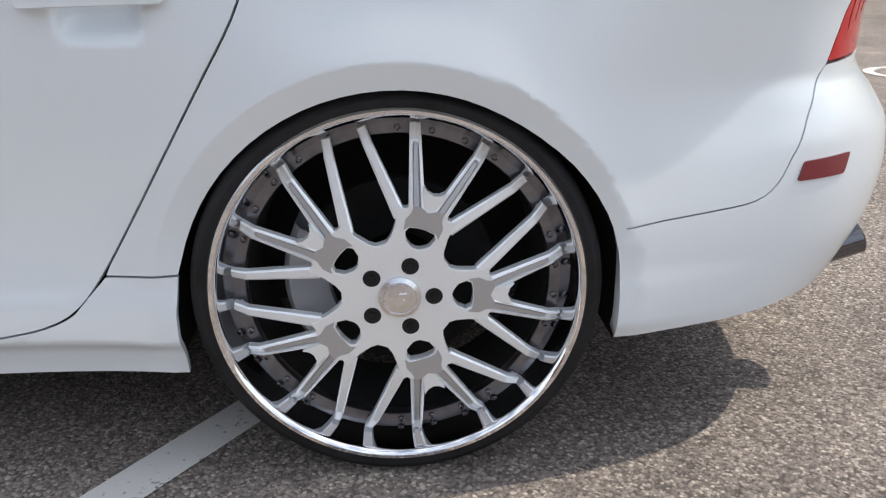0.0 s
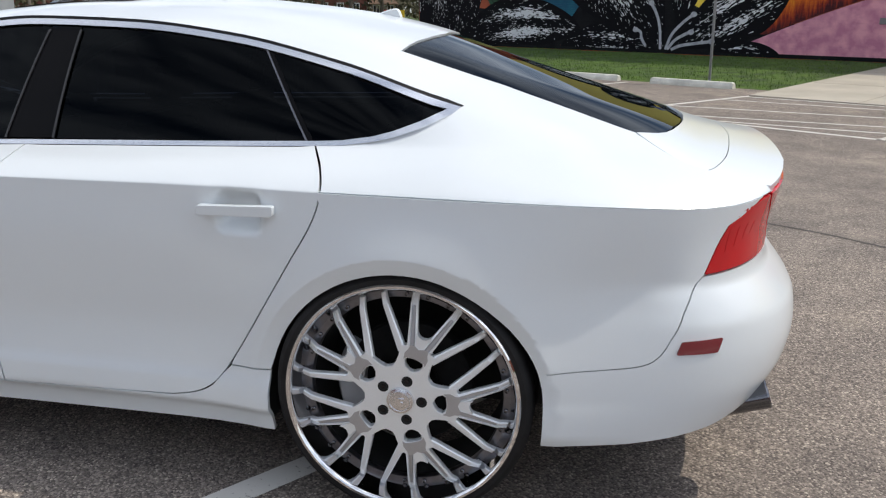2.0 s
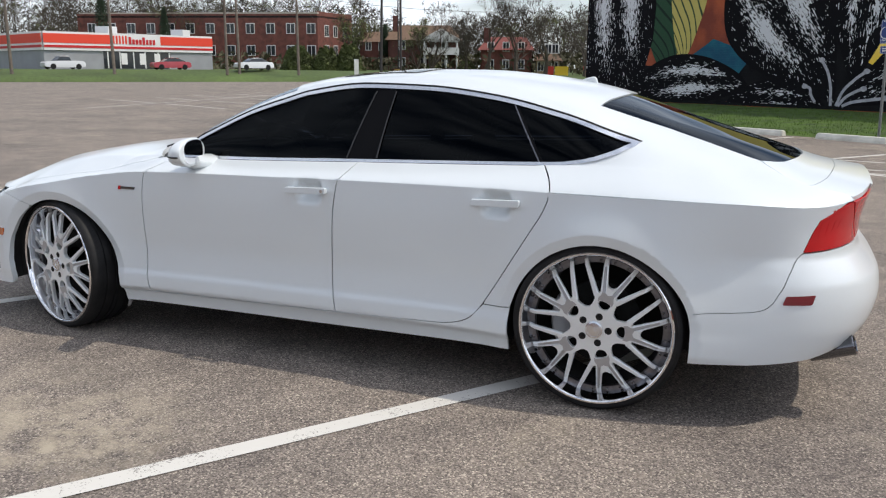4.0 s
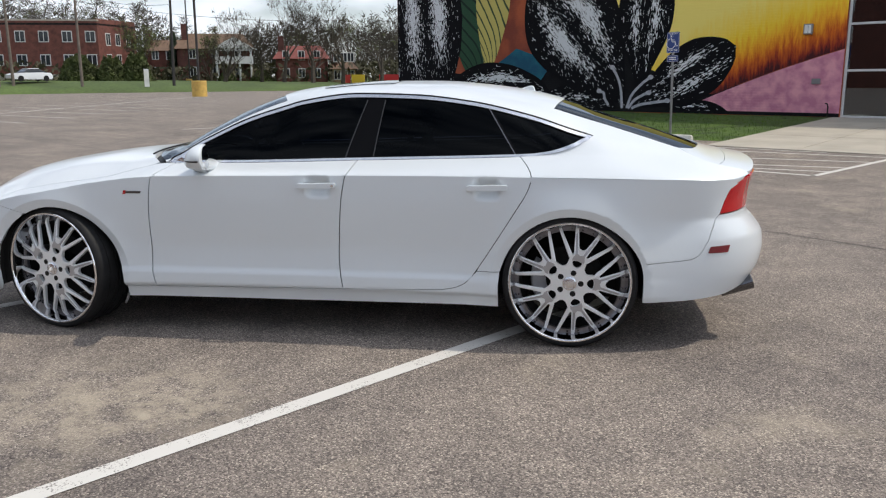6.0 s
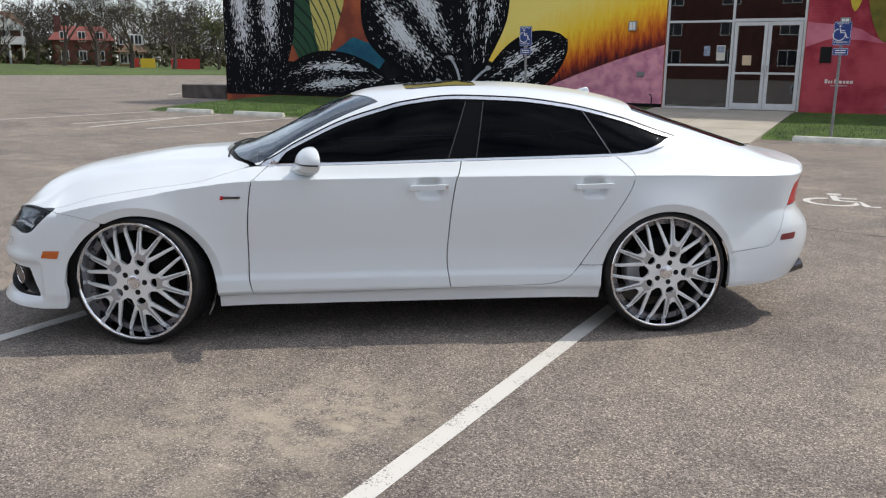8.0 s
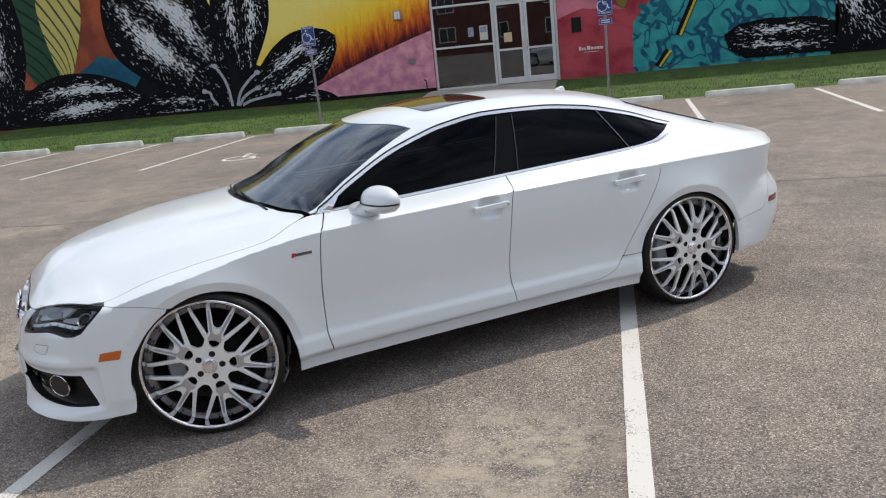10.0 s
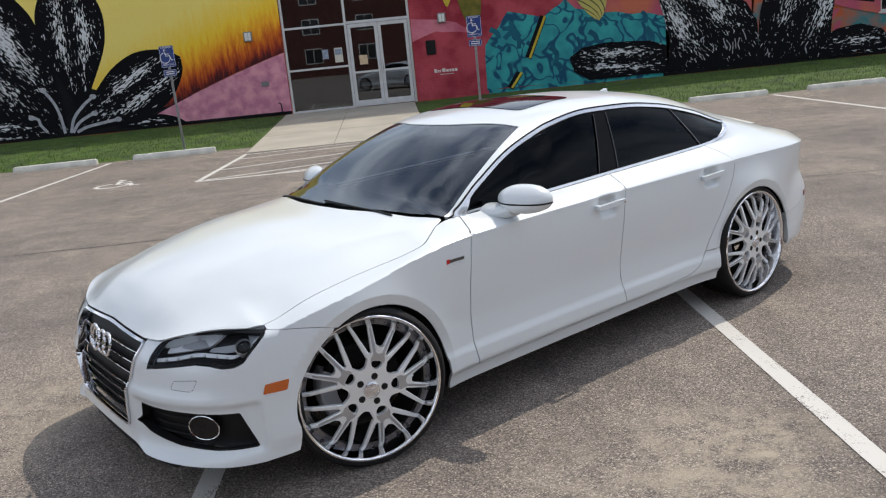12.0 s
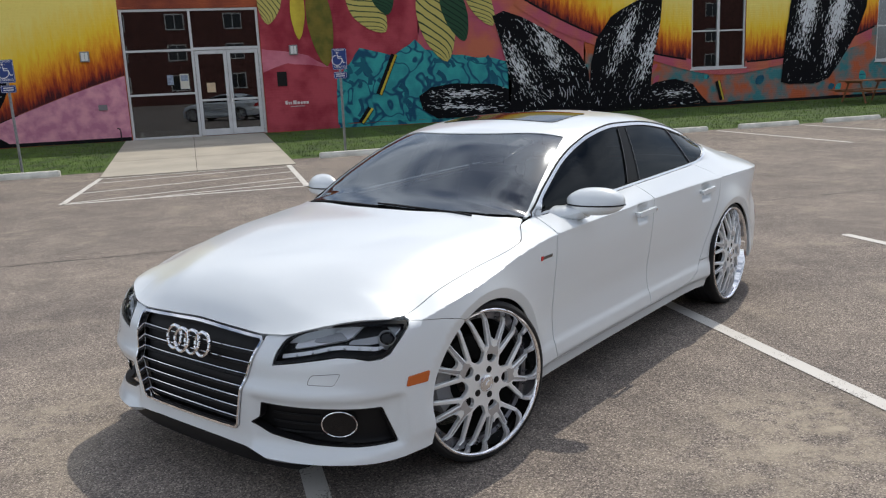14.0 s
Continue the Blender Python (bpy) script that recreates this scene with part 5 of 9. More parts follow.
def store():
    t = tagged(new("shop_building"), "low grey shop with orange-red fascia bands and a white sign", "shop")
    A, B, C_, D = (-108.7, 12.8), (-114.0, 34.9), (-138, 29.5), (-133, 7.0)
    d = (Vector(B) - Vector(A)).normalized()
    n = Vector((d.y, -d.x))
    if n.x < 0:
        n = -n
    grey = mat("grey_block_wall", (0.30, 0.31, 0.33), 0.85, var=0.1, scale=0.6, bump=0.01, bscale=4)
    orange, red, white = mat("orange_fascia", (0.72, 0.055, 0.025), 0.5), mat("red_stripe", (0.50, 0.015, 0.02), 0.5), mat("white_fascia", (0.72, 0.72, 0.72), 0.5)
    solid("wall", t, [A, B, C_, D], 1.2, 5.6, grey)
    ln = (Vector(B) - Vector(A)).length

    def band(nm, s0, s1, z0, z1, out, m):
        p, q = Vector(A) + d * ln * s0, Vector(A) + d * ln * s1
        return solid(nm, t, [(p + n * out)[:], (q + n * out)[:], (q + n * (out - 0.16))[:], (p + n * (out - 0.16))[:]], z0, z1, m)
    band("fascia", 0.0, 1.0, 3.55, 5.75, 0.20, white)
    band("stripe", 0.0, 1.0, 3.85, 4.15, 0.24, red)
    band("orange_band", 0.0, 0.36, 4.4, 5.5, 0.24, orange)
    band("orange_band", 0.66, 1.0, 4.4, 5.5, 0.24, orange)
    for k in range(5):
        band("slanting_mark", 0.375 + 0.018 * k, 0.385 + 0.018 * k, 4.45, 5.45, 0.24, orange)
    for k in range(8):
        s = 0.468 + 0.0205 * k
        band("sign_bar", s, s + 0.014, 4.42, 5.35 if k in (0, 4) else 5.05, 0.27, red)
    band("entrance", 0.32, 0.72, 1.4, 3.5, 0.06, M_WINDARK)
    for k in range(3):
        band("poster", 0.42 + 0.09 * k + (0.02 if k else 0), 0.455 + 0.09 * k + (0.02 if k else 0), 1.9, 3.3, 0.10, white)
    for s in (0.34, 0.41, 0.49, 0.56, 0.64, 0.71):
        band("mullion", s, s + 0.006, 1.4, 3.5, 0.12, white)
    # return wall
    e = (Vector(D) - Vector(A)).normalized()
    for nm, z0, z1, m, o in (("fascia", 3.55, 5.75, white, 0.2), ("orange_band", 4.4, 5.5, orange, 0.24), ("stripe", 3.85, 4.15, red, 0.24)):
        f = Vector((-e.y, e.x))
        f = f if f.y < 0 else -f
        p, q = Vector(A), Vector(D)
        solid(nm, t, [(p + f * o)[:], (q + f * o)[:], (q + f * (o - 0.16))[:], (p + f * (o - 0.16))[:]], z0, z1, m)
    for x, y in ((-117, 22), (-121, 33)):
        solid("roof_unit", t, [(x, y), (x - 1.2, y + 1.4), (x - 2.4, y), (x - 1.2, y - 1.4)], 5.6, 6.9, white)


store()


def apartments():
    t = tagged(new("apartment_building"), "flat-roofed red brick apartment building with white windows", "building")
    A, B, C_, D = (-150.0, 24.0), (-125.0, 56.0), (-130.5, 65.0), (-160.0, 40.0)
    facade("wall", t, A, B, 1.3, 10.2, M_BRICKR, (4.4, 7.9), [0.06 + 0.083 * k for k in range(12)], 1.5, 1.7)
    facade("wall", t, B, C_, 1.3, 10.6, M_BRICKR, (4.4, 7.6), (0.25, 0.5, 0.78), 1.3, 1.9)
    solid("roof", t, [A, B, C_, D], 9.6, 9.9, M_DARK)
    solid("parapet", t, [(A[0] - 0.3, A[1] + 0.3), (B[0] + 0.1, B[1]), (B[0] - 0.2, B[1] + 0.4), (A[0] - 0.5, A[1] + 0.7)], 10.2, 10.45, M_CONC)
    solid("footing", t, [(A[0], A[1] - 0.3), (B[0] + 0.2, B[1] - 0.25), (B[0], B[1] + 0.1), (A[0], A[1] + 0.1)], 1.2, 2.3, M_CONC)


apartments()


def house(x, y, w, dpt, turn, z0, eave, ridge, wallm, roofm, label, porch=False):
    """A two-storey house: walls, windows, gabled roof, chimney and, for one, a white columned porch."""
    t = tagged(new("house"), label, "house", "houses beyond the car park")
    t.matrix_world = Matrix.Translation((x, y, 0)) @ Matrix.Rotation(radians(turn), 4, "Z")
    facade("wall", t, (-w / 2, -dpt / 2), (w / 2, -dpt / 2), z0, eave, wallm, (z0 + 1.6, z0 + 4.3), (0.2, 0.5, 0.8), 1.1, 1.5)
    facade("wall", t, (w / 2, -dpt / 2), (w / 2, dpt / 2), z0, eave, wallm, (z0 + 1.6, z0 + 4.3), (0.3, 0.7), 1.0, 1.4)
    facade("wall", t, (-w / 2, dpt / 2), (-w / 2, -dpt / 2), z0, eave, wallm, (z0 + 4.3,), (0.3, 0.7), 1.0, 1.4)
    bm = bmesh.new()
    o = 0.5
    v = [bm.verts.new(p) for p in ((-w / 2 - o, -dpt / 2 - o, eave - 0.1), (w / 2 + o, -dpt / 2 - o, eave - 0.1), (w / 2 + o, dpt / 2 + o, eave - 0.1), (-w / 2 - o, dpt / 2 + o, eave - 0.1), (-w / 2 + w * 0.12, 0, ridge), (w / 2 - w * 0.12, 0, ridge))]
    for f in ((0, 1, 5, 4), (1, 2, 5), (2, 3, 4, 5), (3, 0, 4), (3, 2, 1, 0)):
        bm.faces.new([v[i] for i in f])
    bmesh.ops.recalc_face_normals(bm, faces=bm.faces)
    link("roof", bm, roofm, t, smooth=False)
    bm = bmesh.new()
    bmesh.ops.create_cube(bm, size=1, matrix=Matrix.Translation((-w * 0.4, -dpt * 0.2, (eave + ridge) / 2 + 0.6)) @ Matrix.Diagonal((0.9, 0.8, ridge - eave + 1.6, 1)))
    link("chimney", bm, M_BRICKD, t, smooth=False)
    if porch:
        for k in range(4):
            bm = bmesh.new()
            xx = w * 0.02 + k * w * 0.15
            tube(bm, [(xx, -dpt / 2 - 1.9, z0), (xx, -dpt / 2 - 1.9, eave - 0.3)], 0.16, 8)
            link("porch_column", bm, M_WHITEP, t)
        for z in (z0 + 2.9, eave - 0.3):
            solid("porch_deck", t, [(0, -dpt / 2 - 2.1), (w / 2, -dpt / 2 - 2.1), (w / 2, -dpt / 2), (0, -dpt / 2)], z - 0.12, z + 0.12, M_WHITEP)
        bm = bmesh.new()
        gv = [bm.verts.new(p) for p in ((-0.3, -dpt / 2 - 2.2, eave - 0.1), (w / 2 + 0.3, -dpt / 2 - 2.2, eave - 0.1), (w / 4, -dpt / 2 - 2.2, eave + 1.7), (-0.3, -dpt / 2 + 1, eave - 0.1), (w / 2 + 0.3, -dpt / 2 + 1, eave - 0.1), (w / 4, -dpt / 2 + 1, eave + 1.7))]
        for f in ((0, 1, 2), (1, 4, 5, 2), (3, 0, 2, 5), (5, 4, 3), (0, 3, 4, 1)):
            bm.faces.new([gv[i] for i in f])
        bmesh.ops.recalc_face_normals(bm, faces=bm.faces)
        link("gable", bm, M_WHITEP, t, smooth=False)
        solid("balustrade", t, [(0, -dpt / 2 - 2.05), (w / 2, -dpt / 2 - 2.05), (w / 2, -dpt / 2 - 1.98), (0, -dpt / 2 - 1.98)], z0 + 3.0, z0 + 3.9, M_WHITEP)


house(-131, 71, 7.5, 8, 62, 1.1, 6.2, 8.0, M_BRICKR, M_ROOF, "orange-red brick house with a brown hipped roof")
house(-118, 72, 11.5, 8, 57, 1.0, 6.2, 8.6, M_BRICKD, M_ROOF, "dark brick house with a white columned porch", True)
house(-107, 81, 8.0, 7, 50, 0.7, 4.6, 6.6, M_BRICKR, mat("red_shingle", (0.20, 0.06, 0.05), 0.9, var=0.3, scale=3), "small red brick house with a reddish roof")
house(-101.5, 85, 3.6, 5, 50, 0.4, 3.0, 4.0, mat("tan_brick", (0.36, 0.26, 0.14), 0.85, var=0.2, scale=2), M_ROOF, "small tan outbuilding with a grey roof")


def grown(rng, p, d, ln, r, depth, bm, tips, up=0.18, seg=5):
    """A limb and its offshoots, tapered and bent, straight into one mesh."""
    n = 4
    pts, rad = [p.copy()], [r]
    for i in range(n):
        d = (d + Vector((rng.uniform(-0.22, 0.22), rng.uniform(-0.22, 0.22), rng.uniform(-0.1, 0.1) + up * 0.4))).normalized()
        p = p + d * ln / n
        pts.append(p.copy())
        rad.append(r * (1 - 0.5 * (i + 1) / n))
    rings = []
    for i, q in enumerate(pts):
        s = d.cross(Vector((0.3, 0.2, 1))).normalized()
        w = s.cross(d).normalized()
        rings.append([bm.verts.new(q + (s * math.cos(k * 6.283 / seg) + w * math.sin(k * 6.283 / seg)) * rad[i]) for k in range(seg)])
    for a, b in zip(rings, rings[1:]):
        for k in range(seg):
            bm.faces.new((a[k], a[(k + 1) % seg], b[(k + 1) % seg], b[k]))
    if depth == 0:
        tips.append((pts[-1], d))
        return
    kids = 3 if depth > 1 else 4
    for k in range(kids):
        i = n if k == 0 else rng.randint(1, n)
        a = rng.uniform(0, 6.283)
        side = Vector((math.cos(a), math.sin(a), rng.uniform(-0.1, 0.5)))
        grown(rng, pts[i], (d * 0.9 + side * (0.45 if k == 0 else 0.85)).normalized(), ln * rng.uniform(0.62, 0.82), rad[i] * 0.72, depth - 1, bm, tips, up, 3 if depth < 3 else seg)


def tree(x, y, z, h, seed, leaf=0.0, label="bare spreading tree with fine grey twigs"):
    rng = random.Random(seed)
    t = tagged(new("tree"), label, "tree", "trees beyond the car park")
    t.location = (x, y, z)
    bm, tips = bmesh.new(), []
    grown(rng, Vector((0, 0, -0.3)), Vector((rng.uniform(-0.08, 0.08), rng.uniform(-0.08, 0.08), 1)), h * 0.30, h * 0.027, 5, bm, tips)
    bmesh.ops.recalc_face_normals(bm, faces=bm.faces)
    link("trunk", bm, M_BARK, t)
    v, f, lv, lf = [], [], [], []
    for p, d in tips:
        for _ in range(7):
            e = (d + Vector((rng.uniform(-1, 1), rng.uniform(-1, 1), rng.uniform(-0.5, 0.9)))).normalized()
            q = p + e * rng.uniform(0.035, 0.10) * h
            s = e.cross(Vector((0.2, 0.1, 1))).normalized() * 0.016
            k = len(v)
            v += [p + s, p - s, q]
            f.append((k, k + 1, k + 2))
            if rng.random() < leaf * 0.4:
                for _ in range(3):
                    c = q + Vector((rng.uniform(-0.3, 0.3), rng.uniform(-0.3, 0.3), rng.uniform(-0.3, 0.3)))
                    a, b = Vector((rng.uniform(-1, 1), rng.uniform(-1, 1), rng.uniform(-1, 1))).normalized() * 0.13, Vector((rng.uniform(-1, 1), rng.uniform(-1, 1), rng.uniform(-1, 1))).normalized() * 0.10
                    k = len(lv)
                    lv += [c - a, c + b, c + a, c - b]
                    lf.append((k, k + 1, k + 2, k + 3))
    me = bpy.data.meshes.new("crown")
    me.from_pydata(v, [], f)
    me.materials.append(M_TWIG)
    o = new("crown", me)
    o.parent = t
    if lv:
        me = bpy.data.meshes.new("leaves")
        me.from_pydata(lv, [], lf)
        me.materials.append(M_BUD)
        o = new("leaves", me)
        o.parent = t
    return t


for k, (x, y, h, lf) in enumerate(((-99, 61.2, 12.5, 0), (-94.2, 67.8, 13.4, 0), (-91.8, 71, 14.2, 0), (-89.2, 74.3, 13.6, 0), (-85.8, 78.5, 12.5, 0), (-82, 83, 10, 0.3), (-110, 66, 9.5, 0.25), (-97, 66, 11.5, 0), (-122, 62, 10, 0.5),
                                   (-104, 90, 12, 0.25), (-95, 93, 12, 0.3), (-88, 98, 12, 0.3), (-112, 84, 11, 0.3), (-78, 92, 10, 0.4), (-134, 74, 12, 0.5), (-140, 64, 13, 0.3), (-152, 50, 15, 0.1), (-160, 36, 15, 0.1), (-150, 18, 14, 0.1), (-146, 8, 14, 0.2), (-140, -4, 13, 0.2), (-136, -14, 12, 0.2))):
    tree(x, y, 0.9, h, 20 + k, lf, "bare spreading tree with fine grey twigs" if lf < 0.2 else "tree coming into pale green spring leaf")


def conifer(x, y, z, h, seed):
    rng = random.Random(seed)
    t = tagged(new("tree"), "dark green conifer behind the shop", "tree", "trees beyond the car park")
    t.location = (x, y, z)
    bm = bmesh.new()
    tube(bm, [(0, 0, 0), (0.05, 0, h * 0.5), (0, 0, h)], [0.22, 0.14, 0.03], 6)
    link("trunk", bm, M_BARK, t)
    v, f = [], []
    for _ in range(2600):
        k = rng.random() ** 0.8
        zz, a = h * (0.12 + 0.88 * k), rng.uniform(0, 6.283)
        r = (1 - k) * h * 0.20 * rng.uniform(0.35, 1.1) + 0.05
        c = Vector((r * math.cos(a), r * math.sin(a), zz - r * 0.35))
        e = Vector((math.cos(a), math.sin(a), -0.5)) * 0.32
        s = Vector((-math.sin(a), math.cos(a), rng.uniform(-0.3, 0.3))) * 0.14
        i = len(v)
        v += [c - s, c + s, c + e]
        f.append((i, i + 1, i + 2))
    me = bpy.data.meshes.new("crown")
    me.from_pydata(v, [], f)
    me.materials.append(mat("conifer_needles", (0.03, 0.055, 0.025), 0.9, var=0.4, scale=0.8))
    o = new("crown", me)
    o.parent = t


for k, (x, y, h) in enumerate(((-141, 52, 16), (-134, 57, 15), (-147, 45, 17), (-138, 40, 16), (-152, 38, 17), (-128, 63, 13))):
    tree(x, y, 0.9, h, 80 + k, 0.12)
conifer(-133, 24.5, 1.0, 12, 5)
conifer(-136, 34.5, 1.0, 10, 6)
conifer(-124, 68.0, 1.0, 8, 7)


def bush(x, y, z, w, d, h, seed, label):
    rng = random.Random(seed)
    t = tagged(new("bush"), label, "bush", "bushes before the apartments")
    t.location = (x, y, z)
    v, f = [], []
    for _ in range(8000):
        a, u = rng.uniform(0, 6.283), rng.random()
        r = rng.random() ** 0.35
        lump = 1 + 0.25 * noise.noise((math.cos(a) * 1.6 + seed, math.sin(a) * 1.6, u * 2))
        c = Vector((math.cos(a) * w / 2 * r * lump * math.cos(u * 1.2), math.sin(a) * d / 2 * r * lump * math.cos(u * 1.2), 0.1 + h * u * lump * (0.7 + 0.3 * r)))
        e, s = (Vector((rng.uniform(-1, 1), rng.uniform(-1, 1), rng.uniform(-1, 1))).normalized() * k for k in (0.18, 0.13))
        i = len(v)
        v += [c - e, c + s, c + e, c - s]
        f.append((i, i + 1, i + 2, i + 3))
    me = bpy.data.meshes.new("foliage")
    me.from_pydata(v, [], f)
    me.materials.append(M_HEDGE)
    o = new("foliage", me)
    o.parent = t
    bm = bmesh.new()
    for k in range(4):
        a = k * 1.57 + 0.4
        tube(bm, [(0.15 * math.cos(a), 0.15 * math.sin(a), -0.1), (w * 0.2 * math.cos(a), d * 0.2 * math.sin(a), h * 0.6)], [0.06, 0.02], 5)
    link("stems", bm, M_BARK, t)


for k, (x, y, w, d, h) in enumerate(((-104.0, 43.5, 5, 4, 3.4), (-102.0, 46.6, 5, 4, 3.2), (-100.6, 49.4, 5, 4, 3.6), (-117.5, 48.5, 4, 4, 3.0), (-108.5, 74.0, 3.5, 3, 1.6), (-111.5, 69.8, 3, 2.6, 1.5))):
    bush(x, y, 0.9, w, d, h, 40 + k, "dense green bush on the lawn")


def far_woods():
    """Leafless woods behind everything, too far to tell trees apart: crowns of fine twigs over dark stems."""
    rng = random.Random(9)
    v, f = [], []

    def twig(c, e, w):
        s = e.cross(Vector((c.x, c.y, 0)).normalized()).normalized() * w
        i = len(v)
        v.extend([c - s, c + s, c + e])
        f.append((i, i + 1, i + 2))
    for _ in range(430):
        a, D = rng.uniform(2.02, 3.35), rng.uniform(150, 215)
        base = Vector((D * math.cos(a), D * math.sin(a), 1.0))
        h = rng.uniform(9.5, 16) * (1.45 if a > 2.66 else 1.0) * (0.85 + 0.25 * noise.noise((a * 6, 0, 0)))
        w = h * rng.uniform(0.22, 0.34)
        twig(base, Vector((rng.uniform(-0.6, 0.6), rng.uniform(-0.6, 0.6), h * 0.8)), 0.22)
        for _ in range(250):
            q, t = rng.uniform(0, 6.283), rng.random()
            r = rng.random() ** 0.6
            up = Vector((math.cos(q) * r, math.sin(q) * r, 0))
            c = base + up * w * math.sin(math.pi * (0.22 + 0.76 * t)) + Vector((0, 0, h * (0.14 + 0.80 * t)))
            e = (up + Vector((rng.uniform(-0.5, 0.5), rng.uniform(-0.5, 0.5), rng.uniform(0.1, 0.9)))).normalized() * rng.uniform(0.5, 1.5)
            twig(c, e, rng.uniform(0.035, 0.08))
    me = bpy.data.meshes.new("far_woods")
    me.from_pydata(v, [], f)
    me.materials.append(M_TWIG)
    tagged(new("far_woods", me), "grey-brown leafless woods on the skyline", "woods", kind="stuff")


far_woods()


def light_pole(x, y, h, base_r, base_h):
    t = tagged(new("street_lamp"), "dark lamp post on a yellow painted concrete base", "street lamp", "lamp posts in the car park")
    t.location = (x, y, 0)
    bm = bmesh.new()
    lathe(bm, [(0.0005, 0.0), (base_r, 0.0), (base_r, base_h - 0.05), (base_r - 0.05, base_h), (0.0005, base_h)], 20, "z")
    bmesh.ops.recalc_face_normals(bm, faces=bm.faces)
    link("base", bm, M_YELLOW, t, "yellow painted concrete base")
    bm = bmesh.new()
    tube(bm, [(0, 0, base_h), (0, 0, h)], 0.10, 8)
    link("post", bm, M_POLE, t)
    bm = bmesh.new()
    slab(bm, [(0.1, -0.2), (0.9, -0.2), (0.9, 0.2), (0.1, 0.2)], h - 0.12, h + 0.08)
    link("lamp_head", bm, M_POLE, t, smooth=False)


light_pole(-60.2, 34.0, 13.0, 0.62, 1.30)
light_pole(-112.0, 63.6, 15.0, 0.62, 1.5)


def utility_pole(x, y, z, h, lean, m, arm=True):
    t = tagged(new("utility_pole"), "tall weathered wooden utility pole with a cross arm", "utility pole", "poles along the street")
    t.location = (x, y, z)
    bm = bmesh.new()
    tube(bm, [(0, 0, -0.3), (lean * 0.5, 0, h * 0.5), (lean, 0, h)], [0.18, 0.15, 0.11], 8)
    link("post", bm, m, t)
    if arm:
        bm = bmesh.new()
        tube(bm, [(lean - 0.4, -1.1, h - 0.8), (lean + 0.4, 1.1, h - 0.8)], 0.07, 4)
        link("cross_arm", bm, m, t)


poles = [(-89.5, 37.2, 10.6), (-85.2, 45.8, 12), (-95.7, 18.0, 12), (-92.6, 29.7, 11), (-93.5, 31.5, 11), (-97.5, 8.0, 12)]
for k, (x, y, h) in enumerate(poles):
    utility_pole(x, y, 1.0, h, (0.0, 0.5, -0.9, 0.2, -0.3, 0.0)[k], M_POLE if k == 1 else M_WOODPOLE, k in (0, 2))
for (x0, y0, z0), (x1, y1, z1) in (((-89.5, 37.2, 10.4), (-95.7, 18.0, 11.8)), ((-89.5, 37.2, 9.9), (-95.7, 18.0, 11.2)), ((-89.5, 37.2, 10.4), (-85.2, 45.8, 9.6)), ((-89.5, 37.2, 9.7), (-80, 60, 8.2)), ((-95.7, 18.0, 11.8), (-101, -10, 11.5)), ((-95.7, 18.0, 11.2), (-101, -10, 11.0)), ((-89.5, 37.2, 10.0), (-125, 56, 9.0))):
    w = tagged(new("overhead_wire"), "thin dark overhead wire between poles", "wire", "wires along the street")
    bm = bmesh.new()
    tube(bm, [(x0 + (x1 - x0) * s, y0 + (y1 - y0) * s, z0 + (z1 - z0) * s - 0.9 * 4 * s * (1 - s) * 0.5) for s in np.linspace(0, 1, 12)], 0.022, 4)
    link("cable", bm, M_POLE, w, smooth=False)


def far_car(x, y, z, turn, col, label, long_bed=False):
    """A parked car far off: body, cabin glass, roof and four wheels."""
    t = tagged(new("parked_car"), label, "car", "cars by the shop")
    t.matrix_world = Matrix.Translation((x, y, z)) @ Matrix.Rotation(radians(turn), 4, "Z")
    paintm = mat("far_car_paint", col, 0.3, coat=0.6)
    def loft(name, rows_, m):
        bm = bmesh.new()
        R = []
        for xx, hw, z0, z1 in rows_:
            R.append([bm.verts.new(p) for p in ((xx, -hw, z0), (xx, -hw * 0.98, (z0 + z1) / 2), (xx, -hw * 0.86, z1), (xx, hw * 0.86, z1), (xx, hw * 0.98, (z0 + z1) / 2), (xx, hw, z0))])
        for a, b in zip(R, R[1:]):
            for i in range(6):
                bm.faces.new((a[i], a[(i + 1) % 6], b[(i + 1) % 6], b[i]))
        bm.faces.new(R[0])
        bm.faces.new(R[-1][::-1])
        bmesh.ops.recalc_face_normals(bm, faces=bm.faces)
        return link(name, bm, m, t, angle=40)
    loft("body", [(-2.3, 0.75, 0.35, 0.72), (-2.1, 0.85, 0.25, 0.85), (-0.9, 0.9, 0.22, 0.95), (1.2, 0.9, 0.22, 0.98), (2.1, 0.86, 0.25, 0.92), (2.35, 0.75, 0.35, 0.75)], paintm)
    if long_bed:
        loft("cabin_glass", [(-1.0, 0.80, 0.94, 0.95), (-0.5, 0.74, 0.94, 1.45), (0.5, 0.74, 0.94, 1.47), (0.7, 0.78, 0.94, 1.0)], M_WINDARK)
        loft("roof_skin", [(-0.52, 0.70, 1.45, 1.50), (0.52, 0.70, 1.46, 1.51)], paintm)
    else:
        loft("cabin_glass", [(-1.1, 0.80, 0.94, 0.95), (-0.4, 0.72, 0.94, 1.38), (0.8, 0.72, 0.94, 1.38), (1.7, 0.78, 0.94, 0.97)], M_WINDARK)
        loft("roof_skin", [(-0.42, 0.68, 1.37, 1.41), (0.3, 0.70, 1.39, 1.44), (0.85, 0.68, 1.37, 1.40)], paintm)
    for xx in (-1.45, 1.45):
        for yy in (-0.82, 0.82):
            bm = bmesh.new()
            bmesh.ops.create_cone(bm, cap_ends=True, segments=16, radius1=0.32, radius2=0.32, depth=0.2, matrix=Matrix.Translation((xx, yy, 0.32)) @ Matrix.Rotation(radians(90), 4, "X"))
            link("wheel", bm, M_RUBBER, t)


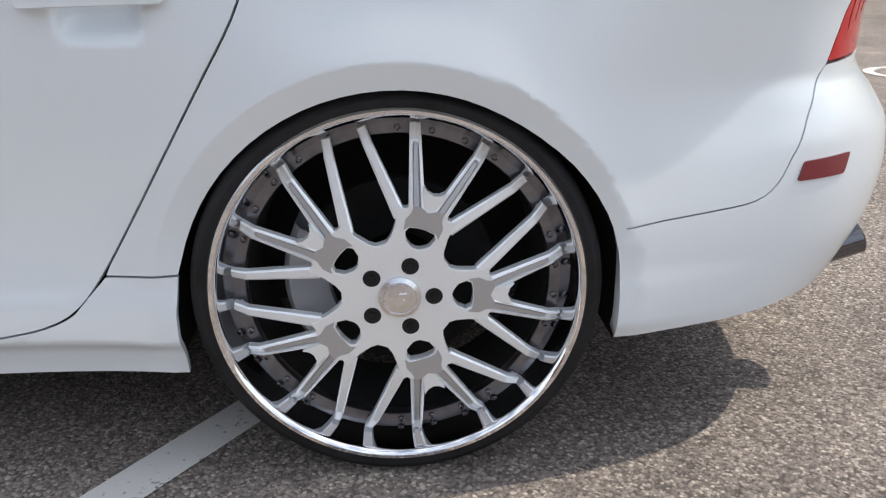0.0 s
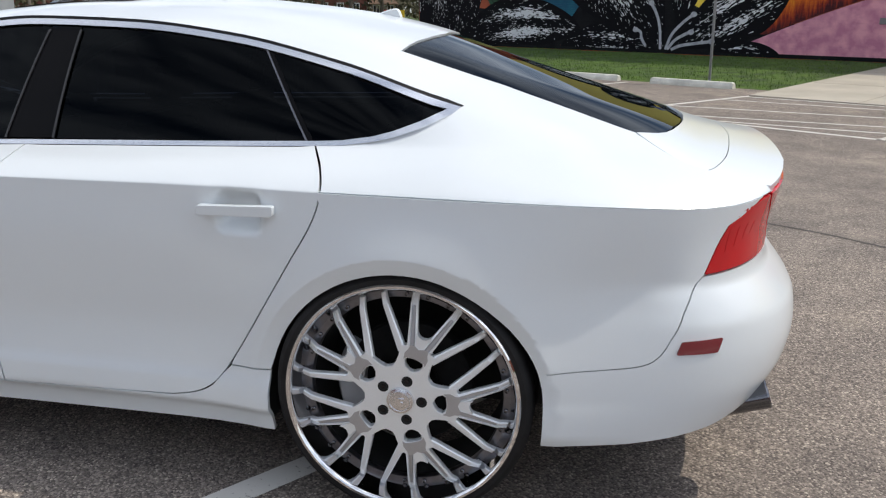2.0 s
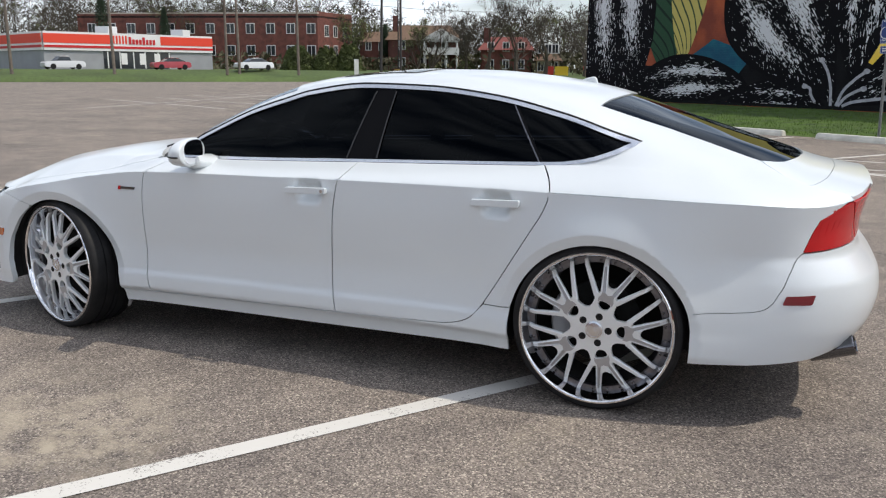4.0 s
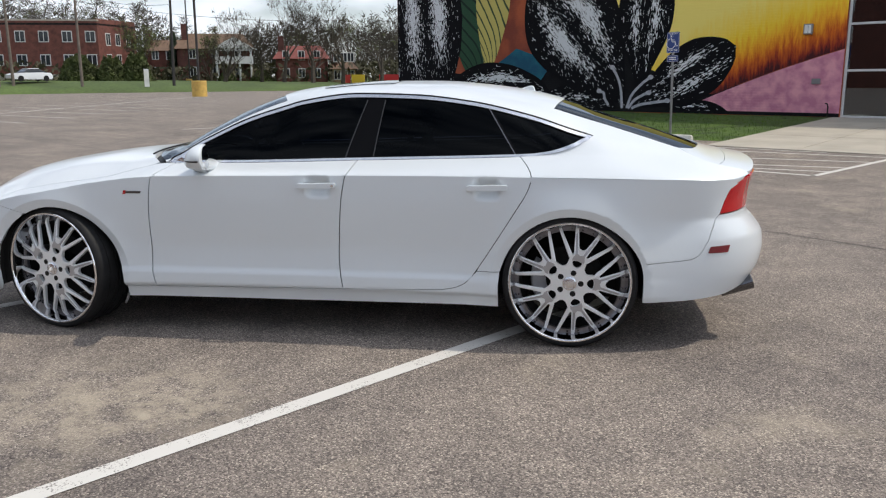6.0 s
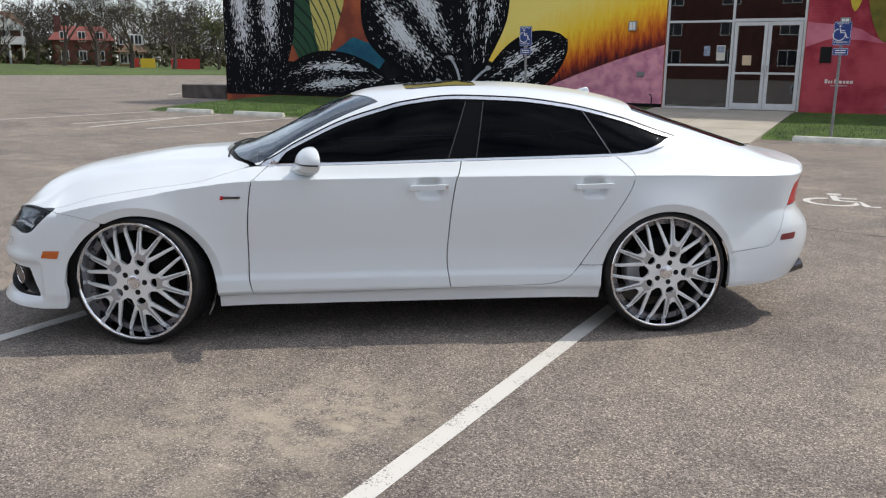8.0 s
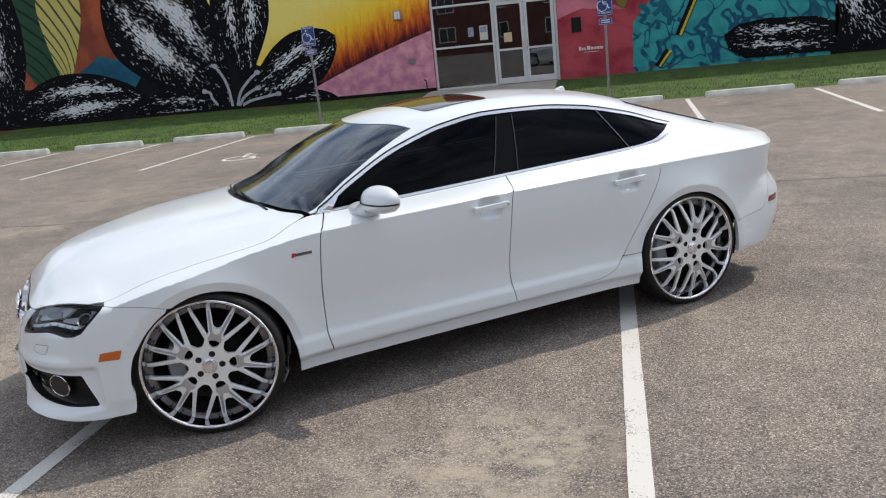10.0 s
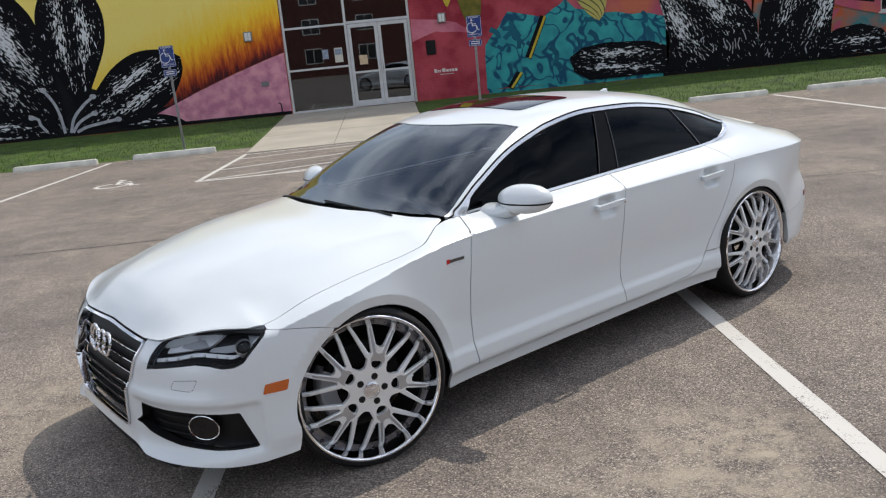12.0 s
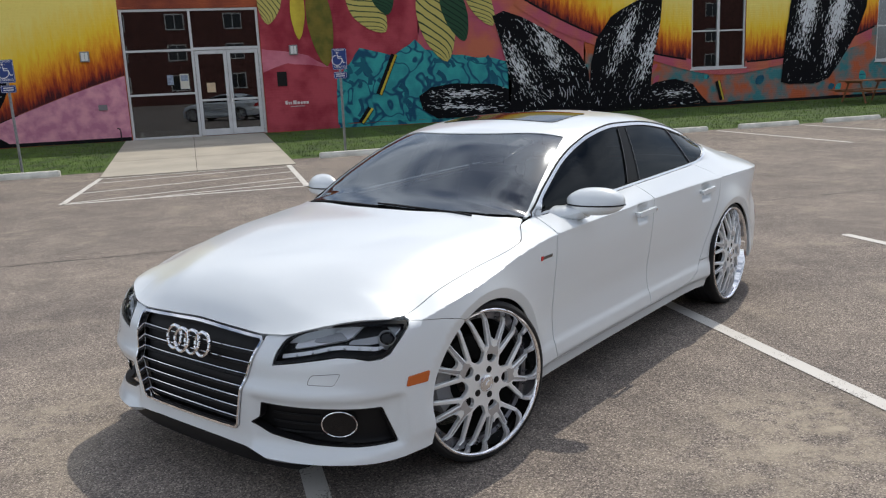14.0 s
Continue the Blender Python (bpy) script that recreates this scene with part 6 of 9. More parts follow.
far_car(-103.5, 14.0, 1.28, 104, (0.55, 0.56, 0.58), "silver pickup parked by the shop", True)
far_car(-95.5, 34.0, 1.28, 98, (0.62, 0.64, 0.66), "white saloon parked by the shop")
far_car(-102.5, 26.0, 1.28, 96, (0.30, 0.02, 0.03), "dark red car parked by the shop")
far_car(-121.5, 70.5, 1.2, 60, (0.05, 0.055, 0.06), "dark car parked beside the houses")
post = tagged(new("marker_post"), "white marker post on the lawn", "post")
solid("plate", post, [(-88.2, 43.8), (-88.0, 44.3), (-88.1, 44.35), (-88.3, 43.85)], 0.6, 2.6, M_WHITEP)
kiosk = tagged(new("shop_sign"), "low red and yellow shop signs beyond the lot", "sign")
for x, y, w, c in ((-96.0, 81.8, 2.0, (0.75, 0.5, 0.03)), (-93.2, 85.0, 4.0, (0.5, 0.02, 0.02)), (-97.0, 80.8, 1.2, (0.5, 0.03, 0.02))):
    solid("panel", kiosk, [(x, y), (x + w * 0.68, y + w * 0.73), (x + w * 0.68 - 0.3, y + w * 0.73 + 0.3), (x - 0.3, y + 0.3)], 0.2, 2.0, mat("sign_panel", c, 0.5))


def south_block():
    """The brick block across the car park that the shop glass mirrors."""
    t = tagged(new("brick_block"), "long three-storey brick building across the car park", "building")
    facade("wall", t, (95, -62), (-48, -62), 0.0, 13.5, M_BRICKD, (2.6, 6.2, 9.8), [0.03 + 0.0475 * k for k in range(20)], 2.2, 1.9)
    solid("roof", t, [(95, -62.4), (-48, -62.4), (-48, -78), (95, -78)], 13.1, 13.5, M_DARK)
    for x in (95, -48):
        solid("end_wall", t, [(x - 0.2, -62.3), (x + 0.2, -62.3), (x + 0.2, -78), (x - 0.2, -78)], 0, 13.1, M_BRICKD)


south_block()


# undergrowth that closes the skyline behind the houses
def thicket():
    rng = random.Random(31)
    v, f = [], []
    for _ in range(9000):
        a, D = rng.uniform(2.02, 3.3), rng.uniform(128, 150)
        top = 2.6 + 1.6 * noise.noise((a * 22, 1.7, 0))
        c = Vector((D * math.cos(a), D * math.sin(a), 1.0 + top * rng.random()))
        e, s = (Vector((rng.uniform(-1, 1), rng.uniform(-1, 1), rng.uniform(-1, 1))).normalized() * k for k in (0.55, 0.28))
        i = len(v)
        v += [c - e, c + s, c + e, c - s]
        f.append((i, i + 1, i + 2, i + 3))
    me = bpy.data.meshes.new("thicket")
    me.from_pydata(v, [], f)
    me.materials.append(mat("brown_undergrowth", (0.075, 0.07, 0.035), 0.9, var=0.5, scale=0.2))
    tagged(new("thicket", me), "brown and green undergrowth behind the houses", "undergrowth", kind="stuff")


thicket()
block = tagged(prism("concrete_block", [(-26.3, 21.9, 0.56), (-23.75, 21.9, 0.56), (-23.75, 23.4, 0.56), (-26.3, 23.4, 0.56)], 0.56, mat("dark_weathered_concrete", (0.11, 0.095, 0.085), 0.9, var=0.4, scale=2.5, bump=0.004, bscale=30), bevel=0.02), "dark weathered concrete block beside the building", "concrete block")


# ---- the car: a pearl-white four-door coupe on polished multi-spoke wheels ----
# Car space: x to the tail with 0 at the rear axle, y = 0 on the centre line, z up. Its near side has y < 0.
def curve(*pts):
    """A smooth curve without overshoot through (x, value) pairs, for arrays."""
    X, Y = np.array(pts, float).T
    h, d = np.diff(X), np.diff(Y) / np.diff(X)
    m = np.zeros(len(X))
    for i in range(1, len(X) - 1):
        if d[i - 1] * d[i] > 0:
            w1, w2 = 2 * h[i] + h[i - 1], h[i] + 2 * h[i - 1]
            m[i] = (w1 + w2) / (w1 / d[i - 1] + w2 / d[i])
    m[0], m[-1] = d[0], d[-1]

    def f(x):
        x = np.clip(np.asarray(x, float), X[0], X[-1])
        i = np.clip(np.searchsorted(X, x) - 1, 0, len(h) - 1)
        t = (x - X[i]) / h[i]
        return ((1 + 2 * t) * (1 - t) ** 2 * Y[i] + t * (1 - t) ** 2 * h[i] * m[i]
                + t * t * (3 - 2 * t) * Y[i + 1] + t * t * (t - 1) * h[i] * m[i + 1])
    return f


R_TYRE, AXLE_F = 0.352, -2.914
ARCH_LIP = 0.044                                 # breadth of the lip round a wheel arch
XF, XR, NF, NR = -2.9, 0.1, 3.4, 3.4           # where the plan starts to round off, and how squarely
half_width = curve((-3.9, 0.945), (-2.9, 0.942), (-2.3, 0.930), (-1.5, 0.922), (-0.7, 0.926), (-0.1, 0.942), (0.2, 0.945), (1.2, 0.94))
bulge = curve((0.10, -0.06), (0.2, -0.045), (0.25, -0.03), (0.29, -0.004), (0.34, -0.006), (0.385, -0.018), (0.48, -0.024), (0.62, -0.010), (0.78, 0.003), (0.9, 0.0), (1.2, 0.0))
nose = curve((0.10, 0.86), (0.19, 0.905), (0.215, 0.905), (0.24, 0.885), (0.30, 0.874), (0.40, 0.877), (0.47, 0.878), (0.52, 0.855), (0.60, 0.834), (0.66, 0.792), (0.68, 0.772), (0.72, 0.72), (0.76, 0.66), (0.9, 0.5))
stern = curve((0.10, 0.80), (0.22, 0.85), (0.34, 0.935), (0.41, 0.972), (0.50, 0.988), (0.57, 0.980), (0.64, 0.932), (0.70, 0.884), (0.78, 0.886), (0.86, 0.902), (0.92, 0.915), (1.1, 0.91))
shoulder_z = curve((-3.9, 0.66), (-3.45, 0.685), (-3.32, 0.712), (-3.1, 0.765), (-2.9, 0.800), (-2.6, 0.852), (-2.3, 0.884), (-1.75, 0.894), (-1.2, 0.900), (-0.55, 0.904), (0.0, 0.902), (0.5, 0.897), (0.8, 0.888), (0.93, 0.902), (1.05, 0.935), (1.2, 0.95))
belt_y = curve((-3.9, 0.45), (-3.6, 0.60), (-3.45, 0.755), (-3.32, 0.853), (-3.1, 0.858), (-2.9, 0.864), (-2.6, 0.877), (-2.53, 0.874), (-2.44, 0.825), (-2.35, 0.768), (-2.28, 0.760), (-1.75, 0.770), (-1.15, 0.777), (-0.55, 0.777), (-0.2, 0.776), (0.1, 0.785), (0.35, 0.765), (0.6, 0.72), (0.85, 0.64), (1.2, 0.45))
belt_z = curve((-3.9, 0.66), (-3.6, 0.722), (-3.45, 0.732), (-3.32, 0.738), (-3.1, 0.795), (-2.9, 0.830), (-2.55, 0.880), (-2.42, 0.915), (-2.28, 0.943), (-1.75, 0.953), (-1.15, 0.971), (-0.55, 0.987), (-0.2, 0.998), (0.1, 1.006), (0.35, 0.992), (0.6, 0.972), (0.85, 0.948), (1.2, 0.925))
rail_y = curve((-3.9, 0.36), (-3.6, 0.45), (-3.2, 0.60), (-2.7, 0.64), (-2.42, 0.70), (-2.28, 0.752), (-2.05, 0.715), (-1.79, 0.668), (-1.6, 0.648), (-1.17, 0.642), (-0.55, 0.645), (-0.23, 0.655), (0.1, 0.655), (0.3, 0.625), (0.6, 0.55), (1.0, 0.42), (1.2, 0.3))
rail_z = curve((-3.9, 0.68), (-3.68, 0.700), (-3.5, 0.772), (-3.2, 0.856), (-2.8, 0.926), (-2.5, 0.945), (-2.28, 0.958), (-2.05, 1.072), (-1.79, 1.192), (-1.6, 1.252), (-1.48, 1.285), (-1.17, 1.322), (-0.86, 1.314), (-0.55, 1.279), (-0.23, 1.206), (0.1, 1.102), (0.35, 1.062), (0.6, 1.018), (0.85, 0.973), (1.0, 0.952), (1.2, 0.92))
top_z = curve((-3.9, 0.68), (-3.74, 0.655), (-3.68, 0.688), (-3.64, 0.727), (-3.58, 0.783), (-3.43, 0.858), (-3.17, 0.916), (-2.8, 0.966), (-2.52, 0.985), (-2.40, 1.015), (-1.82, 1.288), (-1.64, 1.345), (-1.36, 1.374), (-1.07, 1.391), (-0.79, 1.389), (-0.52, 1.369), (-0.31, 1.342), (-0.10, 1.298), (0.0, 1.268), (0.2, 1.200), (0.45, 1.121), (0.68, 1.046), (0.80, 1.003), (0.95, 0.972), (1.05, 0.955), (1.2, 0.93))


def plan_table(n, length, width):
    """Even steps along one rounded corner of the plan: fractions of its length and width, and its arc length."""
    t = np.linspace(0, np.pi / 2, 4000)
    a, b = np.sin(t) ** (2 / n), np.cos(t) ** (2 / n)
    s = np.r_[0, np.cumsum(np.hypot(np.diff(a) * length, np.diff(b) * width))]
    u = np.linspace(0, 1, 600)
    return np.interp(u, s / s[-1], a), np.interp(u, s / s[-1], b), s[-1]


FA, FB, LF = plan_table(NF, 0.885, 0.94)
RA, RB, LR = plan_table(NR, 0.93, 0.94)
k = np.linspace(0, 1, 600)                        # a blunt nose with swept sides
k2 = k + 0.029 * np.sin(np.pi * np.clip((k - 0.3) / 0.7, 0, 1)) ** 2
FA, FB = np.interp(k2, k, FA), np.interp(k2, k, FB)
sweep = np.clip((FA - 0.6) / 0.32, 0, 1)
FA = FA - 0.041 * sweep * sweep * (3 - 2 * sweep)
UF, UR = XF - LF, XR + LR                        # skin coordinate of the middle of the nose and of the tail


def skin(u, z, sink=0.0):
    """The body's flank, wrapped round nose and tail: u runs along the plan (x itself beside the doors), z is the height."""
    u, z = np.broadcast_arrays(np.asarray(u, float), np.asarray(z, float))
    tf, tr = np.clip((XF - u) / LF, 0, 1), np.clip((u - XR) / LR, 0, 1)
    k = np.linspace(0, 1, 600)
    x = np.where(u < XF, XF - nose(z) * np.interp(tf, k, FA), np.where(u > XR, XR + stern(z) * np.interp(tr, k, RA), u))
    f = np.where(u < XF, np.interp(tf, k, FB), np.where(u > XR, np.interp(tr, k, RB), 1.0))
    y = half_width(x) + bulge(z) * np.where(u < XF, np.clip(1 - tf * 2.5, 0, 1), np.where(u > XR, np.clip(1 - tr * 2.5, 0, 1), 1))
    for cx, cz, rx, rz, out, fall in ((-2.885, 0.322, 0.388, 0.388, 0.025, 0.080), (0.0, 0.315, 0.373, 0.388, 0.032, 0.095)):
        # wheel arches: a lip that leans in, a crease, then a hollow fall-off; they fade out towards the sills
        d = np.hypot(x - cx, (z - cz) * rx / rz) - rx - ARCH_LIP
        low = np.clip((z - 0.34) / 0.14, 0, 1)
        y = y + out * np.exp(-(np.maximum(d, 0) / fall) ** 1.1) * (0.6 + 0.4 * low) - 0.24 * low * np.clip(-d, 0, 0.06)
    # the hollow between the rear arch and the bumper
    y = y - 0.026 * np.exp(-((x - 0.56) / 0.17) ** 2 - ((z - 0.66) / 0.14) ** 2)
    for hx in (-0.437, -1.347):                  # scoops behind the door handles
        y = y - 0.044 * np.exp(-((x - hx - 0.002) / 0.058) ** 6 - ((z - 0.842) / 0.046) ** 4)
    zs = shoulder_z(x)
    k = np.clip((z - zs) / np.maximum(belt_z(x) - zs, 1e-4), 0, 1.0)
    k = k * np.clip((u + 4.02) / 0.12, 0, 1)
    y = y + (belt_y(x) / np.maximum(f, 0.3) - y) * k ** 1.2
    # the corner scoop of the front bumper, set back under a brow
    edge = lambda d: 1 / (1 + np.exp(-np.clip(d / 0.006, -30, 30)))
    m = edge((u + 4.022) / 2) * edge(-3.405 - u) * edge(z - 0.262) * edge(0.452 - z)
    x, y = x + np.where(u < XF, 0.020 * m * tf, 0), y - np.where(u < XF, 0.020 * m, 0)
    return np.stack([x, -(y - sink) * f, z], -1)


def shoulder_y(x):
    """Half width along the shoulder line."""
    u = np.where(x < XF, XF - 1e-9, x)
    y = half_width(x) + bulge(shoulder_z(x))
    zs = shoulder_z(x)
    af = np.clip((XF - x) / nose(zs), 0, 1)
    ar = np.clip((x - XR) / stern(zs), 0, 1)
    f = np.where(x < XF, np.interp(af, FA, FB), np.where(x > XR, (1 - ar ** NR) ** (1 / NR), 1.0))
    return y * f


def deck(x, y, lift=0.0):
    """The body from above: bonnet, screens, roof, haunches and boot as one height over the plan."""
    x, y = np.broadcast_arrays(np.asarray(x, float), np.asarray(y, float))
    a = np.abs(y)
    ys, zs = shoulder_y(x), shoulder_z(x)
    ys = np.where(x < -3.3, np.maximum(ys, belt_y(x) + 0.03), ys)
    yb, zb, yr, zr, zt = np.minimum(belt_y(x), ys - 0.01), belt_z(x), rail_y(x), rail_z(x), top_z(x)
    yr = np.minimum(yr, yb - 0.02)
    ym, zm = yr * 0.52, zr + (zt - zr) * 0.80
    z = np.empty_like(a)
    # shoulder to belt
    k = np.clip((ys - a) / (ys - yb), 0, 1)
    zo = zs + (zb - zs) * k ** (1 / 1.2)
    # belt, rail, mid and top: a cubic Hermite in y with matched slopes
    def slope(h0, d0, h1, d1):
        w1, w2 = 2 * h1 + h0, h1 + 2 * h0
        return np.where(d0 * d1 > 0, (w1 + w2) / (w1 / np.where(d0 == 0, 1e-9, d0) + w2 / np.where(d1 == 0, 1e-9, d1)), 0)
    hb, hr, hm = yb - yr, yr - ym, ym
    db, dr, dm = (zr - zb) / hb, (zm - zr) / hr, (zt - zm) / hm
    so = (zb - zs) / (ys - yb) / 1.2
    sb, sr, sm = slope(ys - yb, so, hb, db), slope(hb, db, hr, dr), slope(hr, dr, hm, dm)

    def herm(t, z0, z1, h, m0, m1):
        t = np.clip(t, 0, 1)
        return (1 + 2 * t) * (1 - t) ** 2 * z0 + t * (1 - t) ** 2 * h * m0 + t * t * (3 - 2 * t) * z1 + t * t * (t - 1) * h * m1
    z = np.where(a >= yb, zo, np.where(a >= yr, herm((yb - a) / hb, zb, zr, hb, sb, sr),
        np.where(a >= ym, herm((yr - a) / hr, zr, zm, hr, sr, sm), herm((ym - a) / hm, zm, zt, hm, sm, 0 * sm))))
    z = z - 0.026 * np.clip((-3.50 - x) / 0.15, 0, 1) ** 2 * np.clip((0.60 - a) / 0.16, 0, 1)     # the bonnet rolls over into the grille
    # its front edge comes down flush on the lamps and the grille
    back = np.clip(x - np.interp(a, [0, 0.3, 0.42, 0.5, 0.6, 0.7, 0.8], [-3.635, -3.640, -3.631, -3.615, -3.572, -3.507, -3.407]), 0, 1)
    drop = np.interp(a, [0, 0.2, 0.38, 0.42, 0.46, 0.5, 0.55, 0.6, 0.65, 0.7, 0.75, 0.8, 0.85], [0.017, 0.014, 0.011, 0.011, 0.016, 0.023, 0.024, 0.016, 0.002, -0.008, -0.010, -0.006, 0.0])
    z = z - np.where(x < -3.0, drop * np.exp(-(back / 0.085) ** 1.4), 0)
    return np.stack([x, y, z + lift], -1)


def side_glass(x, z, sink=0.0):
    """The flank above the belt line: side windows and their frames."""
    x, z = np.broadcast_arrays(np.asarray(x, float), np.asarray(z, float))
    zb, zr = belt_z(x), rail_z(x)
    k = (z - zb) / np.maximum(zr - zb, 0.02)
    k = np.clip(k, -0.3, 1.3)
    y = belt_y(x) + (rail_y(x) - belt_y(x)) * k + 0.018 * np.clip(k * (1 - k), 0, 1) * 4 * 0.6
    return np.stack([x, -(y - sink), z], -1)


def resample(poly, step, closed=True):
    out = []
    n = len(poly)
    for i in range(n if closed else n - 1):
        p, q = np.array(poly[i], float), np.array(poly[(i + 1) % n], float)
        k = max(1, int(np.ceil(np.linalg.norm(q - p) / step)))
        out += [p + (q - p) * j / k for j in range(k)]
    if not closed:
        out.append(np.array(poly[-1], float))
    return np.array(out)


def inset(poly, d):
    """The polygon moved inwards by d."""
    P = np.array(poly, float)
    nxt, prv = np.roll(P, -1, 0), np.roll(P, 1, 0)
    area = 0.5 * np.sum(P[:, 0] * nxt[:, 1] - nxt[:, 0] * P[:, 1])
    e1, e2 = P - prv, nxt - P
    e1 /= np.linalg.norm(e1, axis=1)[:, None] + 1e-12
    e2 /= np.linalg.norm(e2, axis=1)[:, None] + 1e-12
    n = np.stack([-(e1 + e2)[:, 1], (e1 + e2)[:, 0]], 1)
    n /= np.linalg.norm(n, axis=1)[:, None] + 1e-9
    c = np.clip(np.sum(n * np.stack([-e1[:, 1], e1[:, 0]], 1), 1), 0.5, 1)
    return P + n * (d / c)[:, None] * np.sign(area)


def panel(name, poly, lift, material, parent, gap=0.0028, step=0.03, edge=0.012, sink=0.0, mirror=False, holes=(), label="", fine_v=1.0, lines=()):
    """A sheet-metal, glass or lens panel: a polygon of a skin's own coordinates laid on that skin, with turned-in edges."""
    from mathutils.geometry import delaunay_2d_cdt
    if fine_v != 1:
        flat, poly = lift, [(p[0], p[1] * fine_v) for p in poly]
        lines = [[(p[0], p[1] * fine_v) for p in ln] for ln in lines]
        lift = lambda u, v: flat(u, v / fine_v)
    rim = [resample(inset(resample(poly, step * 0.6), gap) if gap else poly, step * 0.6)]
    rim += [resample(h, step * 0.6) for h in holes]
    lo, hi = rim[0].min(0), rim[0].max(0)
    pts, edges, off = [], [], 0
    for r in rim:
        pts += [tuple(p) for p in r]
        edges += [(off + i, off + (i + 1) % len(r)) for i in range(len(r))]
        off += len(r)

    def inside(q, ring):
        x, y = ring[:, 0], ring[:, 1]
        x2, y2 = np.roll(x, -1), np.roll(y, -1)
        c = ((y > q[1]) != (y2 > q[1])) & (q[0] < (x2 - x) * (q[1] - y) / (y2 - y + 1e-15) + x)
        return c.sum() % 2 == 1
    allr = np.vstack(rim)
    for ln in lines:                             # creases that the mesh follows
        last = None
        for q in ln:
            ok = inside(q, rim[0]) and not any(inside(q, r) for r in rim[1:]) and np.min(np.sum((np.vstack(rim) - q) ** 2, 1)) > (0.3 * step) ** 2
            if ok:
                pts.append(tuple(q))
                if last is not None:
                    edges.append((last, len(pts) - 1))
            last = len(pts) - 1 if ok else None
    if lines:
        allr = np.vstack([allr] + [np.array(ln) for ln in lines])
    gx, gy = np.arange(lo[0] + step / 2, hi[0], step), np.arange(lo[1] + step / 2, hi[1], step)
    for i, a in enumerate(gx):
        for b in gy:
            q = (a, b)
            if inside(q, rim[0]) and not any(inside(q, r) for r in rim[1:]) and np.min(np.sum((allr - q) ** 2, 1)) > (0.35 * step) ** 2:
                pts.append(q)
    res = delaunay_2d_cdt([Vector(p) for p in pts], edges, [], 1, 1e-7)
    v2, faces = np.array([tuple(v) for v in res[0]]), res[2]
    if holes:
        keep = []
        for f in faces:
            c = v2[list(f)].mean(0)
            if inside(c, rim[0]) and not any(inside(c, r) for r in rim[1:]):
                keep.append(f)
        faces = keep
    P = lift(v2[:, 0], v2[:, 1])
    e = 3e-4
    du = lift(v2[:, 0] + e, v2[:, 1]) - lift(v2[:, 0] - e, v2[:, 1])
    dv = lift(v2[:, 0], v2[:, 1] + e) - lift(v2[:, 0], v2[:, 1] - e)
    N = np.cross(du, dv)
    N /= np.linalg.norm(N, axis=1)[:, None] + 1e-12
    # outwards: away from the car's core
    mid = P.mean(0)
    if np.dot(N.mean(0), mid - np.array([np.clip(mid[0], -2.9, 0.2), 0, 0.6])) < 0:
        N = -N
    P = P - N * sink
    tri = np.array([tuple(f) for f in faces])
    fn = np.cross(P[tri[:, 1]] - P[tri[:, 0]], P[tri[:, 2]] - P[tri[:, 0]])
    flip = np.sum(fn * N[tri[:, 0]], 1) < 0
    tri[flip] = tri[flip][:, ::-1]
    # edges of the sheet, turned in
    cnt = {}
    for f in tri:
        for i in range(3):
            k = (f[i], f[(i + 1) % 3])
            cnt[k] = 1
    bnd = [k for k in cnt if (k[1], k[0]) not in cnt]
    used = sorted({i for k in bnd for i in k})
    base = len(P)
    top = {v: base + i for i, v in enumerate(used)}
    bot = {v: base + len(used) + i for i, v in enumerate(used)}
    V = np.vstack([P, P[used], P[used] - N[used] * edge])
    fl = [tuple(int(i) for i in f) for f in tri] + [(top[b], top[a], bot[a], bot[b]) for a, b in bnd]
    NN = np.vstack([N, N[used], N[used]])
    if mirror:
        V = V * [1, -1, 1]
        NN = NN * [1, -1, 1]
        fl = [f[::-1] for f in fl]
    me = bpy.data.meshes.new(name)
    me.from_pydata(V.tolist(), [], fl)
    me.materials.append(material)
    me.polygons.foreach_set("use_smooth", [i < len(tri) for i in range(len(fl))])
    me.normals_split_custom_set_from_vertices([tuple(n) if i < base else (0, 0, 0) for i, n in enumerate(NN)])
    ob = new(name, me)
    ob.parent = parent
    if label:
        ob["label"] = label
    return ob


car = new("car")
tagged(car, "pearl-white four-door coupe with tinted windows and polished multi-spoke wheels", "car")
car.matrix_world = pose(0, 0, 0, 0, 0, ANG) @ pose(0, 0.92, 0)


def arch(cx, r, a0, a1, n=28, cz=0.31):
    return [(cx + r * math.cos(math.radians(a)), cz + r * math.sin(math.radians(a))) for a in np.linspace(a0, a1, n)]


# shut lines, drawn once and shared by the panels on both their sides
def line_z(f, x0, x1, n=24, dz=0.0):
    return [(x, float(f(x)) + dz) for x in np.linspace(x0, x1, n)]


SEAM_A = smooth_line([(-2.205, 0.952), (-2.262, 0.905), (-2.292, 0.865), (-2.315, 0.665), (-2.318, 0.45), (-2.318, 0.354), (-2.299, 0.264)], 24)
SEAM_B = smooth_line([(-1.155, 0.972), (-1.180, 0.92), (-1.199, 0.88), (-1.222, 0.74), (-1.238, 0.56), (-1.243, 0.42), (-1.222, 0.279)], 24)
SEAM_C = smooth_line([(-0.275, 0.998), (-0.228, 0.948), (-0.208, 0.898), (-0.232, 0.82), (-0.295, 0.714), (-0.423, 0.508), (-0.502, 0.387), (-0.550, 0.334), (-0.605, 0.307), (-0.675, 0.292)], 36)
ARCH_R = [(-0.374, 0.205), (-0.374, 0.33)] + [(0.373 * math.cos(radians(a)), 0.315 + 0.388 * math.sin(radians(a))) for a in np.linspace(173, 7, 34)] + [(0.378, 0.31), (0.392, 0.238)]
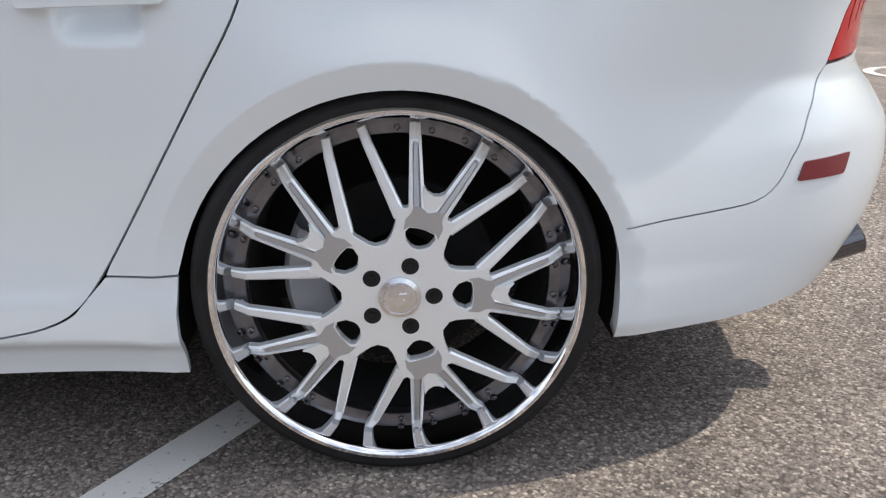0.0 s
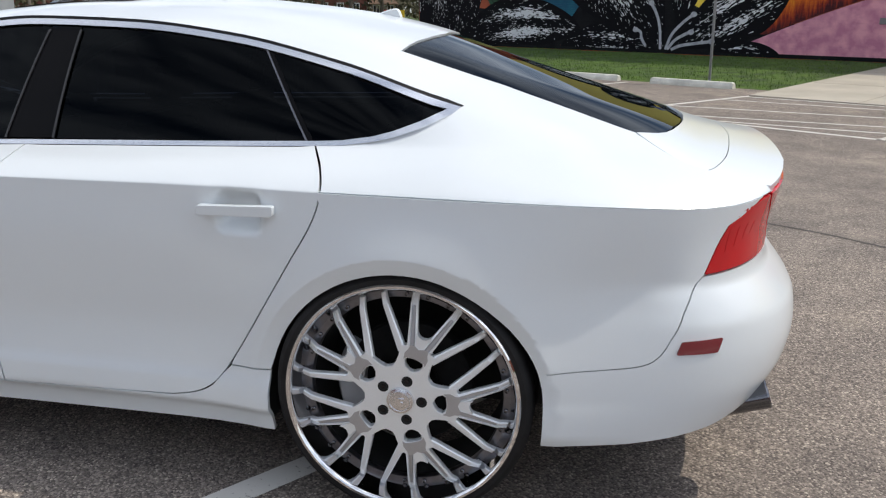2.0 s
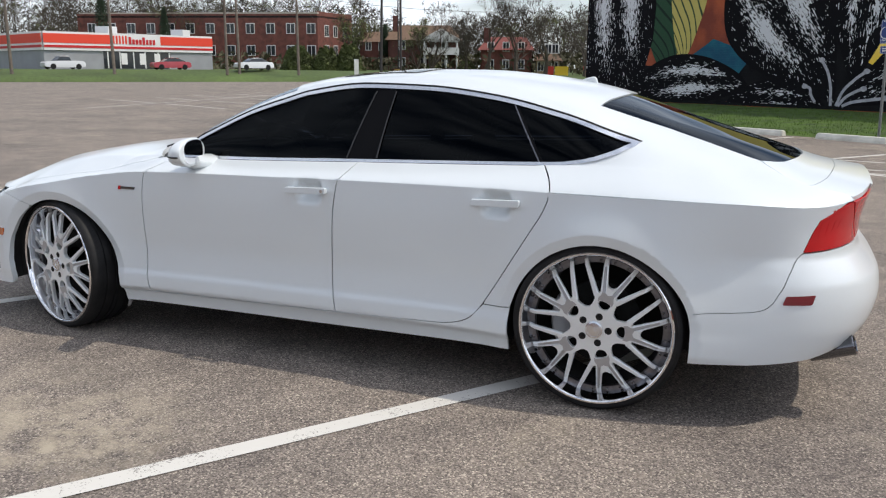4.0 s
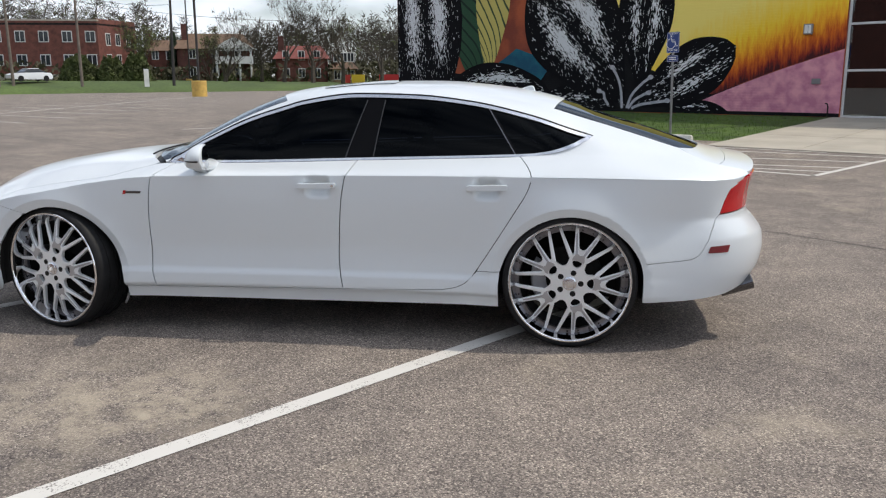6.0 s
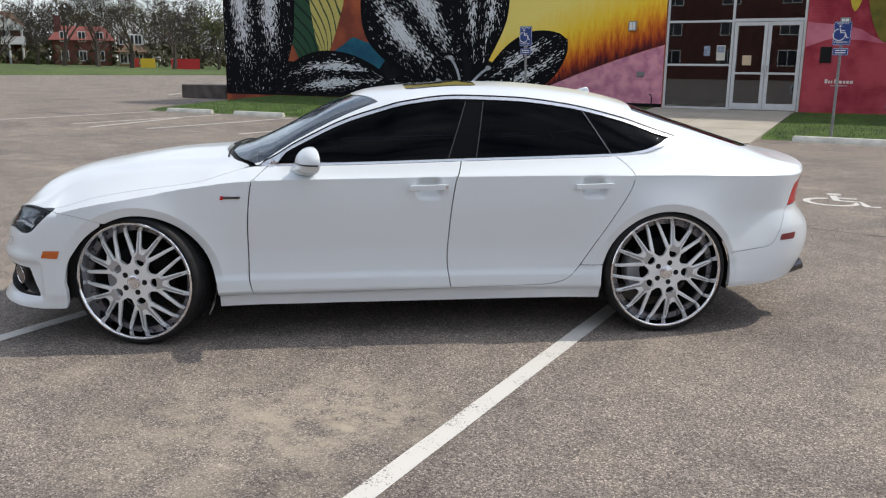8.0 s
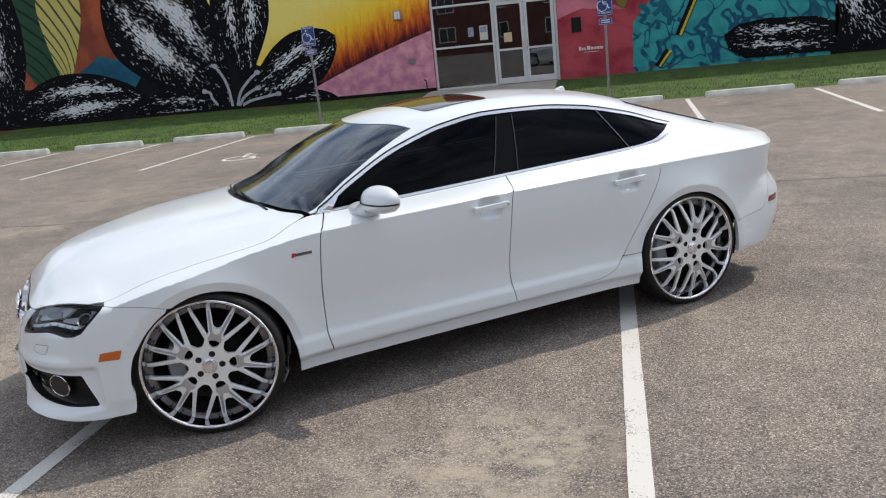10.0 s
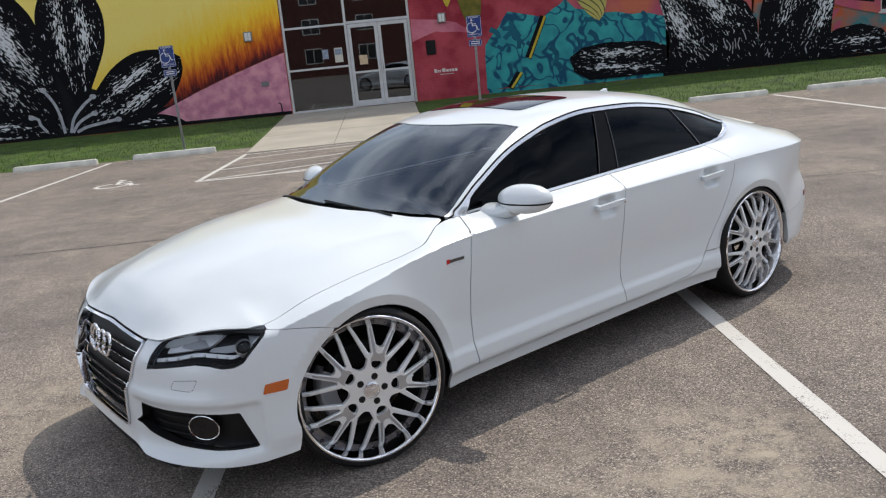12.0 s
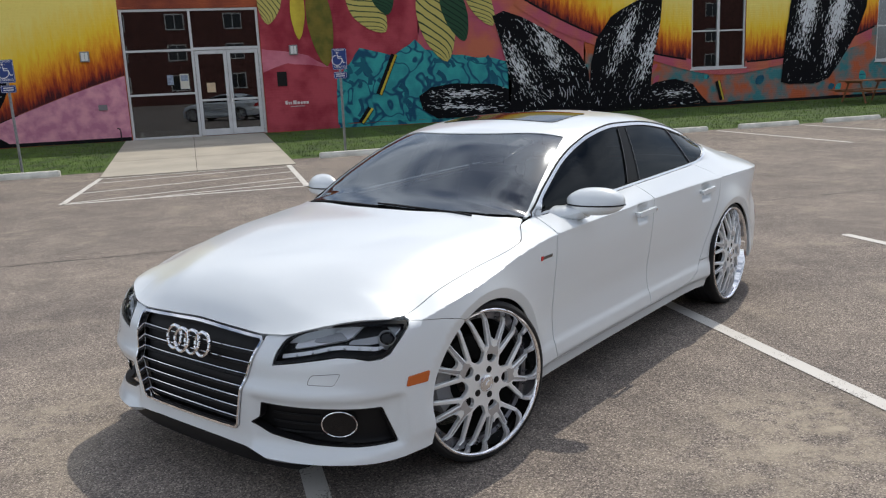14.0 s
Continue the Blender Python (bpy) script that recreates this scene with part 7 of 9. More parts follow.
ARCH_F = [(-3.262, 0.212), (-3.264, 0.31)] + arch(-2.885, 0.388, 176, 12, 34, cz=0.322) + [(-2.490, 0.33), (-2.478, 0.198)]


CREASE = [line_z(shoulder_z, -2.9, 0.4, 150, d) for d in (0.011, 0.003, -0.003, -0.011)]
ROUND_R = [[((0.373 + ARCH_LIP + d) * math.cos(radians(t)), 0.315 + (0.388 + ARCH_LIP + d) * math.sin(radians(t))) for t in np.linspace(172, 8, 80)] for d in (0.011, 0.003, -0.003, -0.011)]
ROUND_F = [arch(-2.885, 0.388 + ARCH_LIP + d, 172, 8, 80, cz=0.322) for d in (0.011, 0.003, -0.003, -0.011)]


def u_across(y):
    """Skin coordinate on the blunt nose at half width y."""
    return float(XF - LF * np.interp(-y / 0.945, -FB, np.linspace(0, 1, 600)))


def both(name, poly, lift, material, parent_of=None, **k):
    """A part on the near and on the far side of the car."""
    return [panel(name, poly, lift, material, car if parent_of is None else parent_of[i], mirror=bool(i), **k) for i in (0, 1)]


def around(u, z, sink=0.0):
    """The wrapped skin carried on past the middle of nose and tail to the far side."""
    u = np.asarray(u, float)
    far_f, far_r = u < UF, u > UR
    p = skin(np.where(far_f, 2 * UF - u, np.where(far_r, 2 * UR - u, u)), z, sink)
    p[..., 1] = np.where(far_f | far_r, -p[..., 1], p[..., 1])
    return p


def full(half, mid):
    """A closed outline from its near half, mirrored about the middle u = mid."""
    return list(half) + [(2 * mid - p[0], p[1]) for p in half[::-1]]


def lid(x, y):
    """The boot lid, which crowns across."""
    x, y = np.broadcast_arrays(np.asarray(x, float), np.asarray(y, float))
    c = np.interp(x, [0.57, 0.75, 0.95, 1.1], [0.185, 0.152, 0.14, 0.09])
    return np.stack([x, y, top_z(x) - c * y * y], -1)


def tail_x(y):
    """Plan of the lid's rear edge."""
    return XR + 0.912 * (1 - np.minimum(np.abs(y) / 0.935, 1) ** NR) ** (1 / NR)


door_low_f = [(-2.299, 0.264), (-1.745, 0.270), (-1.222, 0.279)]
front_doors = both("front_door", SEAM_A + door_low_f[1:] + SEAM_B[::-1][1:] + line_z(belt_z, -1.155, -2.205)[1:-1], skin, M_PAINT, step=0.013, lines=CREASE)
rear_doors = both("rear_door", SEAM_B + [(-0.95, 0.284), (-0.675, 0.292)] + SEAM_C[::-1][1:] + line_z(belt_z, -0.275, -1.155)[1:-1], skin, M_PAINT, step=0.013, lines=CREASE)
wing_low = [p for p in ARCH_F if p[0] > -3.06 and p[1] > 0.27]
SEAM_BUMPER_F = smooth_line([(-3.058, 0.672), (-3.12, 0.694), (-3.22, 0.714), (-3.315, 0.726)], 10)
def u_front(x, z):
    """Skin coordinate of a point given by its x, ahead of the front axle."""
    us = np.linspace(XF - 0.75 * LF, XF, 400)
    return float(np.interp(x, skin(us, z)[:, 0], us)) if x < XF else x


CREASE_F = [[(u_front(x, float(shoulder_z(x))), float(shoulder_z(x)) + d) for x in np.linspace(-3.38, -2.2, 70)] for d in (0.011, 0.003, -0.003, -0.011)]
SEAM_BUMPER_F = [(u_front(x, z), z) for x, z in SEAM_BUMPER_F]
wing_top = [(u_front(x, float(belt_z(x))), float(belt_z(x))) for x in np.linspace(-3.312, -2.35, 44)]
both("front_wing", [(-2.485, 0.266)] + wing_low[::-1] + SEAM_BUMPER_F + wing_top + line_z(belt_z, -2.33, -2.215, 5) + SEAM_A[1:], skin, M_PAINT, step=0.018, fine_v=6.0, lines=CREASE_F + ROUND_F)
both("side_skirt", [(-2.478, 0.262), (-2.478, 0.198), (-1.44, 0.199), (-0.374, 0.205), (-0.374, 0.33), (-0.366, 0.400), (-0.490, 0.398)] + SEAM_C[-9:] + [(-1.222, 0.277), (-1.745, 0.268), (-2.299, 0.262)], skin, M_PAINT, edge=0.012, step=0.02, gap=0.0012)
# rear quarter: flank below the shoulder, haunch and pillar above it
SEAM_BUMPER_R = smooth_line([(0.345, 0.462), (0.42, 0.470), (0.506, 0.477), (0.590, 0.488), (0.632, 0.515), (0.665, 0.567), (0.722, 0.636), (0.81, 0.711)], 24)
low_c = [p for p in SEAM_C if p[1] < 0.888 and p[1] > 0.40]
quarter_arch = [p for p in ARCH_R if p[1] > 0.41 and p[0] < 0.36]
u_at = lambda x, z: float(np.interp(x, skin(np.linspace(XR, UR, 400), z)[:, 0], np.linspace(XR, UR, 400))) if x > XR else x
crest = [(u_at(x, float(shoulder_z(x))), float(shoulder_z(x))) for x in np.linspace(0.90, -0.219, 44)]
both("rear_quarter", low_c + [(-0.490, 0.3995), (-0.366, 0.4015)] + quarter_arch + SEAM_BUMPER_R[1:] + [(0.838, 0.775), (0.866, 0.836), (0.91, 0.855)] + crest, skin, M_PAINT, gap=0.0015, step=0.014, lines=ROUND_R)
GLASS_R = [(-0.103, -0.500), (0.05, -0.487), (0.2, -0.486), (0.406, -0.512), (0.576, -0.538)]
LID_SEAM = smooth_line([(0.576, -0.545), (0.667, -0.640), (0.71, -0.667), (0.76, -0.679), (0.83, -0.674), (0.925, -0.655)], 16)
haunch = [(x, -float(shoulder_y(x)) + 0.001) for x in np.linspace(-0.2145, 0.93, 50)] + LID_SEAM[::-1] + GLASS_R[::-1] + [(-0.103, -0.60), (-0.103, -0.652)]
haunch += [(x, -float(rail_y(x))) for x in (0.0, 0.06)] + [(0.105, -0.655), (0.085, -0.672), (0.01, -0.722), (-0.11, -0.765), (-0.19, -0.774), (-0.2715, -0.777)] + [(x + 0.0030, float(skin(x, z)[1])) for x, z in SEAM_C if 0.90 < z < 0.985]
both("haunch", haunch, deck, M_PAINT, gap=0.0, step=0.02)
# roof with its screen pillars
roof_half = [(-2.275, -0.752)] + [(x, -float(rail_y(x))) for x in np.linspace(-2.24, -0.103, 50)] + [(-0.103, -0.56), (-0.103, -0.500), (-0.07, -0.30), (-0.045, -0.12)]
screen_edge = smooth_line([(-2.285, -0.742), (-2.05, -0.690), (-1.80, -0.628), (-1.606, -0.574)], 16)
screen_top = smooth_line([(-1.606, -0.574), (-1.69, -0.36), (-1.745, -0.17), (-1.762, 0.0)], 10)
inner = screen_edge + screen_top[1:-1]
panel("roof", roof_half + [(x, -y) for x, y in roof_half[::-1]] + [(x, -y) for x, y in inner] + [(-1.762, 0.0)] + inner[::-1], deck, M_PAINT, car, gap=0.0)
base = smooth_line([(-2.285, -0.742), (-2.38, -0.60), (-2.455, -0.30), (-2.475, 0.0)], 10)
pane = base[::-1][:-1] + screen_edge + screen_top[1:-1]
panel("windscreen", pane[1:] + [screen_top[-1]] + [(x, -y) for x, y in pane[::-1]], deck, M_SCREEN, car, gap=0.0, sink=0.004, edge=0.004, label="tinted windscreen")
top_r = [(-0.103, -0.497), (-0.07, -0.30), (-0.045, -0.12)]
low_r = smooth_line([(0.576, -0.535), (0.664, -0.440), (0.722, -0.22), (0.742, 0.0)], 10)
pane = top_r[::-1] + GLASS_R[1:] + low_r[1:-1]
panel("rear_window", pane + [low_r[-1]] + [(x, -y) for x, y in pane[::-1]], deck, M_TINT, car, gap=0.003, sink=0.006, edge=0.004, label="dark tinted rear window")
# bonnet
hood_edge = [(x, -float(belt_y(x))) for x in np.linspace(-3.305, -2.36, 30)] + [(-2.312, -0.755)]
below = np.array([skin(u, z) for u, z in resample([(UF + 0.001, 0.688), (u_across(0.400), 0.677), (u_across(0.45), 0.681), (-3.935, 0.683), (-3.905, 0.689), (-3.86, 0.713), (-3.784, 0.729), (-3.65, 0.737), (-3.53, 0.737), (-3.424, 0.730)], 0.01, closed=False)])
hood_front = [(float(np.interp(y, -below[:, 1], below[:, 0])) - 0.004, -float(y)) for y in np.linspace(0.0, 0.83, 30)] + [(-3.315, -0.853)]
hood_rear = smooth_line([(-2.312, -0.755), (-2.355, -0.70), (-2.42, -0.58), (-2.497, -0.25), (-2.515, 0.0)], 12)
hood_half = hood_front + hood_edge[1:] + hood_rear[1:-1]
panel("bonnet", hood_half[1:] + [hood_rear[-1]] + [(x, -y) for x, y in hood_half[::-1]], deck, M_PAINT, car, edge=0.045, step=0.015, gap=0.0016)
nose_y = np.linspace(0.0, 0.852, 48)
hood_line = np.array([deck(x, y) for x, y in resample(hood_front, 0.01, closed=False)])
hood_line[:, 2] -= 0.004
bm = bmesh.new()
rows = []
for y in list(-nose_y[:0:-1]) + list(nose_y):
    hi = [float(np.interp(abs(y), -hood_line[:, 1], hood_line[:, k])) for k in (0, 2)]
    lo = [float(np.interp(abs(y), -below[:, 1], below[:, k])) for k in (0, 2)]
    lo[1] = min(lo[1], hi[1] - 0.002)
    mid = (min(hi[0], lo[0]) * 0.5 + (hi[0] + lo[0]) * 0.25 - 0.001, (hi[1] + lo[1]) / 2)
    rows.append([bm.verts.new((p[0], y, p[1])) for p in (hi, mid, lo)])
for a, b in zip(rows, rows[1:]):
    for k in (0, 1):
        bm.faces.new((a[k], a[k + 1], b[k + 1], b[k]))
bmesh.ops.recalc_face_normals(bm, faces=bm.faces)
link("bonnet_lip", bm, M_DARK, car, angle=60)
panel("cowl", [(-2.60, -0.5), (-2.36, -0.72), (-2.29, -0.735), (-2.29, 0.735), (-2.36, 0.72), (-2.60, 0.5)], lambda x, y: deck(x, y, -0.022), M_BLACK, car)
# boot lid and its lip
spoiler = smooth_line([(0.752, -0.672), (0.79, -0.60), (0.835, -0.45), (0.868, -0.2), (0.875, 0.0)], 14)
front_lid = low_r[::-1][1:] + LID_SEAM[1:10] + spoiler[1:-1]
panel("boot_lid", [low_r[-1]] + front_lid + [spoiler[-1]] + [(x, -y) for x, y in front_lid[::-1]], lid, M_PAINT, car, gap=0.0012)
lip = spoiler[:-1][::-1] + LID_SEAM[10:] + [(float(tail_x(y)), y) for y in np.linspace(-0.65, -0.04, 16)]
panel("spoiler_lip", [spoiler[-1]] + lip + [(float(tail_x(0)), 0.0)] + [(x, -y) for x, y in lip[::-1]], lid, M_PAINT, car, edge=0.02, gap=0.0012)
# bumpers
LAMP = [(-3.930, 0.583), (-3.924, 0.636), (-3.905, 0.688), (-3.86, 0.712), (-3.784, 0.728), (-3.65, 0.736), (-3.53, 0.736), (-3.424, 0.729), (-3.445, 0.675), (-3.476, 0.622), (-3.51, 0.609), (-3.56, 0.608), (-3.62, 0.620), (-3.681, 0.624), (-3.764, 0.611)]
bumper_arch = [p for p in ARCH_F if p[0] < -3.06]
lamp_low = LAMP[8:] + LAMP[:3]
GRILLE = [(-4.44, 0.304), (u_across(0.307), 0.306), (u_across(0.325), 0.322), (u_across(0.362), 0.47), (u_across(0.411), 0.645), (u_across(0.413), 0.664), (u_across(0.400), 0.676), (-4.44, 0.688)]
half_f = GRILLE[:-2] + [(u_across(0.415), 0.682), (-3.935, 0.685)] + lamp_low[::-1] + [(-3.424, 0.727)] + SEAM_BUMPER_F[::-1][1:] + bumper_arch[::-1] + [(-3.40, 0.205), (-3.62, 0.215), (-3.95, 0.222), (-4.08, 0.244), (-4.25, 0.250), (-4.44, 0.250)]
VENT = rounded([(u_across(0.388), 0.347), (u_across(0.435), 0.372), (u_across(0.450), 0.436), (-3.70, 0.430), (-3.485, 0.422), (-3.428, 0.270), (-3.60, 0.272), (-3.76, 0.283), (-3.945, 0.309)], 0.010)
VENT2 = [(2 * UF - u, z) for u, z in VENT]
front_bumper = panel("front_bumper", full(half_f, UF), around, M_PAINT, car, edge=0.03, step=0.02, gap=0.0015, holes=(VENT, VENT2))
half_r = [(UR - 0.03, 0.735), (1.35, 0.732), (1.20, 0.722), (1.0, 0.716), (0.81, 0.709)] + SEAM_BUMPER_R[::-1][1:] + [(0.358, 0.42), (0.368, 0.37), (0.380, 0.31), (0.390, 0.258), (0.62, 0.265), (0.88, 0.282), (1.04, 0.312), (1.15, 0.332), (1.35, 0.342), (UR - 0.03, 0.345)]
rear_bumper = panel("rear_bumper", full(half_r, UR), around, M_PAINT, car, edge=0.03, step=0.025, gap=0.0015)
panel("boot_face", full([(UR - 0.03, 0.945), (1.40, 0.928), (1.37, 0.74), (UR - 0.03, 0.74)], UR), around, M_PAINT, car, gap=0.0015)
splitter = full([(-4.44, 0.247), (-4.25, 0.247), (-4.08, 0.241), (-3.95, 0.218), (-3.75, 0.210), (-3.85, 0.165), (-4.1, 0.160), (-4.44, 0.160)], UF)
panel("splitter", splitter, lambda u, z: around(u, z) * [0.985, 1, 1], M_BLACK, front_bumper, gap=0.0, edge=0.02)
diffuser = full([(UR - 0.03, 0.342), (1.35, 0.339), (1.15, 0.328), (1.0, 0.300), (1.05, 0.26), (UR - 0.03, 0.24)], UR)
panel("diffuser", diffuser, lambda u, z: around(u, z) * [0.96, 1, 1], M_BLACK, rear_bumper, gap=0.0, edge=0.02)
# dark inner shells behind the shut lines
shell = [(-2.475, 0.21), (-0.40, 0.215), (-0.40, 0.42), (-0.18, 0.80), (-0.15, 0.90), (-0.25, 0.955), (-2.2, 0.93), (-2.45, 0.84), (-2.42, 0.55)]
both("inner_shell", shell, lambda u, z: skin(u, z, 0.035), M_DARK, gap=0.0, step=0.05)
panel("nose_shell", full([(-4.44, 0.72), (-3.95, 0.70), (-3.45, 0.70), (-3.30, 0.65), (-3.30, 0.25), (-4.44, 0.25)], UF), lambda u, z: around(u, z, 0.0) * [0.972, 0.93, 1], M_DARK, car, gap=0.0, step=0.05)
panel("tail_shell", full([(UR - 0.03, 0.92), (1.0, 0.87), (0.6, 0.86), (0.42, 0.60), (0.42, 0.28), (UR - 0.03, 0.34)], UR), lambda u, z: around(u, z, 0.0) * [0.955, 0.94, 1], M_DARK, car, gap=0.0, step=0.05)
panel("bonnet_shell", [(-3.62, -0.45), (-3.25, -0.80), (-2.55, -0.83), (-2.40, -0.70), (-2.40, 0.70), (-2.55, 0.83), (-3.25, 0.80), (-3.62, 0.45)], lambda x, y: deck(x, y, -0.03), M_DARK, car, gap=0.0, step=0.06)
panel("boot_shell", [(0.60, -0.50), (0.72, -0.64), (0.90, -0.62), (0.98, 0.0), (0.90, 0.62), (0.72, 0.64), (0.60, 0.50), (0.76, 0.0)], lambda x, y: lid(x, y) - [0, 0, 0.03], M_DARK, car, gap=0.0, step=0.06)


# ---- windows and their bright frame ----
rail_in = lambda x, d: (x, float(rail_z(x)) - d)
FRONT_W = [(-2.165, 0.958)] + [rail_in(x, 0.020) for x in np.linspace(-2.12, -1.115, 24)] + [(-1.222, 0.984), (-1.5, 0.974), (-1.8, 0.966)]
REAR_W = [(-1.078, 0.988), (-1.022, 1.300)] + [rail_in(x, 0.020) for x in np.linspace(-0.98, -0.446, 14)] + [(-0.296, 1.006), (-0.6, 1.0)]
QUARTER_W = [(-0.283, 1.008), (-0.428, 1.236 - 0.004)] + [rail_in(x, 0.020) for x in np.linspace(-0.39, 0.03, 12)] + [(0.064, 1.094), (0.005, 1.066), (-0.06, 1.042), (-0.114, 1.027), (-0.2, 1.014)]
PILLAR_B = [(-1.228, 0.984), (-1.118, 1.300), (-1.07, 1.302), (-1.018, 1.300), (-1.072, 0.988)]
PILLAR_C = [(-0.299, 1.006), (-0.446, 1.240), (-0.428, 1.237), (-0.280, 1.008)]
for nm, poly in (("front_side_window", FRONT_W), ("rear_side_window", REAR_W), ("quarter_window", QUARTER_W)):
    both(nm, poly, side_glass, M_TINT, gap=0.001, sink=0.007, edge=0.004)
for nm, poly in (("door_pillar", PILLAR_B), ("quarter_pillar", PILLAR_C)):
    both(nm, poly, side_glass, M_PILLAR, gap=0.0025, sink=0.004)
for x0, z0, x1, z1 in ((-1.228, 0.986, -1.122, 1.290), (-1.073, 0.990, -1.022, 1.290)):
    both("pillar_trim", [(x0, z0), (x1, z1), (x1 + 0.005, z1), (x0 + 0.006, z0)], lambda x, z: side_glass(x, z, -0.001), M_TRIMDK, gap=0.0, step=0.03, edge=0.003)
both("divider_trim", [(-0.302, 1.006), (-0.449, 1.240), (-0.444, 1.240), (-0.296, 1.006)], lambda x, z: side_glass(x, z, -0.001), M_FLANGE, gap=0.0, step=0.03, edge=0.003)
frame_out = [(-2.255, 0.946)] + [rail_in(x, -0.001) for x in np.linspace(-2.235, 0.06, 60)] + [(0.105, 1.098), (0.085, 1.082), (0.01, 1.048), (-0.06, 1.024), (-0.12, 1.010), (-0.2, 0.999)] + line_z(belt_z, -0.28, -2.23, 30, -0.001)
frame_in = [(-2.168, 0.957)] + [rail_in(x, 0.018) for x in np.linspace(-2.12, 0.03, 56)] + [(0.070, 1.094), (0.005, 1.064), (-0.06, 1.040), (-0.114, 1.025), (-0.2, 1.012)] + line_z(belt_z, -0.28, -2.14, 30, 0.012)
seal_out = [(-2.255, 0.949)] + [rail_in(x, -0.0065) for x in np.linspace(-2.235, 0.06, 60)] + [(0.1105, 1.1010), (0.105, 1.098)]
both("window_seal", seal_out + [rail_in(x, 0.002) for x in np.linspace(0.06, -2.235, 60)], lambda x, z: side_glass(x, z, -0.0022), M_BLACK, gap=0.0, step=0.03, edge=0.006)
both("window_frame", frame_out, lambda x, z: side_glass(x, z, -0.002), M_SATIN, gap=0.0, step=0.03, holes=(frame_in,), label="satin aluminium window surround")
panel("sunroof", rounded([(-1.44, -0.41), (-1.02, -0.40), (-1.02, 0.40), (-1.44, 0.41)], 0.05), lambda x, y: deck(x, y, 0.004), M_GLOSSBLK, car, gap=0.0, edge=0.008, label="dark glass sunroof")


# ---- lamps, grille and small fittings on the skin ----
def on_skin(u, z, out=0.0):
    """A point on the wrapped skin, its outward normal and two tangents."""
    p = around(u, z)
    du, dz = around(u + 1e-3, z) - around(u - 1e-3, z), around(u, z + 1e-3) - around(u, z - 1e-3)
    n = Vector(np.cross(du, dz)).normalized()
    if n.dot(Vector(p) - Vector((-1.4, 0, 0.5))) < 0:
        n = -n
    return Vector(p) + n * out, n


def seat_on(u, z, out=0.0):
    """The pose of a small thing on the skin: its z looks outwards, its y upwards."""
    p, n = on_skin(u, z, out)
    up = (Vector((0, 0, 1)) - n * n.z).normalized()
    side = up.cross(n)
    return Matrix.Translation(p) @ Matrix((side, up, n)).transposed().to_4x4()


FLIP = Matrix.Diagonal((1, -1, 1, 1))


def flipped(bm, far):
    if far:
        bmesh.ops.transform(bm, matrix=FLIP, verts=bm.verts)
        bmesh.ops.reverse_faces(bm, faces=bm.faces)
    return bm


M_LENS2 = mat("frosted_diode", (0.85, 0.86, 0.88), 0.15, coat=0.5)


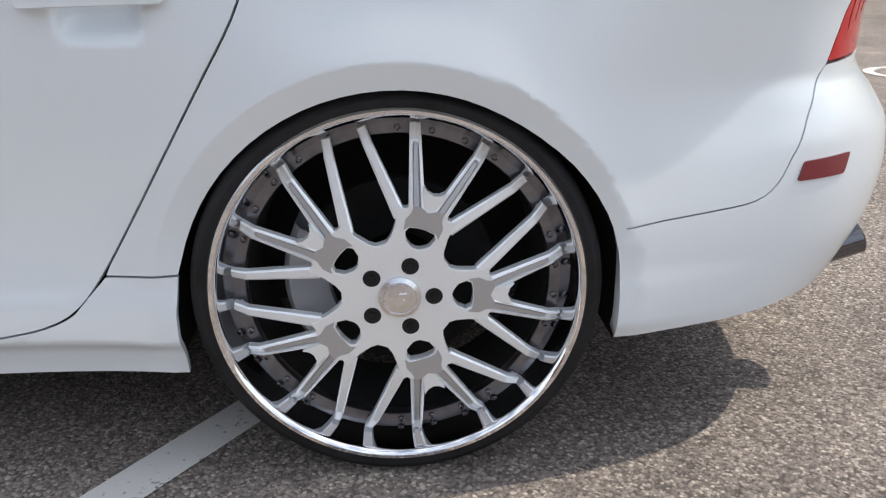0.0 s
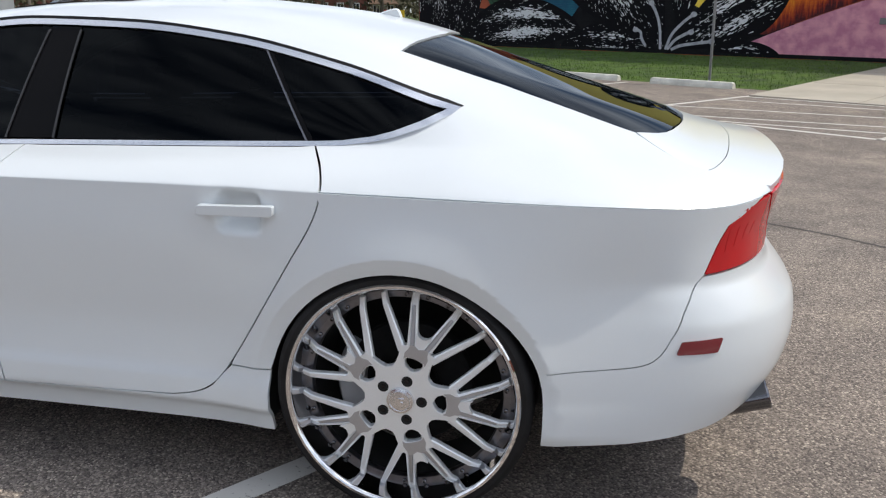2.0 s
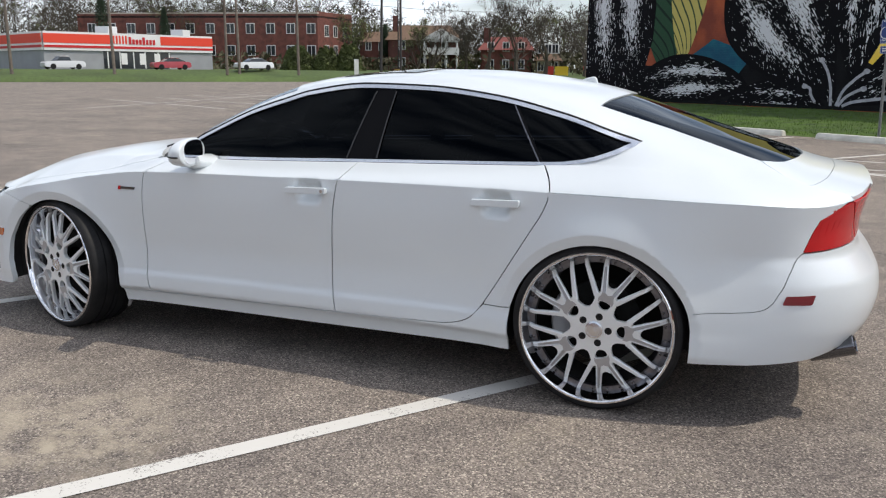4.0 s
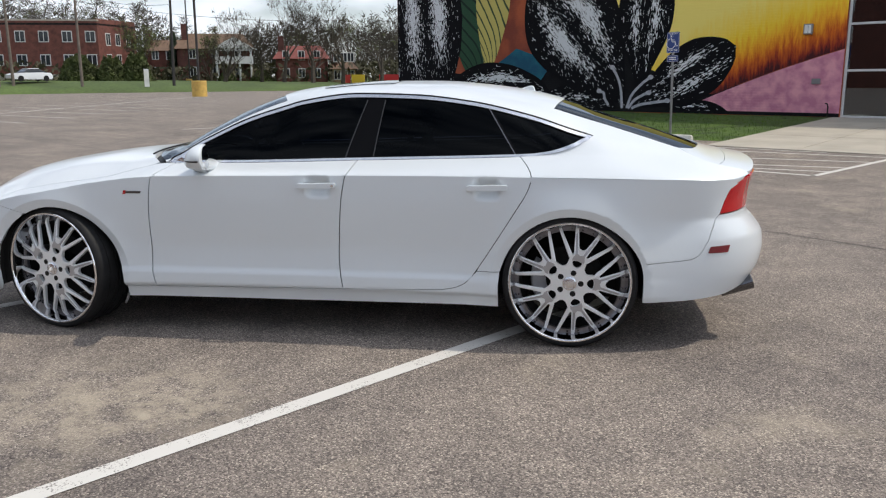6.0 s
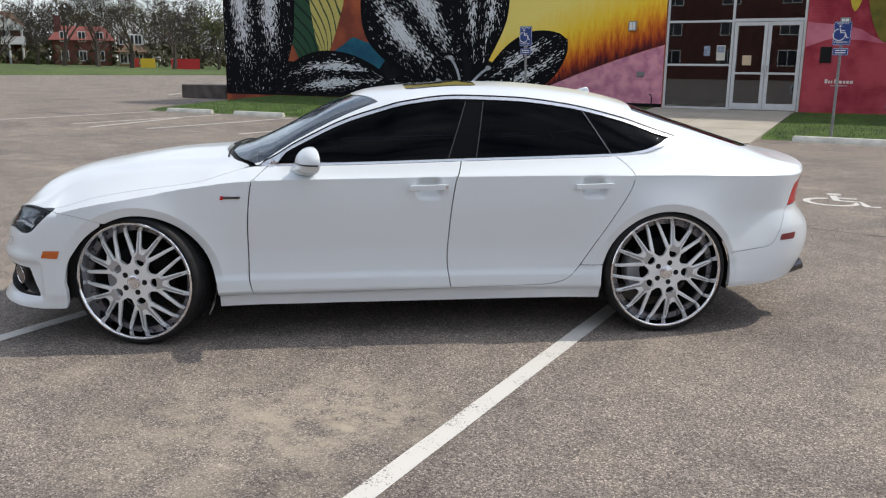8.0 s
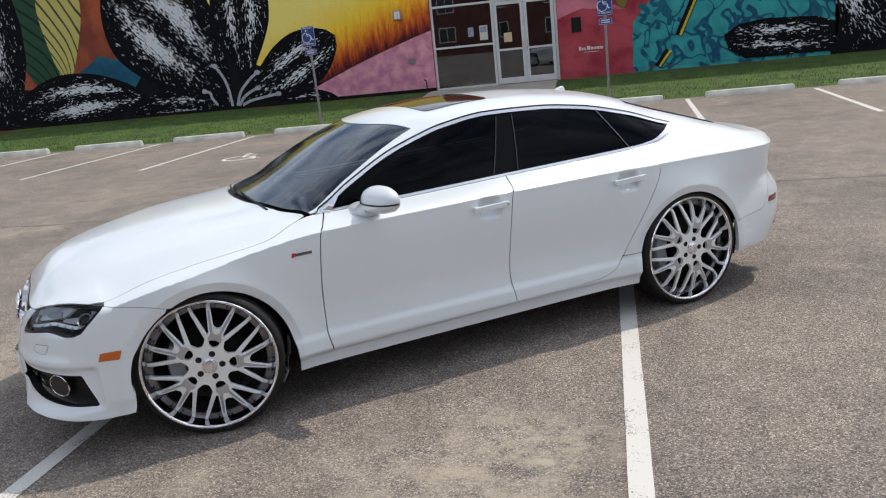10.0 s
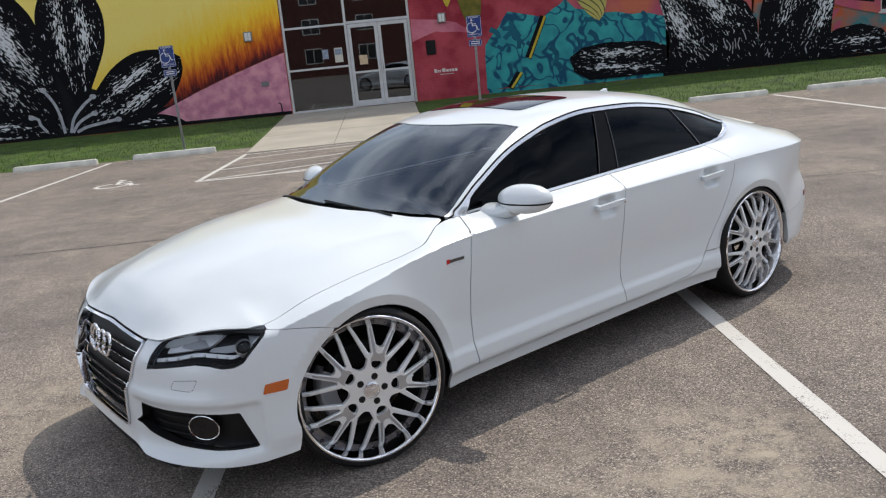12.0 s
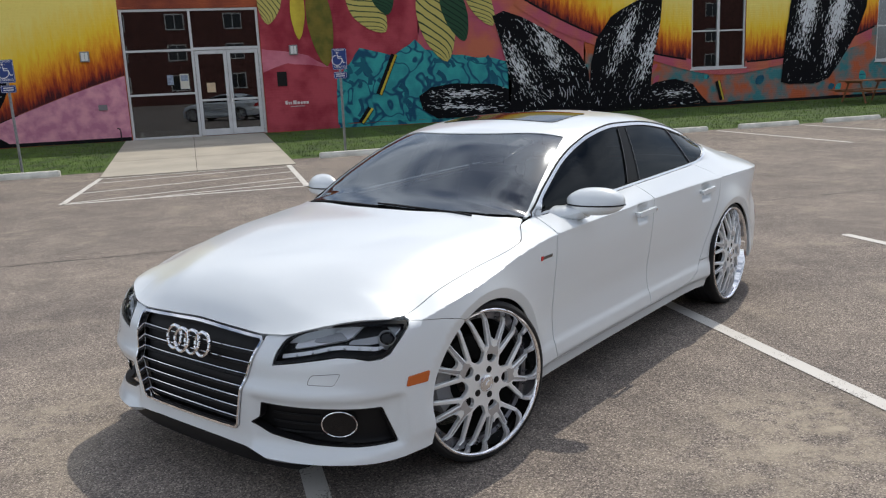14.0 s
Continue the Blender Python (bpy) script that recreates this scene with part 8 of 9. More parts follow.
def headlight(far):
    lens = panel("headlight", LAMP, skin, M_LENS, car, gap=0.002, step=0.02, edge=0.004, mirror=far, label="clear headlight with a projector lens and a row of small lights")
    lens.visible_shadow = False
    inner = [(u, z) for u, z in inset(resample(LAMP, 0.02), -0.022)]
    panel("housing", inner, lambda u, z: skin(u, z) * [0.985, 0.955, 1] + [0, 0, 0], M_BLACK, lens, gap=0.0, step=0.03, mirror=far)
    rim_in = [tuple(p) for p in inset(resample(LAMP, 0.015), 0.013)]
    panel("surround", LAMP, lambda u, z: skin(u, z, 0.004), M_BLACK, lens, gap=0.003, step=0.02, edge=0.02, mirror=far, holes=(rim_in,))
    chrome = rounded([(-3.868, 0.634), (-3.858, 0.678), (-3.845, 0.692), (-3.66, 0.716), (-3.605, 0.720), (-3.645, 0.690), (-3.675, 0.668)], 0.008)
    panel("reflector", chrome, lambda u, z: skin(u, z) * [0.989, 0.968, 1], M_REFLECT, lens, gap=0.0, step=0.015, mirror=far)
    low = rounded([(-3.80, 0.664), (-3.78, 0.690), (-3.70, 0.694), (-3.67, 0.672), (-3.74, 0.662)], 0.008)
    panel("low_beam", low, lambda u, z: skin(u, z) * [0.991, 0.974, 1], M_LAMPGREY, lens, gap=0.0, step=0.015, mirror=far)
    for poly in ([(-3.655, 0.668), (-3.53, 0.682), (-3.492, 0.672), (-3.502, 0.656), (-3.585, 0.650), (-3.665, 0.655)], [(-3.535, 0.726), (-3.462, 0.722), (-3.475, 0.690), (-3.488, 0.674)]):
        panel("bezel", rounded(poly, 0.006), lambda u, z: skin(u, z) * [0.989, 0.968, 1], M_LAMPGREY, lens, gap=0.0, step=0.015, mirror=far)
    strip = smooth_line([(-3.905, 0.602), (-3.80, 0.620), (-3.70, 0.640), (-3.60, 0.636), (-3.53, 0.632), (-3.49, 0.66), (-3.465, 0.69)], 22)
    ribbon = strip + [(u, z + 0.014) for u, z in strip[::-1]]
    panel("light_strip", ribbon, lambda u, z: skin(u, z) * [0.992, 0.977, 1], M_LENS2, lens, gap=0.0, step=0.012, mirror=far)
    for u, z in strip[2:-4:2]:
        bm = bmesh.new()
        bmesh.ops.create_uvsphere(bm, u_segments=10, v_segments=6, radius=0.006, matrix=Matrix.Translation(Vector(skin(u, z + 0.007) * [0.993, 0.98, 1])))
        link("diode", flipped(bm, far), M_LENS2, lens)
    bm = bmesh.new()
    c, n = on_skin(-3.515, 0.690)
    q = n.to_track_quat("Z", "Y").to_matrix().to_4x4()
    lathe(bm, [(0.032, -0.05), (0.034, -0.012), (0.032, -0.008), (0.029, -0.012)], 24, "z")
    bmesh.ops.transform(bm, matrix=Matrix.Translation(c - n * 0.012) @ q, verts=bm.verts)
    link("projector_ring", flipped(bm, far), M_LAMPGREY, lens)
    bm = bmesh.new()
    lathe(bm, [(0.030, -0.02), (0.026, -0.012), (0.018, -0.006), (0.008, -0.003), (0.0005, -0.002)], 24, "z")
    bmesh.ops.transform(bm, matrix=Matrix.Translation(c - n * 0.014) @ q, verts=bm.verts)
    link("projector_lens", flipped(bm, far), M_GLOSSBLK, lens)


for far in (False, True):
    headlight(far)

TAIL_OUT = rounded([(0.812, 0.713), (0.868, 0.836), (0.92, 0.874), (0.99, 0.888), (1.045, 0.894), (1.13, 0.80), (1.20, 0.725), (1.0, 0.719)], 0.006)
TAIL_IN = rounded([(1.055, 0.895), (1.14, 0.903), (1.36, 0.914), (1.36, 0.742), (1.212, 0.728), (1.14, 0.80)], 0.006)
for far in (False, True):
    lamp = panel("tail_light", TAIL_OUT, skin, M_RED, car, gap=0.001, step=0.02, mirror=far, label="red wrap-round tail light")
    for k in range(5):
        u0 = 0.875 + 0.035 * k
        panel("lens_block", [(u0, 0.765 + 0.012 * k), (u0 + 0.016, 0.765 + 0.012 * k), (u0 + 0.02, 0.83), (u0 + 0.004, 0.83)], lambda u, z: skin(u, z, -0.0015), M_RED, lamp, gap=0.0, step=0.02, edge=0.004, mirror=far) if k < 4 else None
    panel("tail_light", TAIL_IN, skin, M_RED, car, gap=0.001, step=0.02, mirror=far, label="red inner tail light on the boot lid")
    panel("rear_reflector", rounded([(0.671, 0.517), (0.685, 0.551), (0.796, 0.556), (0.780, 0.518)], 0.006), lambda u, z: skin(u, z, -0.004), M_DEEPRED, rear_bumper, gap=0.0, step=0.02, edge=0.01, mirror=far, label="dark red side reflector")
    panel("side_marker", rounded([(-3.394, 0.485), (-3.392, 0.521), (-3.297, 0.526), (-3.302, 0.485)], 0.006), lambda u, z: skin(u, z, -0.005), M_AMBER, front_bumper, gap=0.0, step=0.02, edge=0.01, mirror=far, label="amber side marker")
    panel("washer_seam", [tuple(p) for p in inset(rounded([(-3.782, 0.524), (-3.769, 0.557), (-3.664, 0.565), (-3.686, 0.521)], 0.01), -0.0016)], lambda u, z: skin(u, z, -0.0016), M_DARK, front_bumper, gap=0.0, step=0.02, edge=0.003, mirror=far)
    panel("headlight_washer", rounded([(-3.782, 0.524), (-3.769, 0.557), (-3.664, 0.565), (-3.686, 0.521)], 0.01), lambda u, z: skin(u, z, -0.0024), M_PAINT, front_bumper, gap=0.0, step=0.02, edge=0.004, mirror=far)
    vent = panel("fog_vent", [(u, z) for u, z in inset(resample(VENT, 0.02), -0.006)], lambda u, z: skin(u, z) * [0.985, 0.965, 1], M_BLACK, front_bumper, gap=0.0, step=0.03, mirror=far)
    mouth = [tuple(p) for p in inset(resample(VENT, 0.015), 0.006)]
    panel("lining", VENT, lambda u, z: skin(u, z, 0.003), M_BLACK, vent, gap=0.0005, step=0.03, edge=0.035, mirror=far, holes=(mouth,))
    m = seat_on(-3.663, 0.354, -0.028)
    bm = bmesh.new()
    ring = [m @ Vector((0.068 * math.cos(a), 0.051 * math.sin(a), 0)) for a in np.linspace(0, 2 * math.pi, 40, endpoint=False)]
    tube(bm, ring, 0.0030, 8, close=True)
    link("fog_lamp_ring", flipped(bm, far), M_CHROME, vent, "chrome oval ring")
    bm = bmesh.new()
    slab(bm, [(0.064 * math.cos(a), 0.048 * math.sin(a)) for a in np.linspace(0, 2 * math.pi, 32, endpoint=False)], -0.004, 0.0, m)
    link("fog_lamp", flipped(bm, far), M_GLOSSBLK, vent)
    for z0 in (0.31, 0.345, 0.38):
        bm = bmesh.new()
        tube(bm, [Vector(skin(u, z0) * [0.988, 0.972, 1]) for u in np.linspace(-3.95, -3.74, 8)], 0.004, 6)
        link("vent_bar", flipped(bm, far), M_BLACK, vent)
    # exhaust tip
    bm = bmesh.new()
    prof = [(0.052, -0.17), (0.055, 0.0), (0.051, 0.004), (0.046, 0.0), (0.044, -0.12)]
    lathe(bm, prof, 28, "z")
    bmesh.ops.scale(bm, vec=(1.25, 0.8, 1), verts=bm.verts)
    bmesh.ops.transform(bm, matrix=Matrix.Translation((0.985, -0.60, 0.315)) @ Matrix.Rotation(radians(-4), 4, "Z") @ Matrix.Rotation(radians(70), 4, "Y") @ Matrix.Rotation(radians(90), 4, "Z"), verts=bm.verts)
    link("exhaust_tip", flipped(bm, far), M_SMOKED, car, "dark polished oval exhaust tip")

# grille: frame, dark backing, bars and ringed badge
grille_out = full(GRILLE, UF)
flat_nose = lambda u, z: around(u, z) * [1.0025, 1, 1]
grille = panel("grille", grille_out, flat_nose, M_CHROME, car, gap=0.0, step=0.02, edge=0.03, holes=([tuple(p) for p in inset(resample(grille_out, 0.02), 0.009)],), label="black grille with chrome bars and a chrome frame")
panel("backing", [tuple(p) for p in inset(resample(grille_out, 0.03), 0.006)], lambda u, z: around(u, z) * [0.988, 0.99, 1], M_BLACK, grille, gap=0.0, step=0.03)
for k in range(7):
    z0 = 0.342 + 0.0452 * k
    w = -u_across(float(np.interp(z0, [0.322, 0.47, 0.645], [0.318, 0.355, 0.402])))
    us = np.linspace(-w, 2 * UF + w, 30)
    bm = bmesh.new()
    tube(bm, [Vector(around(u, z0) * [0.9935, 0.995, 1]) for u in us], 0.0028, 6, flat=1.0)
    link("grille_bar", bm, M_CHROME, grille)
    bm = bmesh.new()
    tube(bm, [Vector(around(u, z0 - 0.012) * [0.991, 0.99, 1]) for u in us], 0.009, 6, flat=0.8)
    link("grille_slat", bm, M_BLACK, grille)
badge = new("ring_badge")
badge.parent = grille
badge["label"] = "four linked chrome rings"
bc = Vector(around(UF, 0.610)) + Vector((-0.020, 0, 0))
for k in range(4):
    bm = bmesh.new()
    c = bc + Vector((0.004 * (k % 2) + 0.012 * abs(k - 1.5) ** 2 * 0.25, 0.066 * (k - 1.5), 0))
    ring = [c + Vector((0.012 * math.sin(a), 0.046 * math.cos(a), 0.046 * math.sin(a))) for a in np.linspace(0, 2 * math.pi, 40, endpoint=False)]
    tube(bm, ring, 0.0075, 8, close=True)
    link("ring", bm, M_CHROME, badge)
# wing badges: a small red mark before a chrome bar
for far in (False, True):
    m = seat_on(-2.40, 0.798, 0.0)
    for nm, x0, x1, h, mt in (("badge_mark", -0.052, -0.036, 0.010, M_RED), ("badge_bar", -0.036, 0.05, 0.0065, M_SMOKED)):
        bm = bmesh.new()
        slab(bm, [(x0, -h), (x1, -h), (x1 + 0.004, h), (x0 + 0.004, h)], 0.0, 0.004, m)
        link(nm, flipped(bm, far), mt, car, "small red and chrome wing badge" if x0 < -0.04 else "")


# ---- door handles ----
def handle(door, hx, far, lock):
    upright = Matrix(((1, 0, 0, 0), (0, 0, 1, 0), (0, 1, 0, 0), (0, 0, 0, 1)))
    bm = bmesh.new()
    face = rounded([(hx - 0.106, 0.832), (hx + 0.106, 0.836), (hx + 0.109, 0.865), (hx - 0.104, 0.859)], 0.009)
    slab(bm, face, -0.962, -0.944, upright, bevel=0.004)
    for x0, x1 in ((-0.100, -0.070), (0.072, 0.102)):
        slab(bm, [(hx + x0, 0.838), (hx + x1, 0.838), (hx + x1, 0.858), (hx + x0, 0.858)], -0.946, -0.895, upright)
    h = link("door_handle", flipped(bm, far), M_PAINT, door)
    if lock:
        bm = bmesh.new()
        slab(bm, [(0.008 * math.cos(a), 0.008 * math.sin(a)) for a in np.linspace(0, 2 * math.pi, 16, endpoint=False)], 0, 0.004, Matrix.Translation((hx + 0.092, -0.962, 0.850)) @ Matrix.Rotation(radians(90), 4, "X"))
        link("lock", flipped(bm, far), M_SATIN, h)


for i, far in enumerate((False, True)):
    handle(front_doors[i], -1.347, far, not far)
    handle(rear_doors[i], -0.437, far, False)


# ---- mirrors ----
def mirror(far):
    sq = lambda c, p: math.copysign(abs(c) ** p, c)
    bm = bmesh.new()
    bmesh.ops.create_uvsphere(bm, u_segments=40, v_segments=24, radius=1)
    for v in bm.verts:
        x, y, z = v.co
        zt = (z + 1) / 2
        reach = (0.118 - 0.058 * zt) * (1 - 0.35 * max(0.0, y) ** 2)
        v.co = Vector((sq(x, 0.8) * (reach if x < 0 else 0.014), sq(y, 0.85) * 0.146, sq(z, 0.80) * (0.068 if z > 0 else 0.068) * (1 - 0.25 * max(0.0, y) ** 2 - 0.15 * max(0.0, -y) ** 3)))
    place = Matrix.Translation((-1.962, -0.958, 0.998)) @ Matrix.Rotation(radians(15), 4, "Z")
    bmesh.ops.transform(bm, matrix=place, verts=bm.verts)
    body = link("wing_mirror", flipped(bm, far), M_PAINT, car, "white wing mirror with a dark trim line")
    bm = bmesh.new()
    pts = [Vector((-2.02, -0.76, 0.925)), Vector((-2.015, -0.82, 0.932)), Vector((-2.005, -0.87, 0.940)), Vector((-2.00, -0.93, 0.955))]
    tube(bm, pts, [0.074, 0.070, 0.064, 0.056], 14, flat=0.62)
    link("mirror_foot", flipped(bm, far), M_PAINT, body)
    bm = bmesh.new()
    bmesh.ops.create_uvsphere(bm, u_segments=28, v_segments=14, radius=1)
    for v in bm.verts:
        x, y, z = v.co
        v.co = Vector((x * 0.004 + 0.0105, sq(y, 0.7) * 0.108, sq(z, 0.7) * 0.058 + 0.002))
    bmesh.ops.transform(bm, matrix=place, verts=bm.verts)
    link("mirror_glass", flipped(bm, far), M_CHROME, body)
    bm = bmesh.new()
    pts = []
    for a in np.linspace(96, 268, 30):              # trim line round the front, just under the middle
        x, y, z = math.cos(radians(a)), math.sin(radians(a)), -0.12
        reach = (0.118 - 0.058 * 0.44) * (1 - 0.35 * max(0.0, y) ** 2)
        pts.append(place @ Vector((sq(x, 0.8) * reach, sq(y, 0.85) * 0.146, -0.014)))
    tube(bm, pts, 0.0042, 6)
    link("trim_line", flipped(bm, far), M_GLOSSBLK, body)


for far in (False, True):
    mirror(far)


# ---- wheels ----
def bar(bm, p0, p1, w0, w1, y0, y1, depth, groove=0.0):
    """A wheel spoke from p0 to p1 in the wheel's plane, w wide, its face at y0 to y1, with bevelled sides."""
    a, b = Vector(p0), Vector(p1)
    d = (b - a).normalized()
    s = Vector((-d.y, d.x))
    rows = []
    for p, w, y in ((a, w0, y0), (a.lerp(b, 0.82), w0 + (w1 - w0) * 0.82, y0 + (y1 - y0) * 0.55), (b, w1, y1)):
        e = 0.18 * w
        sec = [(-w / 2, depth), (-w / 2, 0.003), (-w / 2 + e, 0.0)]
        if groove:
            sec += [(-w * 0.27, 0.0), (-w * 0.22, groove), (w * 0.22, groove), (w * 0.27, 0.0)]
        sec += [(w / 2 - e, 0.0), (w / 2, 0.003), (w / 2, depth)]
        rows.append([bm.verts.new(((p + s * k).x, y + h, (p + s * k).y)) for k, h in sec])
    n = len(rows[0])
    for r0, r1 in zip(rows, rows[1:]):
        for i in range(n):
            bm.faces.new((r0[i], r0[(i + 1) % n], r1[(i + 1) % n], r1[i]))
    bm.faces.new(rows[0])
    bm.faces.new(rows[-1][::-1])
    bmesh.ops.recalc_face_normals(bm, faces=bm.faces)


SWAP = Matrix(((1, 0, 0, 0), (0, 0, 1, 0), (0, 1, 0, 0), (0, 0, 0, 1)))    # plane of a drawing to the wheel's plane


def polar(r, deg):
    return (r * math.cos(radians(deg)), r * math.sin(radians(deg)))


def along(r0, a0, r1, a1, t, n0):
    """The point a share t of the way from one polar place to another."""
    return tuple(Vector(polar(r0, n0 + a0)).lerp(Vector(polar(r1, n0 + a1)), t))


def plate(name, outline, holes, y0, y1, material, parent):
    """A flat plate in the wheel's plane with holes through it and straight sides."""
    from mathutils.geometry import delaunay_2d_cdt
    rings = [outline] + list(holes)
    pts, edges, off = [], [], 0
    for r in rings:
        pts += [Vector(p) for p in r]
        edges += [(off + i, off + (i + 1) % len(r)) for i in range(len(r))]
        off += len(r)
    res = delaunay_2d_cdt(pts, edges, [], 1, 1e-7)

    def inside(q, ring):
        c = False
        for (x0, z0), (x1, z1) in zip(ring, ring[1:] + ring[:1]):
            if (z0 > q.y) != (z1 > q.y) and q.x < (x1 - x0) * (q.y - z0) / (z1 - z0) + x0:
                c = not c
        return c
    bm = bmesh.new()
    hi = [bm.verts.new((p.x, y0, p.y)) for p in res[0]]
    lo = [bm.verts.new((p.x, y1, p.y)) for p in res[0]]
    for f in res[2]:
        c = sum((res[0][i] for i in f), Vector((0, 0))) / len(f)
        if inside(c, outline) and not any(inside(c, h) for h in holes):
            bm.faces.new([hi[i] for i in f])
            bm.faces.new([lo[i] for i in f][::-1])
    for e in [e for e in bm.edges if len(e.link_faces) == 1 and e.verts[0].co.y == hi[0].co.y]:
        i, j = (hi.index(v) for v in e.verts)
        bm.faces.new((hi[i], hi[j], lo[j], lo[i]))
    bmesh.ops.recalc_face_normals(bm, faces=bm.faces)
    sharp = [e for e in bm.edges if len(e.link_faces) == 2 and e.calc_face_angle(0) > 1.0]
    bmesh.ops.bevel(bm, geom=sharp, offset=0.0018, segments=2, affect="EDGES", clamp_overlap=True)
    return link(name, bm, material, parent, smooth=False)


def wheel(turned):
    """A three-piece wheel in its own space: axle along y, the outer face towards -y, y = 0 at the lip's rim."""
    w = new("wheel")
    w.parent = car
    w["label"] = "polished deep-lip multi-spoke wheel with a thin black tyre"
    # tyre with rounded shoulders and grooves
    bm = bmesh.new()
    R = R_TYRE
    prof = [(0.313, 0.004), (0.3215, -0.004), (0.334, -0.005), (0.345, 0.002), (0.351, 0.014), (R, 0.032)]
    for g in (0.060, 0.112, 0.140, 0.192):
        prof += [(R, g), (R - 0.007, g + 0.002), (R - 0.007, g + 0.008), (R, g + 0.010)]
    prof += [(R, 0.222), (0.350, 0.240), (0.340, 0.252), (0.318, 0.250)]
    lathe(bm, prof, 120)
    bmesh.ops.recalc_face_normals(bm, faces=bm.faces)
    tyre = link("tyre", bm, M_RUBBER, w, "thin black tyre")
    bm = bmesh.new()
    for k in range(72):                             # tread blocks: slanting sipes across the shoulders
        a = 2 * math.pi * k / 72
        for y0, y1 in ((0.026, 0.058), (0.196, 0.226)):
            v = []
            for t, y in ((a, y0), (a + 0.012, y0), (a + 0.045, y1), (a + 0.033, y1)):
                v.append(bm.verts.new(((R + 0.0006) * math.cos(t), y, (R + 0.0006) * math.sin(t))))
            bm.faces.new(v)
    bmesh.ops.recalc_face_normals(bm, faces=bm.faces)
    link("tread", bm, M_DARK, tyre)["kind"] = "stuff"
    # lip, barrel and bolted flange
    bm = bmesh.new()
    lathe(bm, [(0.312, 0.012), (0.3210, 0.000), (0.3215, -0.006), (0.318, -0.010), (0.312, -0.010), (0.307, -0.006), (0.304, 0.003), (0.298, 0.030), (0.289, 0.054), (0.287, 0.060)], 120)
    bmesh.ops.recalc_face_normals(bm, faces=bm.faces)
    link("lip", bm, M_CHROME, w, "mirror-polished deep lip")
    bm = bmesh.new()
    lathe(bm, [(0.287, 0.060), (0.268, 0.060), (0.266, 0.064), (0.266, 0.080)], 96)
    bmesh.ops.recalc_face_normals(bm, faces=bm.faces)
    link("flange", bm, M_FLANGE, w, "grey bolted flange")
    # barrel in matt black, so its colour carries the shade between the spokes
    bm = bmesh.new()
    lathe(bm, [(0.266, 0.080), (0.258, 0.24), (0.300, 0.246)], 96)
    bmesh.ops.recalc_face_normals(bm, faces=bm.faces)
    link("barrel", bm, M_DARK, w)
    # hub pad: a star with five pockets sunk into its arms
    side = [(0.1610, 3.0), (0.1615, 11.2), (0.156, 13.6), (0.160, 18.5), (0.130, 20.5), (0.108, 25.5), (0.099, 30.5)]
    hole = [(0.089, 0), (0.091, 5), (0.101, 11.5), (0.116, 13), (0.124, 10), (0.125, 3)]
    star, holes = [], []
    for k in range(5):
        n0 = 72 * k + turned
        star += [polar(r, n0 - g) for r, g in side[::-1]] + [polar(0.1600, n0)] + [polar(r, n0 + g) for r, g in side] + [polar(0.098, n0 + 36)]
        holes.append([polar(r, n0 - g) for r, g in hole[:0:-1]] + [polar(r, n0 + g) for r, g in hole])
    hub = plate("hub", star, holes, -0.004, 0.018, M_WHEEL, w)
    for k in range(5):
        n0 = 72 * k + turned
        # grey plate beyond the hole
        bm = bmesh.new()
        slab(bm, [polar(r, n0 + g) for r, g in ((0.1265, -4), (0.126, -11), (0.120, -14.5), (0.138, -13.6), (0.150, -10.2), (0.162, -9.2), (0.162, -5), (0.155, 0), (0.162, 5), (0.162, 9.2), (0.150, 10.2), (0.138, 13.6), (0.120, 14.5), (0.126, 11), (0.1265, 4))], -0.0048, 0.002, SWAP)
        link("pocket", bm, M_WHEEL2, hub, smooth=False)
        # web with a hollow edge between the two grooved spokes
        bm = bmesh.new()
        slab(bm, [polar(r, n0 + g) for r, g in ((0.158, -4), (0.176, -4.5), (0.196, -5.4), (0.188, -3.2), (0.1845, 0), (0.188, 3.2), (0.196, 5.4), (0.176, 4.5), (0.158, 4))], -0.0028, 0.016, SWAP)
        link("web", bm, M_WHEEL, hub, smooth=False)
        for s in (-1, 1):
            bm = bmesh.new()
            bar(bm, polar(0.1595, n0 + s * 7.2), along(0.1595, s * 7.2, 0.3045, s * 12.6, 0.90, n0), 0.0270, 0.0175, -0.0047, 0.038, 0.018, groove=0.006)
            spoke = link("spoke", bm, M_WHEEL, hub, smooth=False)
            bm = bmesh.new()
            bar(bm, polar(0.152, n0 + s * 6.9), along(0.152, s * 6.9, 0.296, s * 12.4, 0.90, n0), 0.0132, 0.0084, -0.0040, 0.0400, 0.004)
            link("groove", bm, M_WHEEL2, spoke, smooth=False)
            bm = bmesh.new()
            bar(bm, polar(0.142, n0 + s * 17.2), along(0.142, s * 17.2, 0.3045, s * 30.6, 0.90, n0), 0.0215, 0.0142, -0.0037, 0.038, 0.018)
            link("spoke", bm, M_WHEEL, hub, smooth=False)
        # wheel nut in its well
        bm = bmesh.new()
        c = polar(0.058, n0)
        lathe(bm, [(0.0150, -0.0046), (0.0128, -0.0044), (0.0122, -0.0041), (0.0005, -0.0041)], 20)
        bmesh.ops.translate(bm, vec=(c[0], 0, c[1]), verts=bm.verts)
        bmesh.ops.recalc_face_normals(bm, faces=bm.faces)
        link("nut_well", bm, M_DARK, hub)
        bm = bmesh.new()
        slab(bm, [(0.007 * math.cos(a), 0.007 * math.sin(a)) for a in np.linspace(0, 2 * math.pi, 6, endpoint=False)], -0.0060, -0.0035, Matrix.Translation((c[0], 0, c[1])) @ SWAP)
        link("wheel_nut", bm, M_GLOSSBLK, hub)
    # cap with a raised ring and a plain raised mark
    bm = bmesh.new()
